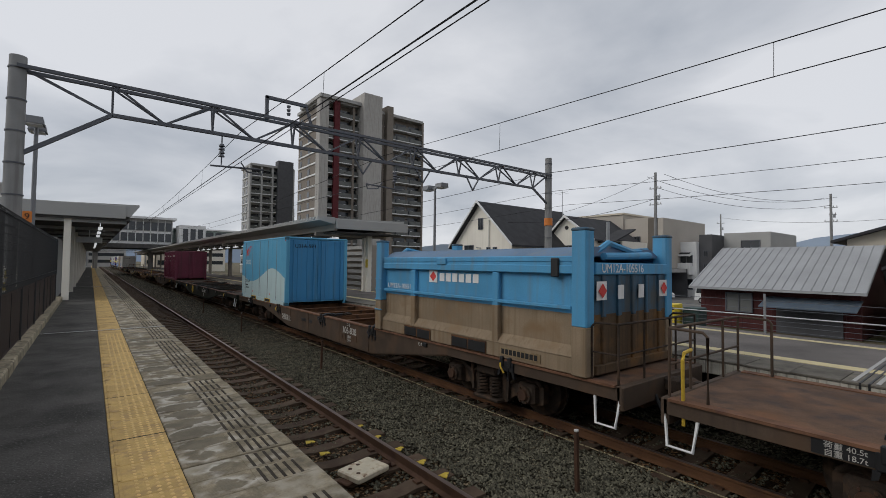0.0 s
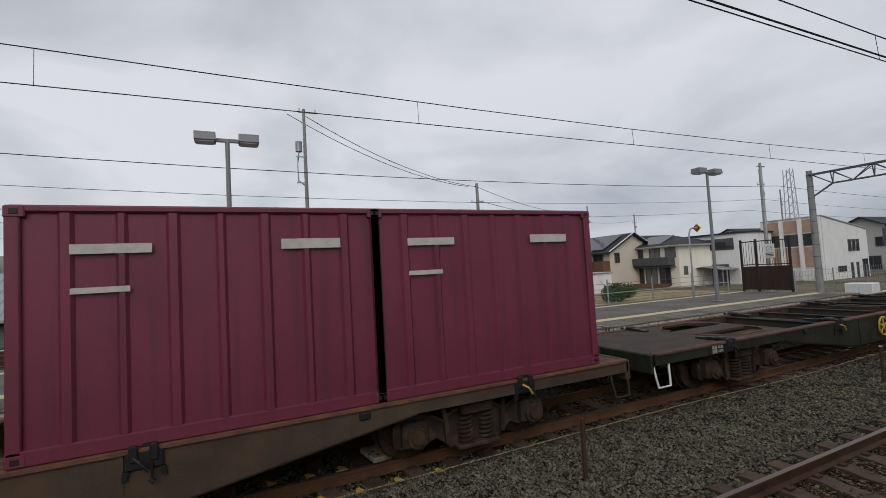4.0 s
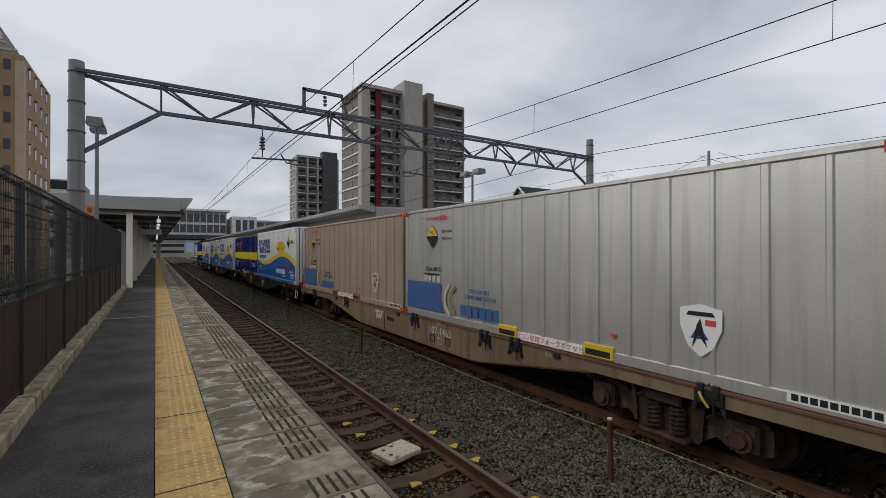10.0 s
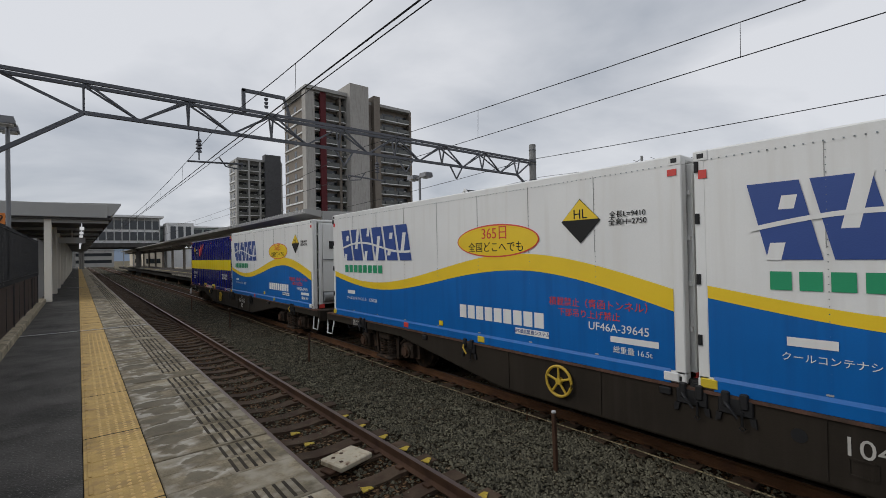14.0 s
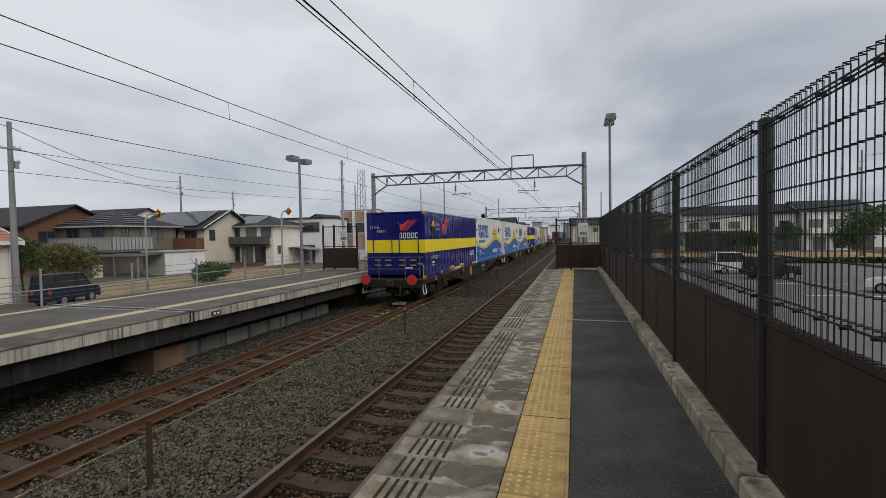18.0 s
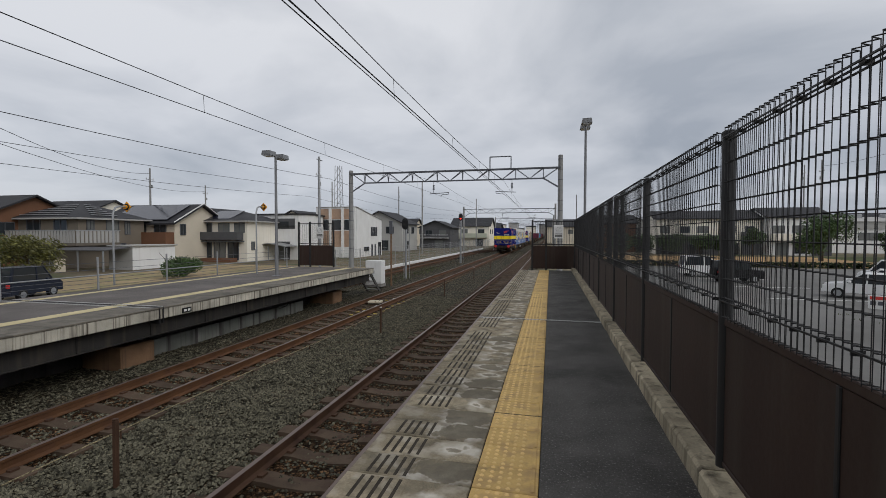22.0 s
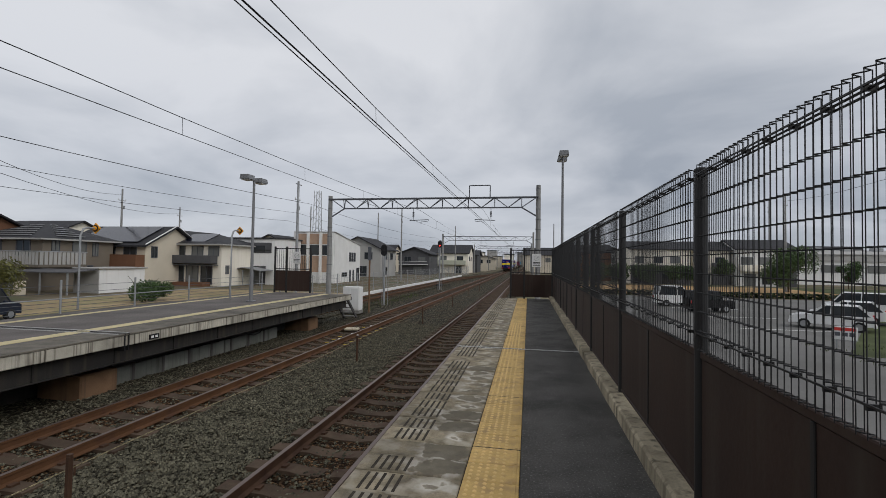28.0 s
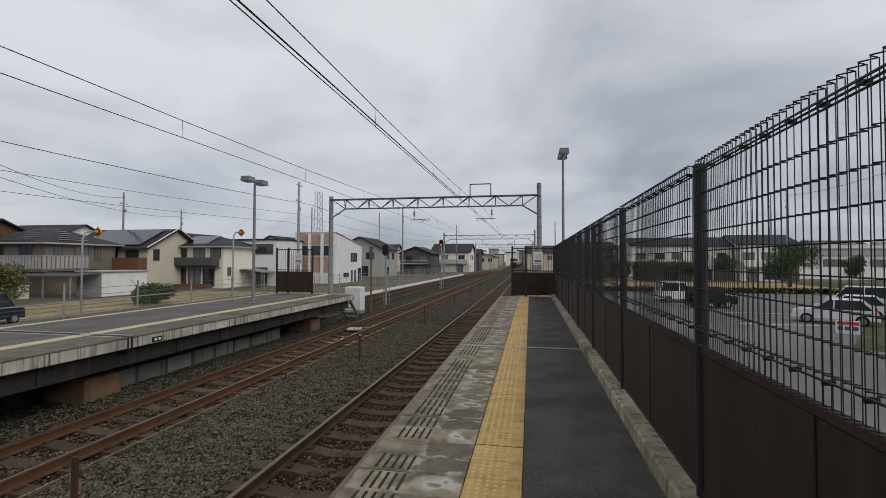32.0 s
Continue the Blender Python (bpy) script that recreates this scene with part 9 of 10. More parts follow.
sh_ = thing("garden_shed", "white flat-roofed garage beside the lot", "shed")
part("wall", Mesh().box(29.15, -29.8, -1.05, 31.2, -26.05, 0.68), WHITE, sh_)
part("roof", Mesh().cbox(29.0, -29.95, 0.68, 31.3, -25.9, 0.79, 0.02), GREYWALL, sh_)
# The +y end is greyer than the white walls.
part("side", Mesh().box(29.12, -26.05, -1.0, 31.2, -26.0, 0.66), GREYWALL, sh_, "grey end face")
for k, (x, y, lab, wl_) in enumerate(((22.6, -66.7, "grey two-storey house with dark roof", GREYWALL), (17.5, -122, "cream house with dark roof", CREAM),
                                      (16.0, -142, "grey house with dark roof", GREYWALL), (30.0, -96, "cream house with grey roof", CREAM), (35.0, -62, "white house with dark roof", OFFWHITE))):
    simple_house(lab + " beside the line", x, x + 7.5, y - 8, y, 3.4, 5.2, wl_, ROOF_DK, "x" if k % 2 else "y", [("-x", y - 2.5, 2.3, 1.2, 1.0), ("-x", y - 5.5, 2.3, 1.2, 1.0), ("-x", y - 2.5, -0.1, 1.4, 1.2), ("+y", x + 2, 2.3, 1.2, 1.0), ("+y", x + 5, 2.3, 1.2, 1.0), ("+y", x + 3, -0.1, 1.4, 1.5)])
simple_house("dark slate house behind the white one beside the line", 12.4, 17.5, -118, -110, 3.3, 4.5, DARKWALL, ROOF_DK, "x", [("+y", 14.5, 2.0, 1.0, 0.9)])
simple_house("sand coloured house beside the line", 9.4, 14.6, -133, -126, 2.6, 3.4, CREAM, ROOF_DK, "y", [("+y", 11.0, 1.8, 1.0, 0.9), ("+y", 13.2, 1.8, 1.0, 0.9)])
for k in range(14):
    x = -30 + k * 5.2 + (k * 7) % 3
    db = thing("distant_building", "hazy grey building far along the line", "building", group="distant buildings")
    part("wall", Mesh().box(x, -246 + (k * 5) % 9, GROUND, x + 4.6, -236 + (k * 5) % 9, 4.6 + (k * 11) % 4), (GREYWALL, OFFWHITE, CREAM)[k % 3], db)
    part("roof", Mesh().box(x - 0.2, -246.2 + (k * 5) % 9, 4.6 + (k * 11) % 4, x + 4.8, -235.8 + (k * 5) % 9, 5.0 + (k * 11) % 4), ROOF_DK, db)
h = simple_house("dark slate house with white trim beside the line", 18.7, 24.8, -92, -84, 3.0, 4.2, DARKWALL, ROOF_DK, "y", [("+y", 20.2, 1.9, 1.3, 1.0), ("+y", 23.0, 1.9, 1.3, 1.0), ("+y", 21.0, -0.2, 1.6, 1.4), ("-x", -86.0, 1.9, 1.0, 1.0)])
part("balcony_rail", Mesh().box(19.0, -84.0, 0.9, 24.6, -83.3, 1.0).box(19.0, -83.35, 1.5, 24.6, -83.3, 1.56), WHITE, h, "white balcony edge and rail")
h = simple_house("white house with grey gable roof and pale balcony beside the line", 13.4, 22.0, -109, -100, 3.6, 5.45, OFFWHITE, ROOF_DK, "x", [("+y", 15.2, 2.3, 1.4, 1.0), ("+y", 19.0, 2.3, 1.4, 1.0), ("+y", 20.6, -0.2, 1.2, 1.5), ("+y", 15.6, -0.2, 1.6, 1.6), ("-x", -102.5, 2.3, 1.1, 1.0), ("-x", -105.5, 2.3, 1.1, 1.0)])
part("balcony_front", Mesh().cbox(13.8, -100.0, 0.9, 21.8, -99.0, 1.9, 0.03), mat("pale green balcony panel", (0.46, 0.47, 0.38), 0.8, var=0.06), h, "pale green balcony front")
# houses beyond the car park
h = simple_house("white two-storey house with charcoal ground floor beyond the car park", -21.4, -13.8, -73, -65.8, 3.75, 4.85, OFFWHITE, ROOF_DK, "x",
                 [("+y", -15.0, 2.3, 1.1, 0.8), ("+y", -17.4, 2.3, 1.1, 0.8), ("+y", -19.6, 2.3, 1.2, 0.8)], over=0.3)
part("ground_floor", Mesh().box(-21.3, -65.8, -1.0, -13.9, -65.3, 1.35), DARKWALL, h, "charcoal clad ground floor")
part("porch_roof", Mesh().prism([(-65.3, 1.55), (-64.6, 1.35), (-64.6, 1.28), (-65.3, 1.40)], "x", -21.5, -13.7), ROOF_DK, h)
for x in (-15.2, -18.6):
    window(h, "+y", x, -0.3, 1.7, 1.3, -65.3)
h = simple_house("white house with charcoal gable beyond the car park", -26.6, -22.2, -73.5, -66.6, 3.7, 4.9, OFFWHITE, ROOF_DK, "x",
                 [("+y", -23.2, 2.3, 1.0, 0.8), ("+y", -25.4, 2.3, 1.0, 0.8), ("+y", -23.4, -0.2, 1.4, 1.4)], over=0.3)
part("bay", Mesh().box(-26.4, -66.6, -1.0, -24.4, -66.1, 2.0), DARKWALL, h, "charcoal entrance bay")
part("downpipe", Mesh().cyl((-22.3, -66.5, -1), (-22.3, -66.5, 3.6), 0.05, n=6), BLACK, h)
h = simple_house("white house with a raised gable roof beyond the car park", -34.0, -27.0, -73, -65.5, 3.85, 5.15, WHITE, ROOF_DK, "x",
                 [("+y", -28.2, 2.3, 1.3, 0.9), ("+y", -30.4, 2.3, 1.3, 0.9), ("+y", -32.8, 2.4, 1.0, 0.7), ("+y", -28.6, -0.3, 1.2, 1.7), ("+y", -30.6, -0.1, 1.1, 1.2)], over=0.3)
part("brown_front", Mesh().box(-33.9, -65.5, -1.0, -31.9, -65.2, 3.3), DARKWALL, h, "charcoal clad front")
part("balcony_front", Mesh().cbox(-31.8, -65.5, 0.9, -27.4, -64.6, 1.75, 0.03), OFFWHITE, h)
part("downpipe", Mesh().cyl((-27.1, -65.4, -1), (-27.1, -65.4, 3.7), 0.05, n=6), BLACK, h)
simple_house("brown house with dark roof beyond the car park", -12.6, -6.0, -80, -73.0, 3.4, 4.6, BROWNPL, ROOF_DK, "x", [("+y", -7.6, 2.2, 1.1, 0.9), ("+y", -10.4, 2.2, 1.1, 0.9)], over=0.3)
h = simple_house("long low pale building far beyond the car park", -88, -38.5, -86, -76, 3.5, 4.2, WHITE, GREYWALL, "x", [("+y", -44, 1.4, 2.6, 1.0), ("+y", -50, 1.4, 2.6, 1.0), ("+y", -58, 1.4, 2.6, 1.0)], over=0.3)
part("sign_band", Mesh().box(-87, -76.0, 2.5, -39, -75.8, 3.4), GREYWALL, h, "grey fascia band")
for x in (-41, -45, -49, -53, -57):
    part("vent", Mesh().cbox(x, -80.6, 4.0, x + 1.2, -79.4, 4.7, 0.05), GALV, h)
for k, (x, y) in enumerate(((48, -60), (52, -40), (50, 2), (55, 30), (60, -20), (48, 48), (-40, -90), (-62, -96), (-20, -98), (-8, -120))):
    simple_house("distant house with dark roof among others", x, x + 9, y - 8, y, 3.8, 5.6, (CREAM, OFFWHITE, GREYWALL)[k % 3], ROOF_DK, "x" if k % 2 else "y", [("-x", y - 3, 2.4, 1.2, 1.0), ("-x", y - 6, 2.4, 1.2, 1.0), ("+y", x + 3, 2.4, 1.2, 1.0), ("+y", x + 6, 2.4, 1.2, 1.0)])


lay = HERE
# ---- apartment towers ----
TW_GLS = mat("smoked balcony screen", (0.105, 0.11, 0.10), 0.35, var=0.2, scale=0.7)
def tower(label, x0, x1, y0, y1, top, wall, floors, bays, dark_bays=(), side_w=True, open_from=99):
    tw = thing("apartment_tower", label, "apartment building", group="apartment towers")
    part("core", Mesh().box(x0 + 0.6, y0 + 1.6, -2.2, x1 - 0.3, y1, top - 1), wall, tw)
    fh = (top - 2.0) / floors
    w = (x1 - x0) / bays
    for b in range(bays):
        bx0 = x0 + b * w
        for f_ in range(floors):
            z = 0.6 + f_ * fh
            if b in dark_bays:
                continue
            bl_ = part("balcony", Mesh().box(bx0 + (0.15 if b < open_from else 0.0), y0, z - 0.06, bx0 + w - (0.15 if b < open_from - 1 else 0.02), y0 + 1.6, z + 0.16), WHITE, tw)
            part("balustrade", Mesh().box(bx0 + 0.2, y0 + 0.03, z + 0.16, bx0 + w - 0.2, y0 + 0.07, z + 1.15), TW_GLS, bl_, "smoked balcony screen")
            for q_ in (0.3 if (b + f_) % 2 else 0.6,):
                part("air_unit", Mesh().box(bx0 + w * q_ - 0.3, y0 + 0.5, z + 0.16, bx0 + w * q_ + 0.3, y0 + 0.8, z + 1.3), WHITE, bl_)
            part("window", Mesh().box(bx0 + 0.35, y0 + 1.52, z + 0.15, bx0 + w - 0.35, y0 + 1.58, z + 2.2), PANE, tw)
    for b in range(bays + 1):
        if open_from <= b < bays:
            continue
        part("pier", Mesh().box(x0 + b * w - 0.28, y0 - 0.12, -2.2, x0 + b * w + 0.28, y0 + 1.7, top - 0.6), wall, tw)
    part("roof_slab", Mesh().box(x0, y0 - 0.2, top - 1.0, x1, y1, top - 0.3), GREYWALL, tw)
    if side_w:
        n = 3
        for f_ in range(floors):
            z = 0.6 + f_ * fh
            for k in range(n):
                yy = y0 + 3.2 + k * (y1 - y0 - 5) / (n - 1)
                part("window", Mesh().box(x0 + 0.52, yy - 0.7, z + 0.4, x0 + 0.62, yy + 0.7, z + 1.9), PANE, tw)
            part("floor_band", Mesh().box(x0 + 0.35, y0 + 2.2, z - 0.1, x0 + 0.62, y1 - 0.2, z + 0.25), WHITE, tw)
    return tw


TW_BR = mat("brown tower tile", (0.22, 0.19, 0.16), 0.8, var=0.08)
TW_RED = mat("dark red tower strip", (0.11, 0.022, 0.026), 0.7, var=0.08)
TW_GR = mat("grey tower concrete", (0.42, 0.40, 0.37), 0.85, var=0.06, streak=(0.29, 0.275, 0.255))
tw = tower("fourteen-storey apartment tower with grey core and dark red strip", 41.5, 70.7, 100.0, 116.0, 41.0, TW_BR, 14, 7, (3,), True, 5)
part("grey_shaft", Mesh().box(51.4, 97.6, -2.2, 56.5, 104, 43.4), TW_GR, tw, "grey concrete lift shaft")
part("grey_shaft", Mesh().box(58.6, 98.6, -2.2, 60.4, 102, 42.0), TW_BR, tw)
part("red_strip", Mesh().box(44.6, 99.5, 3, 46.0, 100.4, 40.8), TW_RED, tw, "dark red vertical strip")
part("pale_corner", Mesh().box(41.0, 99.6, -2.2, 43.2, 101.8, 41.0), TW_GR, tw)
part("top_slab", Mesh().box(40.8, 99.0, 40.4, 57, 112, 41.2), GREYWALL, tw)
tower("white and charcoal apartment tower farther off", 39.2, 53.0, 150, 162, 33.5, GREYWALL, 11, 4, (3,))
tw2 = [o for o in scene.objects if o.name.startswith("apartment_tower")][-1]
part("charcoal_shaft", Mesh().box(47.5, 149, -2.2, 52.5, 152, 35.0), DARKWALL, tw2)
TW_TAN = mat("tan tower tile", (0.34, 0.235, 0.14), 0.8, var=0.06)
TW_TAUPE = mat("taupe tower tile", (0.30, 0.265, 0.225), 0.8, var=0.06)
TW_TANL = mat("pale tan tower tile", (0.46, 0.37, 0.27), 0.8, var=0.06)
tl = thing("apartment_tower", "tan and white apartment tower behind the station", "apartment building", group="apartment towers")
part("core", Mesh().box(-12.7, 60, -2.2, -11.0, 73.5, 20.9), TW_TAN, tl)
part("pale_corner", Mesh().box(-11.6, 59.9, -2.2, -10.94, 60.6, 20.3), TW_TANL, tl)
part("rear_wing", Mesh().box(-34, 60.5, -2.2, -12.7, 70, 23.3), TW_TAUPE, tl, "taupe balcony wing")
for f_ in range(8):
    z = 0.6 + f_ * 2.6
    part("window", Mesh().box(-12.45, 59.93, z + 0.5, -11.95, 60.02, z + 1.5), PANE, tl)
    for k in range(4):
        part("window", Mesh().box(-11.06, 62 + k * 2.8, z + 0.4, -10.97, 62.8 + k * 2.8, z + 1.5), PANE, tl)
        part("window_hood", Mesh().box(-11.0, 61.9 + k * 2.8, z + 1.55, -10.8, 62.9 + k * 2.8, z + 1.65), TW_TANL, tl)
    part("rounded_balcony", Mesh().prism([(-14.3, 60.5), (-14.3, 59.0), (-13.8, 58.7), (-13.2, 58.75), (-12.75, 59.3), (-12.7, 60.5)], "z", z - 0.35, z + 0.85), OFFWHITE, tl, "white rounded balcony")
    part("balcony_glass", Mesh().box(-14.2, 60.40, z + 0.9, -12.8, 60.52, z + 2.2), PANE, tl)
    for x0, x1 in ((-17.0, -14.3), (-20.6, -18.4), (-24.4, -22.0), (-33.0, -25.8)):
        part("balcony", Mesh().box(x0, 59.2, z - 0.35, x1, 60.5, z + 0.75), TW_BR, tl, "brown tiled balcony front")
        part("balcony_glass", Mesh().box(x0 + 0.1, 60.40, z + 0.8, x1 - 0.1, 60.52, z + 2.2), PANE, tl)
for x0, x1, t_ in ((-18.4, -17.0, 24.0), (-22.0, -20.6, 23.6), (-25.8, -24.4, 24.0)):
    part("pier", Mesh().box(x0, 58.6, 8.0, x1, 60.6, t_), OFFWHITE, tl, "tall white pier")
    part("pier_foot", Mesh().box(x0, 58.62, -2.2, x1, 60.6, 8.0), GREYWALL, tl)
part("roof_slab", Mesh().box(-34, 59.4, 23.3, -12.9, 70, 23.7), GREYWALL, tl)
lb = thing("apartment_block", "pale low apartment block behind the canopy", "apartment building")
part("core", Mesh().box(-15.5, 84, -2.2, -9.3, 96, 11.8), GREYWALL, lb)
for f_ in range(4):
    part("balcony", Mesh().box(-15.0, 83.6, 0.8 + f_ * 2.8, -9.6, 84.05, 1.9 + f_ * 2.8), WHITE, lb)
    part("window", Mesh().box(-14.6, 83.9, 2.0 + f_ * 2.8, -10.0, 84.02, 3.2 + f_ * 2.8), PANE, lb)
ob_ = thing("station_building", "grey station building bridging the tracks", "station building")
part("hall", Mesh().box(-12, 104, 4.6, 12.6, 118, 9.6), GREYWALL, ob_)
part("hall_base", Mesh().box(-14, 103, 3.9, 16, 119, 4.7), CONC_DARK, ob_)
part("roof_slab", Mesh().box(-13, 103, 9.6, 13.2, 119, 10.0), WHITE, ob_)
part("corridor", Mesh().box(12.6, 106, 5.2, 45, 111, 8.0), mat("pale green cladding", (0.36, 0.42, 0.40), 0.7), ob_)
for r_ in range(2):
    for k in range(12):
        part("window", Mesh().box(-1.8 + k * 1.2, 103.90, 5.3 + r_ * 2.1, -0.8 + k * 1.2, 104.02, 6.9 + r_ * 2.1), PANE, ob_)
    part("floor_band", Mesh().box(-12, 103.84, 4.75 + r_ * 2.1, 12.6, 103.98, 5.15 + r_ * 2.1), WHITE, ob_)
for k in range(13):
    part("mullion", Mesh().box(-1.98 + k * 1.2, 103.84, 4.7, -1.86 + k * 1.2, 103.98, 9.5), WHITE, ob_)
for r_ in range(2):
    for k in range(11):
        part("window", Mesh().box(18.4 + k * 2.4, 105.93, 5.5 + r_ * 1.25, 20.4 + k * 2.4, 106.02, 6.4 + r_ * 1.25), PANE, ob_)
part("corridor_roof", Mesh().box(12.6, 105.6, 8.0, 45.2, 111.4, 8.3), WHITE, ob_)
for k in range(3):
    part("lift_window", Mesh().box(14.0 + k * 1.3, 100.93, 3.4, 14.9 + k * 1.3, 101.02, 7.9), PANE, ob_)
part("lift_tower", Mesh().box(13.4, 101, -0.1, 18.0, 106, 8.6), WHITE, ob_)
for x in (-9, 0.5, 9.2, 14):
    part("column", Mesh().box(x - 0.4, 105, -1.4, x + 0.4, 106, 4.7), CONC, ob_)
for k in (3, 4, 5):
    truss_gantry("catenary_gantry", G1 + 41 * k, -0.9, 14.0, 5.9, 6.0, 5.4, LOW, LOW, "steel lattice gantry on round concrete poles across the tracks", False)
for k, (x, y, w_, d_, t_) in enumerate(((-16, 190, 12, 10, 9.0), (-2, 240, 14, 10, 7.0), (15.5, 200, 11, 12, 10.0), (28, 185, 12, 10, 8.0), (-34, 175, 14, 12, 12.0), (14, 150, 5, 8, 4.0))):
    db = thing("distant_building", "pale distant building beyond the station", "building", group="distant buildings")
    part("wall", Mesh().box(x, y, -2.2, x + w_, y + d_, t_), (OFFWHITE, GREYWALL, CREAM)[k % 3], db)
    part("roof", Mesh().box(x - 0.3, y - 0.3, t_, x + w_ + 0.3, y + d_ + 0.3, t_ + 0.3), GREYWALL, db)
    for r_ in range(max(1, int((t_ + 1) / 3))):
        part("window_band", Mesh().box(x + 0.8, y - 0.06, 0.4 + r_ * 2.9, x + w_ - 0.8, y + 0.02, 1.7 + r_ * 2.9), PANE, db)
sp_ = thing("striped_parking_deck", "grey building with horizontal metal louvre bands", "building")
part("core", Mesh().box(16.4, 30, -2.2, 17.0, 56, 2.9), TAUPE, sp_)
for k in range(8):
    part("louvre_band", Mesh().box(16.2, 29.8, -0.6 + k * 0.46, 16.4, 56, -0.34 + k * 0.46), GREYWALL, sp_)
for k in range(4):
    part("band_post", Mesh().box(16.12, 30 + k * 8.6, -1, 16.3, 30.25 + k * 8.6, 2.95), TAUPE, sp_)

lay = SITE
# ---- streets and lots ----
whole("street", Mesh().box(13.4, -23.0, GROUND - 0.02, 20.6, 60, GROUND + 0.004), STREET, "grey asphalt lane behind the far platform", "road", kind="structure")
whole("forecourt", Mesh().box(20.6, 8.9, GROUND - 0.02, 40.0, 60, GROUND + 0.002), mat("grey forecourt concrete", (0.20, 0.195, 0.185), 0.9, var=0.2, scale=0.5, dirt=(0.14, 0.135, 0.125)), "grey concrete forecourt before the houses", "forecourt", kind="structure")
whole("car_park", Mesh().box(-55, -40.0, GROUND - 0.02, -2.0, 90, GROUND + 0.004), mat("worn car park asphalt", (0.165, 0.162, 0.155), 0.9, var=0.18, scale=0.25, bump=0.3, bscale=30, dirt=(0.125, 0.122, 0.115)), "pale worn asphalt car park below the platform", "car park", kind="structure")
whole("vacant_lot", Mesh().box(20.8, -33.0, GROUND - 0.02, 27.0, -15.0, GROUND + 0.006), SAND, "straw-coloured vacant lot beside the houses", "lot", kind="structure")
whole("vacant_lot", Mesh().box(13.4, -33.0, GROUND - 0.02, 20.8, -23.0, GROUND + 0.006), SAND, "straw-coloured vacant lot beside the platform", "lot", kind="structure")
whole("playing_field", Mesh().box(-60, -60.5, GROUND - 0.02, -3.0, -41.5, GROUND + 0.01), mat("ochre sports ground", (0.42, 0.27, 0.13), 0.95, var=0.2, scale=0.3, bump=0.3, bscale=20, dirt=(0.36, 0.26, 0.14)), "sandy playing field beyond the car park", "field", kind="structure")
whole("lawn", Mesh().box(-70, -62, GROUND - 0.02, -29.5, -46, GROUND + 0.02), mat("lawn grass", (0.075, 0.09, 0.035), 0.95, var=0.35, scale=0.8, bump=0.5, bscale=30), "green lawn beyond the car park", "lawn", kind="structure")
whole("lawn", Mesh().prism([(-9.2, -15.2), (-14.0, -22.2), (-18.0, -26.9), (-34.0, -45.0), (-40.0, -45.0), (-40.0, -15.2)], "z", GROUND - 0.02, GROUND + 0.015), bpy.data.materials["lawn grass"], "green verge beside the parked cars", "lawn", kind="structure")
hd_ = Mesh()
rg = random.Random(21)
for k in range(9000):
    x, y, z = rg.uniform(-60, -3), rg.uniform(-41.4, -40.6), GROUND + rg.uniform(0.02, 0.42)
    a = rg.uniform(0, 6.28)
    u, v = Vector((math.cos(a), math.sin(a), rg.uniform(-0.5, 0.5))) * 0.11, Vector((-math.sin(a), math.cos(a), rg.uniform(0.2, 1.0))) * 0.08
    c = Vector((x, y, z))
    hd_.add([c - u, c - v, c + u, c + v], [(0, 1, 2, 3)])
whole("hedge_strip", hd_, mat("dark hedge leaves", (0.03, 0.045, 0.016), 0.7, var=0.3, scale=1, island=0.5), "low dark hedge along the car park", "hedge", kind="stuff")
lm = Mesh()
for k in range(4):
    lm.box(-12.2, -34 + k * 4.4, GROUND + 0.004, -8.6, -33.93 + k * 4.4, GROUND + 0.009)
tagged(whole("bay_lines", lm, WHITE, "worn white parking bay lines", "road marking"), kind="structure")
# Distant hills; the haze is put into their pale blue colour.
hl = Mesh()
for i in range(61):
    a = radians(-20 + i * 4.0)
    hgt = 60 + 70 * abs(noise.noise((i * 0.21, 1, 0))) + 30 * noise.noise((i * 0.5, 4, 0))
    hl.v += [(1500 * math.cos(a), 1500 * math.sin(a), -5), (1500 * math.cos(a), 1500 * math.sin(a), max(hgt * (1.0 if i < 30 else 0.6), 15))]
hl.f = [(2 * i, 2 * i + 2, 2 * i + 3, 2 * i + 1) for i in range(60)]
whole("backdrop", hl, mat("hazy blue hills", (0.30, 0.36, 0.44), 1.0, var=0.08, scale=0.004, bump=0.0), "blue hills with painted haze on the horizon", "hills", kind="structure")


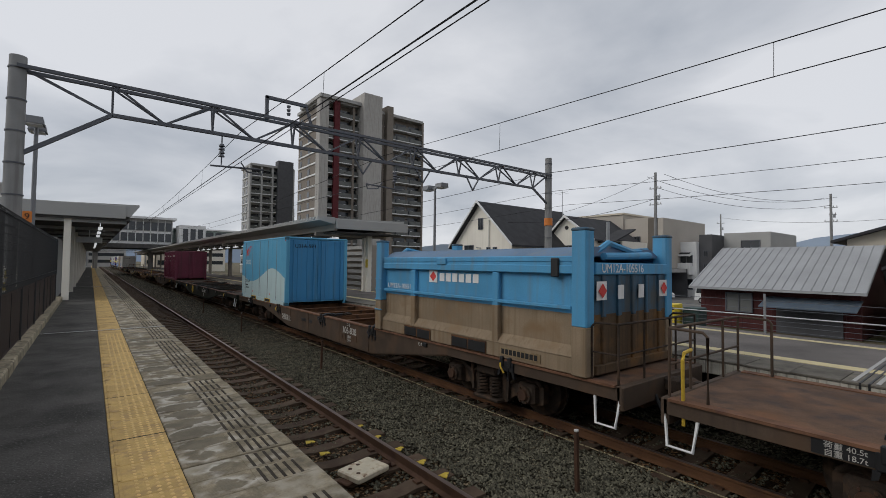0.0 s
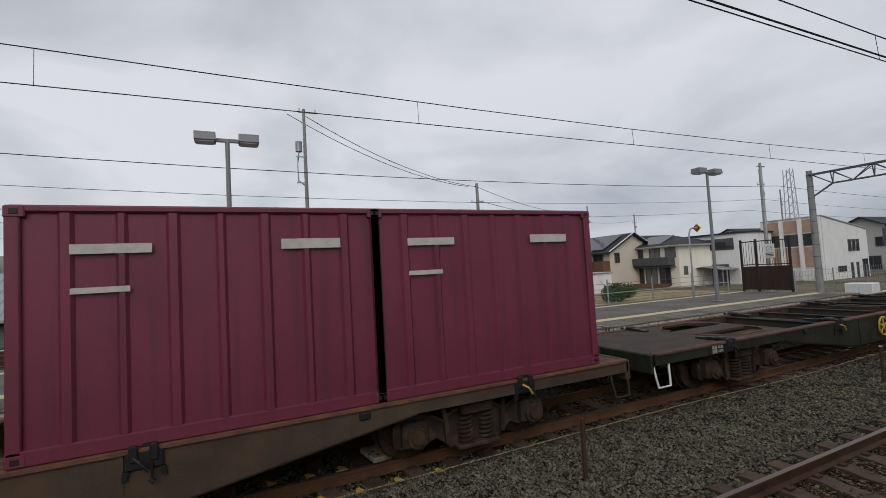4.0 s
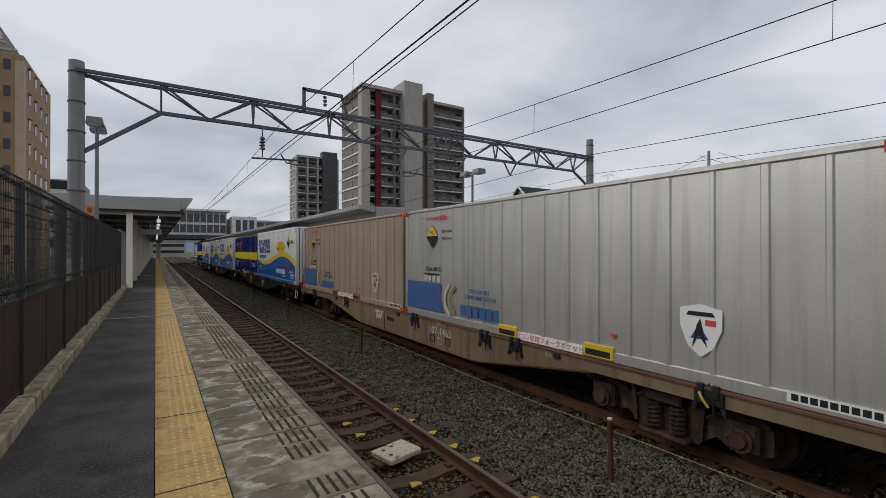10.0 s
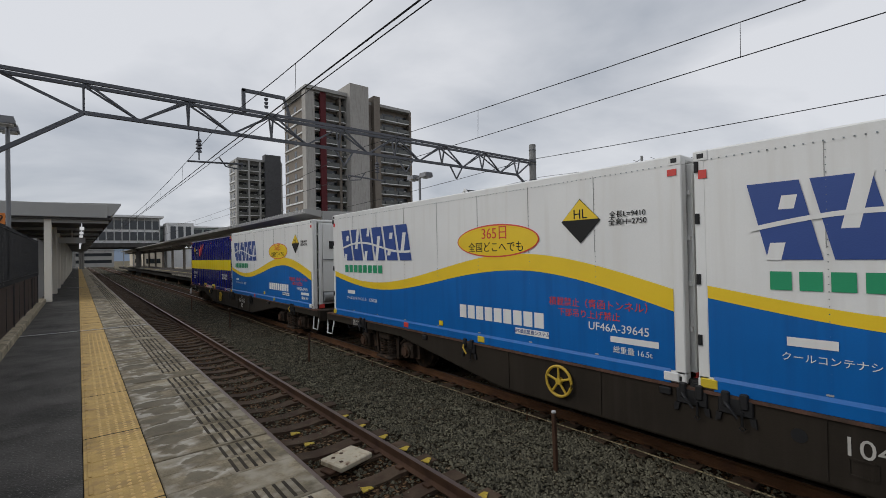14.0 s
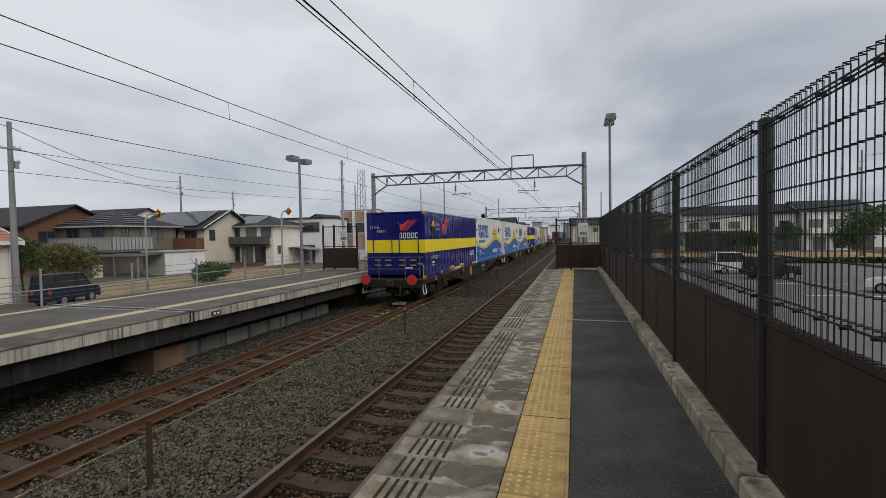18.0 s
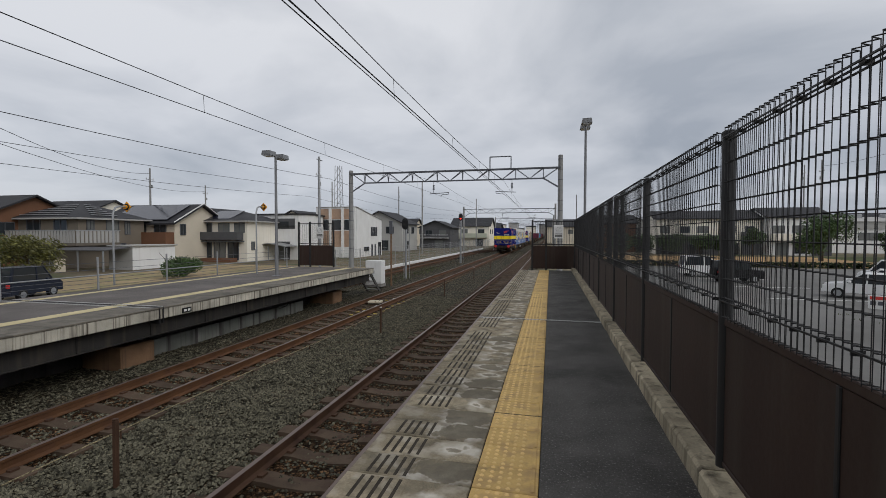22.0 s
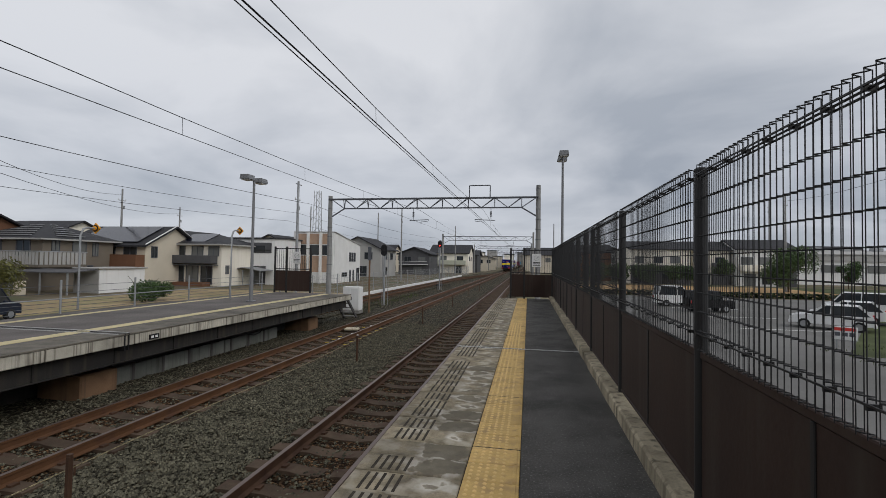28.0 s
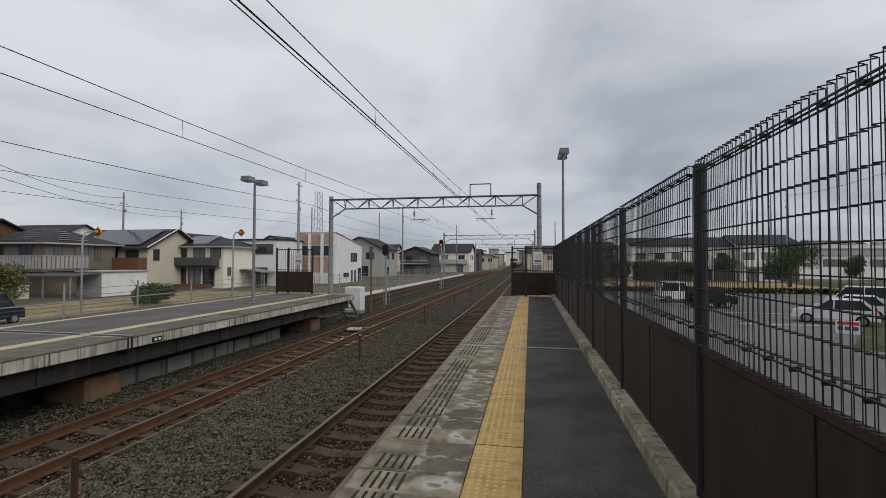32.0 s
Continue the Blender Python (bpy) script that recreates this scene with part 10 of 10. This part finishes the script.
# ---- utility poles ----
def utility_pole(x, y, h, r=0.15, arms=2, box=False, lean=0.0, label="concrete utility pole with crossarms and insulators"):
    u = thing("utility_pole", label, "utility pole", pose(x, y, GROUND, 0, lean, 0), group="utility poles")
    part("pole", Mesh().cyl((0, 0, 0), (0, 0, h), r, r * 0.6, 12), POLE, u)
    for k in range(arms):
        z = h - (0.12 if box else 1.1) - k * 0.55
        a, b = (-0.5, 0.22) if box else (-0.42, 0.42) if k % 2 == 0 else (-0.34, 0.12)
        part("crossarm", Mesh().bar((0, a, z), (0, b, z), 0.05), GALV, u)
        for yy in (a + 0.06, a + 0.26, b - 0.05) if r > 0.12 else (a + 0.05, b - 0.05):
            part("insulator", Mesh().cyl((0, yy, z + 0.02), (0, yy, z + 0.15), 0.04, 0.028, 8), CERAMIC, u)
    if box:
        part("transformer", Mesh().cyl((0, 0.24, h - 1.75), (0, 0.24, h - 1.35), 0.13, n=14), GALV, u, "small grey transformer can")
        part("cable_drop", Mesh().tube([(0, 0.24, h - 1.8), (0.03, 0.30, h - 2.3), (0.03, 0.28, h - 2.9), (0, 0.06, h - 3.1)], 0.02, 5), BLACK, u)
        part("guard_arm", Mesh().bar((0, 0, h - 1.95), (0, 0.36, h - 1.95), 0.04).bar((0, 0.3, h - 1.95), (0, 0.3, h - 3.0), 0.03).bar((0, 0, h - 3.0), (0, 0.36, h - 3.0), 0.04), GALV, u)
    else:
        part("fuse_can", Mesh().cyl((0, -0.2, h - 1.9), (0, -0.2, h - 1.6), 0.09, n=10), GALV, u)
    return u


utility_pole(18.3, -2.75, 9.4, 0.095, 1, True, 0.0, "concrete utility pole with a grey transformer behind the platform")
utility_pole(30.2, 15.2, 9.0, 0.14, 3)
utility_pole(22.5, -13.0, 7.6, 0.14, 2)
utility_pole(46, 9.0, 8.5, 0.13, 3)
utility_pole(52, 5.2, 7.0, 0.12, 1)
utility_pole(-5.0, 18.2, 8.9, 0.16, 1, True, 0.0, "concrete utility pole crowded with transformers and cables")
up_ = [o for o in scene.objects if o.name.startswith("utility_pole")][-1]
for z, a, b in ((8.65, -0.9, 1.35), (8.45, -0.3, 1.6), (7.45, -0.25, 1.0), (6.35, -0.35, 0.9), (4.9, -0.3, 0.9), (4.1, -0.35, 0.8)):
    part("crossarm", Mesh().bar((a, -0.12, z), (b, -0.12, z), 0.09, 0.07), GALV, up_)
for x, z in ((0.45, 7.62), (0.75, 7.6), (0.5, 6.9), (0.85, 6.95), (0.2, 6.55), (0.5, 6.55), (0.8, 6.55)):
    part("switch_can", Mesh().cyl((x, -0.16, z), (x, -0.16, z + (0.55 if z > 6.8 else 0.22)), 0.17 if z > 6.8 else 0.13, n=12), POLE if z > 6.8 else CERAMIC, up_, "grey switch can")
for x, z in ((-0.7, 8.72), (0.5, 8.72), (0.9, 8.75), (1.2, 8.72)):
    part("insulator", Mesh().cyl((x, -0.12, z), (x, -0.12, z + 0.22), 0.06, 0.04, 8), CERAMIC, up_)
part("cable_loops", Mesh().tube([(0.95, -0.15, 8.4), (1.05, -0.2, 7.3), (0.75, -0.2, 6.4), (0.85, -0.2, 5.0), (0.6, -0.2, 4.2), (-0.2, -0.2, 4.0)], 0.025, 5), BLACK, up_)
part("cable_loops", Mesh().tube([(0.3, -0.2, 8.3), (0.5, -0.2, 7.0), (0.35, -0.2, 5.6), (0.45, -0.2, 4.6), (0.1, -0.2, 3.9), (-0.1, -0.15, 2.0)], 0.025, 5), BLACK, up_)
part("cable_loops", Mesh().tube([(-0.7, -0.15, 8.6), (-0.4, -0.2, 7.9), (0.2, -0.2, 7.7), (0.4, -0.2, 8.1)], 0.02, 5), BLACK, up_)
for x, y, hh in ((44, -50, 9), (30, -58, 10), (26, -75, 11), (38, -36, 9), (18.5, -33.5, 8.5), (16.5, -57, 9.5), (15, -92, 10), (-26, -52, 10), (-33, -70, 12), (-14, -88, 9), (60, 22, 9), (42, 40, 9), (-4, -75, 9), (22, 62, 10), (33, 70, 10), (55, -14, 9)):
    utility_pole(x, y, hh, 0.12, 1)
whole("slim_pole", Mesh().cyl((13.3, 8.4, -1.0), (13.3, 8.4, 3.0), 0.06, n=10), GALV, "slim grey pole behind the platform fence", "pole")
whole("slim_pole", Mesh().cyl((14.6, -26.5, -1.0), (14.6, -26.5, 6.6), 0.09, 0.07, n=10).bar((14.6, -26.9, 6.4), (14.6, -26.2, 6.4), 0.05), GALV, "tall slim grey pole beyond the platform", "pole")
lat = thing("lattice_mast", "slender lattice radio mast far beyond the houses", "mast", pose(36, -72, GROUND))
for a, b in ((-0.7, -0.7), (0.7, -0.7), (0.7, 0.7), (-0.7, 0.7)):
    part("leg", Mesh().bar((a, b, 0), (a * 0.6, b * 0.6, 14.5), 0.09), GALV, lat)
lw_ = Mesh()
for k in range(12):
    z = k * 1.2
    s0, s1 = 0.7 - 0.28 * k / 12, 0.7 - 0.28 * (k + 1) / 12
    lw_.bar((-s0, -s0, z), (s1, -s1, z + 1.2), 0.05).bar((s0, s0, z), (-s1, s1, z + 1.2), 0.05).bar((-s0, s0, z), (-s1, -s1, z + 1.2), 0.05)
part("bracing", lw_, GALV, lat)


def cable(a, b, sag, r=0.012):
    a, b = Vector(a), Vector(b)
    return [a.lerp(b, k / 12) - Vector((0, 0, sag * 4 * (k / 12) * (1 - k / 12))) for k in range(13)]


for a, b, s in (((30.2, 15.8, 7.8), (46, 9.4, 7.2), 0.9), ((30.2, 14.6, 7.8), (46, 8.6, 7.2), 0.9), ((30.2, 15.2, 7.0), (46, 9, 6.6), 0.8), ((30.2, 15.2, 6.2), (25, 24, 4.8), 0.5), ((30.2, 15.2, 7.8), (42, 40, 7.6), 1.0),
                ((18.3, -2.75, 8.15), (22.5, -13, 6.4), 0.5), ((18.3, -2.1, 8.15), (22.5, -12.4, 6.4), 0.5), ((22.5, -13, 6.4), (38, -36, 7.5), 0.7), ((22.5, -13, 5.6), (44, -50, 7.2), 0.8),
                ((-5, 18.2, 8.1), (-30, 60, 9), 1.0), ((-5.6, 18.2, 8.0), (-26, -52, 8.4), 2.0), ((52, 5.2, 5.8), (60, 22, 7.6), 0.5)):
    whole("service_cable", Mesh().tube(cable(a, b, s), 0.014, 5), WIRE, "dark sagging service cable between poles", "wire", group="service cables")


# ---- plants ----
def leaf_cloud(m, c, r, n, rg, size=0.12, squash=0.85):
    for _ in range(n):
        while True:
            p = Vector((rg.uniform(-1, 1), rg.uniform(-1, 1), rg.uniform(-1, 1)))
            if 0.3 < p.length < 1.0:
                break
        k = 0.82 + 0.28 * noise.noise(p * 2.2 + Vector(c))
        q = Vector(c) + Vector((p.x * r, p.y * r, p.z * r * squash)) * k
        d = Vector((rg.gauss(0, 1), rg.gauss(0, 1), rg.gauss(0, 1))).normalized()
        e = d.orthogonal().normalized()
        f = d.cross(e)
        s = size * rg.uniform(0.6, 1.4)
        m.add([q - e * s, q + f * s * 0.45, q + e * s, q - f * s * 0.45 + d * s * 0.2], [(0, 1, 2), (0, 2, 3)])
    return m


def tree(x, y, h, r, label, n=1500, material=None, seed=1, clumps=7, z0=GROUND, size=0.13):
    rg = random.Random(seed)
    t_ = thing("tree", label, "tree", pose(x, y, z0), group="trees")
    tr_ = Mesh().tube([(0, 0, 0), (0.05, 0.03, h * 0.3), (0.0, 0.08, h * 0.6)], 0.06 * h / 3, 8)
    part("trunk", tr_, BARK, t_)
    cr = Mesh()
    for k in range(clumps):
        a = rg.uniform(0, 6.28)
        c = (r * 0.5 * math.cos(a), r * 0.5 * math.sin(a), h * rg.uniform(0.34, 0.84))
        part("limb", Mesh().cyl((0, 0.03, h * 0.35), c, 0.03 * h / 3, 0.01, 6), BARK, t_)
        leaf_cloud(cr, c, r * rg.uniform(0.5, 0.7), int(2.6 * n) // clumps, rg, size * 0.55)
    part("crown", cr, material or LEAF, t_)
    return t_


rg = random.Random(3)
tp = thing("topiary_bush", "round clipped green bush on a short trunk", "bush", pose(20.6, -9.6, GROUND))
part("trunk", Mesh().cyl((0, 0, 0), (0, 0, 0.7), 0.08, 0.06, 8).cyl((0.05, 0.05, 0.2), (0.2, 0.3, 0.8), 0.04, n=6), BARK, tp)
cr = Mesh()
leaf_cloud(cr, (0, 0, 1.22), 0.98, 5200, rg, 0.06, 0.9)
part("crown", cr, LEAF, tp)
part("inner_twigs", Mesh().ball((0, 0, 1.2), 0.62, 12, 8), LEAF, tp)
tree(24.5, -16.4, 2.6, 1.3, "small yellowing garden tree beside the road", 1600, LEAF_Y, 5)
tree(26.5, -15.6, 3.0, 1.2, "dark green garden tree beside the house", 1400, LEAF, 6)
b_ = thing("shrub", "spreading wild green shrub on the vacant lot", "bush", pose(21.8, -22.4, GROUND))
cr = Mesh()
for k in range(7):
    leaf_cloud(cr, (rg.uniform(-0.5, 0.5), rg.uniform(-1.3, 1.3), rg.uniform(0.35, 0.8)), 0.62, 800, rg, 0.065)
part("leaves", cr, LEAF, b_)
part("stem", Mesh().tube([(0, 0, 0), (0.1, 0.6, 1.0), (0.1, 1.1, 1.5)], 0.012, 5), BARK, b_)
part("stem", Mesh().tube([(0, 0, 0), (0.1, -0.6, 0.9), (0.0, -0.9, 1.3)], 0.012, 5), BARK, b_)
tree(-26.0, -51.5, 4.7, 2.4, "leafy green tree beside the playing field", 3000, LEAF, 11, 10, size=0.2)
tree(-23.6, -61.0, 3.7, 1.4, "young green tree before the white houses", 1500, LEAF, 12, size=0.18)
tree(-38.0, -62.5, 3.6, 1.5, "young green tree beside the lawn", 1500, LEAF, 13, size=0.18)
tree(-44.0, -61.0, 3.4, 1.4, "young green tree beside the lawn", 1500, LEAF, 20, size=0.18)
for k, (x, r_) in enumerate(((-8.5, 1.7), (-11.6, 1.5), (-14.8, 1.8), (-18.2, 1.6), (-20.6, 1.3))):
    tree(x, -61.5 - 0.5 * (k % 2), 2.9 - 0.2 * (k % 3), r_, "dark green tree along the far side of the playing field", 1500, LEAF, 40 + k, size=0.18)
tree(27.0, 44.0, 3.0, 1.6, "green roadside tree near the car park", 1500, LEAF, 16, size=0.15)
tree(22.0, 33.0, 1.4, 1.4, "low green roadside bush near the platform", 1200, LEAF, 17, size=0.12)
tree(25.5, 32.0, 1.3, 1.3, "low green roadside bush near the platform", 1200, LEAF, 18, size=0.12)
tree(-6.0, 27.0, 1.9, 2.2, "green shrub behind the platform fence", 1800, LEAF, 19, size=0.12)
for k, (x, y) in enumerate(((21, 50), (24, 57), (28, 60), (19, 62), (30, 52), (17, 58))):
    tree(x, y, 2.6 + 0.3 * (k % 3), 1.9, "leafy green tree near the apartment tower", 1100, LEAF, 30 + k, size=0.2)
gr = Mesh()
lay = HERE
rg = random.Random(8)
for k in range(3200):
    zone = k % 3
    if zone == 0:
        x, y, z = rg.uniform(9.0, 12.0), rg.uniform(-38, -24), -1.48
    elif zone == 1:
        x, y, z = rg.uniform(-30, -13), rg.uniform(-25, -17), LOW
    else:
        x, y, z = rg.uniform(13.1, 14.0), rg.uniform(-22, 22), -1.5
    hh = rg.uniform(0.10, 0.36) * (1.2 if zone == 0 else 0.5 if zone == 1 else 0.7)
    a = rg.uniform(0, 6.28)
    w = 0.02
    gr.add([(x - w * math.cos(a), y - w * math.sin(a), z), (x + w * math.cos(a), y + w * math.sin(a), z), (x + rg.uniform(-0.1, 0.1), y + rg.uniform(-0.1, 0.1), z + hh)], [(0, 1, 2)])
whole("weeds", gr, GRASS, "scattered weeds and grass tufts beside the tracks", "weeds", kind="stuff")


# ---- vehicles ----
lay = HERE
def car(x, y, rz, label, paint, kind=0):
    """A parked car, nose to +x of its own space; kind 0 hatchback, 1 van, 2 boxy four-wheel drive."""
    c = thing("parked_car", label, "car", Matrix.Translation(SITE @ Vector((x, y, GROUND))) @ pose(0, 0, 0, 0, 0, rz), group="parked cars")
    L, W_, H_ = ((3.9, 1.68, 1.5), (4.6, 1.7, 1.85), (3.4, 1.48, 1.7), (3.4, 1.48, 1.85))[kind]
    kind = 1 if kind == 3 else kind
    hl_ = L / 2
    belt = (0.9, 1.0, 0.98)[kind]
    side_pts = ([(-hl_, 0.35), (hl_, 0.35), (hl_, 0.68), (hl_ - 0.25, 0.82), (hl_ - 0.95, belt), (-hl_ + 0.1, belt + 0.03), (-hl_, 0.75)],
                [(-hl_, 0.35), (hl_, 0.35), (hl_, 0.8), (hl_ - 0.2, 0.95), (hl_ - 0.6, belt + 0.05), (-hl_ + 0.03, belt + 0.05), (-hl_, 0.8)],
                [(-hl_, 0.4), (hl_, 0.4), (hl_, 0.9), (hl_ - 0.1, 0.98), (hl_ - 0.9, belt + 0.04), (-hl_ + 0.02, belt + 0.04), (-hl_, 0.9)])[kind]
    part("body", Mesh().prism(side_pts, "y", -W_ / 2, W_ / 2), paint, c)
    top = ([(hl_ - 1.0, belt), (hl_ - 1.75, H_ - 0.03), (-hl_ + 0.7, H_), (-hl_ + 0.12, belt)],
           [(hl_ - 0.62, belt), (hl_ - 1.3, H_ - 0.03), (-hl_ + 0.2, H_), (-hl_ + 0.05, belt)],
           [(hl_ - 0.95, belt), (hl_ - 1.15, H_ - 0.03), (-hl_ + 0.12, H_), (-hl_ + 0.05, belt)])[kind]
    part("cabin_glass", Mesh().prism(top, "y", -W_ / 2 + 0.10, W_ / 2 - 0.10), PANE, c, "dark car windows")
    part("roof", Mesh().cbox(top[2][0], -W_ / 2 + 0.1, H_ - 0.06, top[1][0] + 0.05, W_ / 2 - 0.1, H_ + 0.02, 0.03), paint, c)
    for s in (-1, 1):
        yy = s * (W_ / 2 - 0.10)
        for p, q, w_ in (((top[0][0], yy, belt), (top[1][0], yy, H_), 0.06), ((top[3][0], yy, belt), (top[2][0], yy, H_), 0.1), ((0, yy, belt), (-0.05, yy, H_), 0.07)):
            part("pillar", Mesh().bar(p, q, w_), paint, c)
        for xx in (-hl_ + 0.7, hl_ - 0.7):
            w_ = part("wheel", Mesh().cyl((xx, s * (W_ / 2 - 0.2), 0.31), (xx, s * (W_ / 2 + 0.005), 0.31), 0.31, n=18), TYRE, c)
            part("rim", Mesh().cyl((xx, s * (W_ / 2), 0.31), (xx, s * (W_ / 2 + 0.012), 0.31), 0.19, n=14), GALV, w_)
        part("mirror", Mesh().cbox(hl_ - 1.3, s * (W_ / 2 + 0.1) - 0.09, belt, hl_ - 1.15, s * (W_ / 2 + 0.1) + 0.09, belt + 0.16, 0.03), paint, c)
        part("headlight", Mesh().cbox(hl_ - 0.22, s * (W_ / 2 - 0.3) - 0.17, 0.62, hl_ + 0.01, s * (W_ / 2 - 0.3) + 0.17, 0.76, 0.03), CERAMIC, c)
        part("tail_light", Mesh().cbox(-hl_ - 0.01, s * (W_ / 2 - 0.2) - 0.12, 0.72, -hl_ + 0.1, s * (W_ / 2 - 0.2) + 0.12, 0.95, 0.02), RED, c)
    part("bumper", Mesh().cbox(hl_ - 0.1, -W_ / 2 + 0.02, 0.3, hl_ + 0.06, W_ / 2 - 0.02, 0.52, 0.03).cbox(-hl_ - 0.06, -W_ / 2 + 0.02, 0.3, -hl_ + 0.1, W_ / 2 - 0.02, 0.52, 0.03), paint, c)
    if kind == 2:
        part("spare_wheel", Mesh().cyl((-hl_ - 0.18, 0, 0.85), (-hl_ - 0.01, 0, 0.85), 0.32, n=18), TYRE, c)
    return c


P_WHITE = mat("white car paint", (0.72, 0.72, 0.72), 0.25, var=0.02, bump=0.0)
P_DARK = mat("dark blue car paint", (0.02, 0.025, 0.04), 0.25, var=0.05, bump=0.0)
P_PALE = mat("silver blue car paint", (0.28, 0.32, 0.40), 0.3, 0.3, var=0.03, bump=0.0)
P_BLACK = mat("black car paint", (0.012, 0.012, 0.014), 0.2, var=0.05, bump=0.0)
car(20.5, -13.6, -75, "dark blue boxy wagon parked by the road", P_DARK, 3)
car(-12.5, -21.7, -31, "white hatchback parked in the car park", P_WHITE, 0)
car(-14.6, -24.2, -31, "white hatchback parked beside another", P_WHITE, 0)
car(-17.3, -27.6, -31, "pale van with dark windows parked in the row", P_WHITE, 1)
car(-20.2, -30.8, -31, "white hatchback at the end of the row", P_WHITE, 0)
car(-9.9, -27.6, 192, "black boxy four-wheel drive in the car park", P_BLACK, 2)
car(-9.1, -30.8, 186, "white small van in the car park", P_WHITE, 3)
car(27.6, 17.0, -57, "silver blue small van parked beside the white house", P_PALE, 1)
car(35.2, 17.6, -120, "white hatchback under the carport", P_WHITE, 0)
car(34.0, 12.5, -100, "white van behind the yellow box", P_WHITE, 1)
car(36.0, 11.2, -100, "white hatchback behind the yellow box", P_WHITE, 0)
car(27.6, 50.0, 60, "white hatchback beside the apartment tower", P_WHITE, 0)
car(31.0, 49.5, 60, "white hatchback beside the apartment tower", P_WHITE, 0)
car(35.4, 46.5, 60, "white boxy car beside the apartment tower", P_WHITE, 2)
car(24.0, 31.2, 60, "white hatchback near the platform canopy", P_WHITE, 0)

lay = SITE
# ---- yellow collection box and bins behind the far platform ----
yb = thing("yellow_collection_box", "bright yellow collection box with black print behind the fence", "box", pose(14.6, 6.95, GROUND))
part("body", Mesh().cbox(-0.28, -0.22, 0, 0.28, 0.22, 1.38, 0.02), YELLOW, yb)
prn = Mesh().box(-0.29, -0.2, 1.2, -0.281, 0.2, 1.29).box(-0.29, -0.16, 0.55, -0.281, 0.16, 0.61).box(-0.29, -0.16, 0.4, -0.281, 0.16, 0.48)
part("print", prn, INK, yb)
part("print_disc", Mesh().cyl((-0.28, 0, 0.9), (-0.29, 0, 0.9), 0.14, n=16), WHITE, yb)
BIN_G = mat("green bin plastic", (0.012, 0.035, 0.032), 0.6)
for y in (6.42,):
    wb_ = thing("waste_bin", "tall dark green waste bin behind the fence", "bin", pose(15.0, y, GROUND))
    part("body", Mesh().prism([(-0.20, 0.06), (0.20, 0.06), (0.24, 1.18), (-0.24, 1.18)], "x", -0.3, 0.3), BIN_G, wb_)
    part("lid", Mesh().cbox(-0.32, -0.245, 1.18, 0.32, 0.245, 1.28, 0.03), BIN_G, wb_)
    part("wheel", Mesh().cyl((0.2, -0.22, 0.08), (0.2, 0.22, 0.08), 0.08, n=10), BLACK, wb_)
wr_ = thing("white_railing", "low white metal railing before the parked cars", "railing")
part("top_rail", Mesh().bar((20.3, 8.8, -0.35), (20.3, 15.4, -0.35), 0.035), WHITE, wr_)
part("bottom_rail", Mesh().bar((20.3, 8.8, -0.92), (20.3, 15.4, -0.92), 0.03), WHITE, wr_)
for k in range(34):
    part("upright", Mesh().bar((20.3, 8.8 + k * 0.2, -1.03), (20.3, 8.8 + k * 0.2, -0.35), 0.016 if k % 11 else 0.04), WHITE, wr_)
lay = HERE
tr2 = thing("striped_guard_box", "yellow and black striped guard box at the pole foot", "guard", pose(-1.34, 11.9, 0.9))
part("box", Mesh().cbox(-0.13, -0.05, 0, 0.17, 0.05, 0.5, 0.02), OFFWHITE, tr2)
part("stripe", Mesh().box(-0.06, -0.056, 0.05, 0.04, -0.052, 0.2).box(-0.02, -0.056, 0.28, 0.08, -0.052, 0.44), YELLOW, tr2)
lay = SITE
sgn = thing("parking_notice", "small white notice on a stake beside the cars", "sign", pose(-9.85, -16.45, GROUND, 0, 0, -30))
part("board", Mesh().cbox(-0.3, -0.02, 0.30, 0.3, 0.02, 0.72, 0.01), WHITE, sgn)
part("stakes", Mesh().bar((-0.2, 0, 0), (-0.2, 0, 0.4), 0.03).bar((0.2, 0, 0), (0.2, 0, 0.4), 0.03), GALV, sgn)
part("heading", Mesh().box(-0.26, 0.022, 0.59, 0.26, 0.026, 0.69), LOGO_R, sgn)
part("print", Mesh().box(-0.24, 0.022, 0.42, -0.1, 0.026, 0.54).box(-0.06, 0.022, 0.42, 0.08, 0.026, 0.54).box(0.12, 0.022, 0.42, 0.25, 0.026, 0.54), STEEL, sgn)
lay = HERE


def tail_at(t):
    """Where the train's tail stands along the track at t seconds."""
    ts, yy = (0.0, 1.0, 3.0, 9.4, 12.3, 15.5, 17.0, 32.0), (207.3, 194.95, 169.5, 89.55, 53.75, 14.6, -3.6, -189.5)
    return float(np.interp(t, ts, yy))


def motions():
    times = [0.0, 0.1, 0.25] + [0.5 * k for k in range(1, 64)] + [31.75, 31.9, 32.0]
    for ob, s, h in TRAIN:
        walk(ob, [(t, pose(FT, tail_at(t) - s, RAIL + h)) for t in times])


motions()
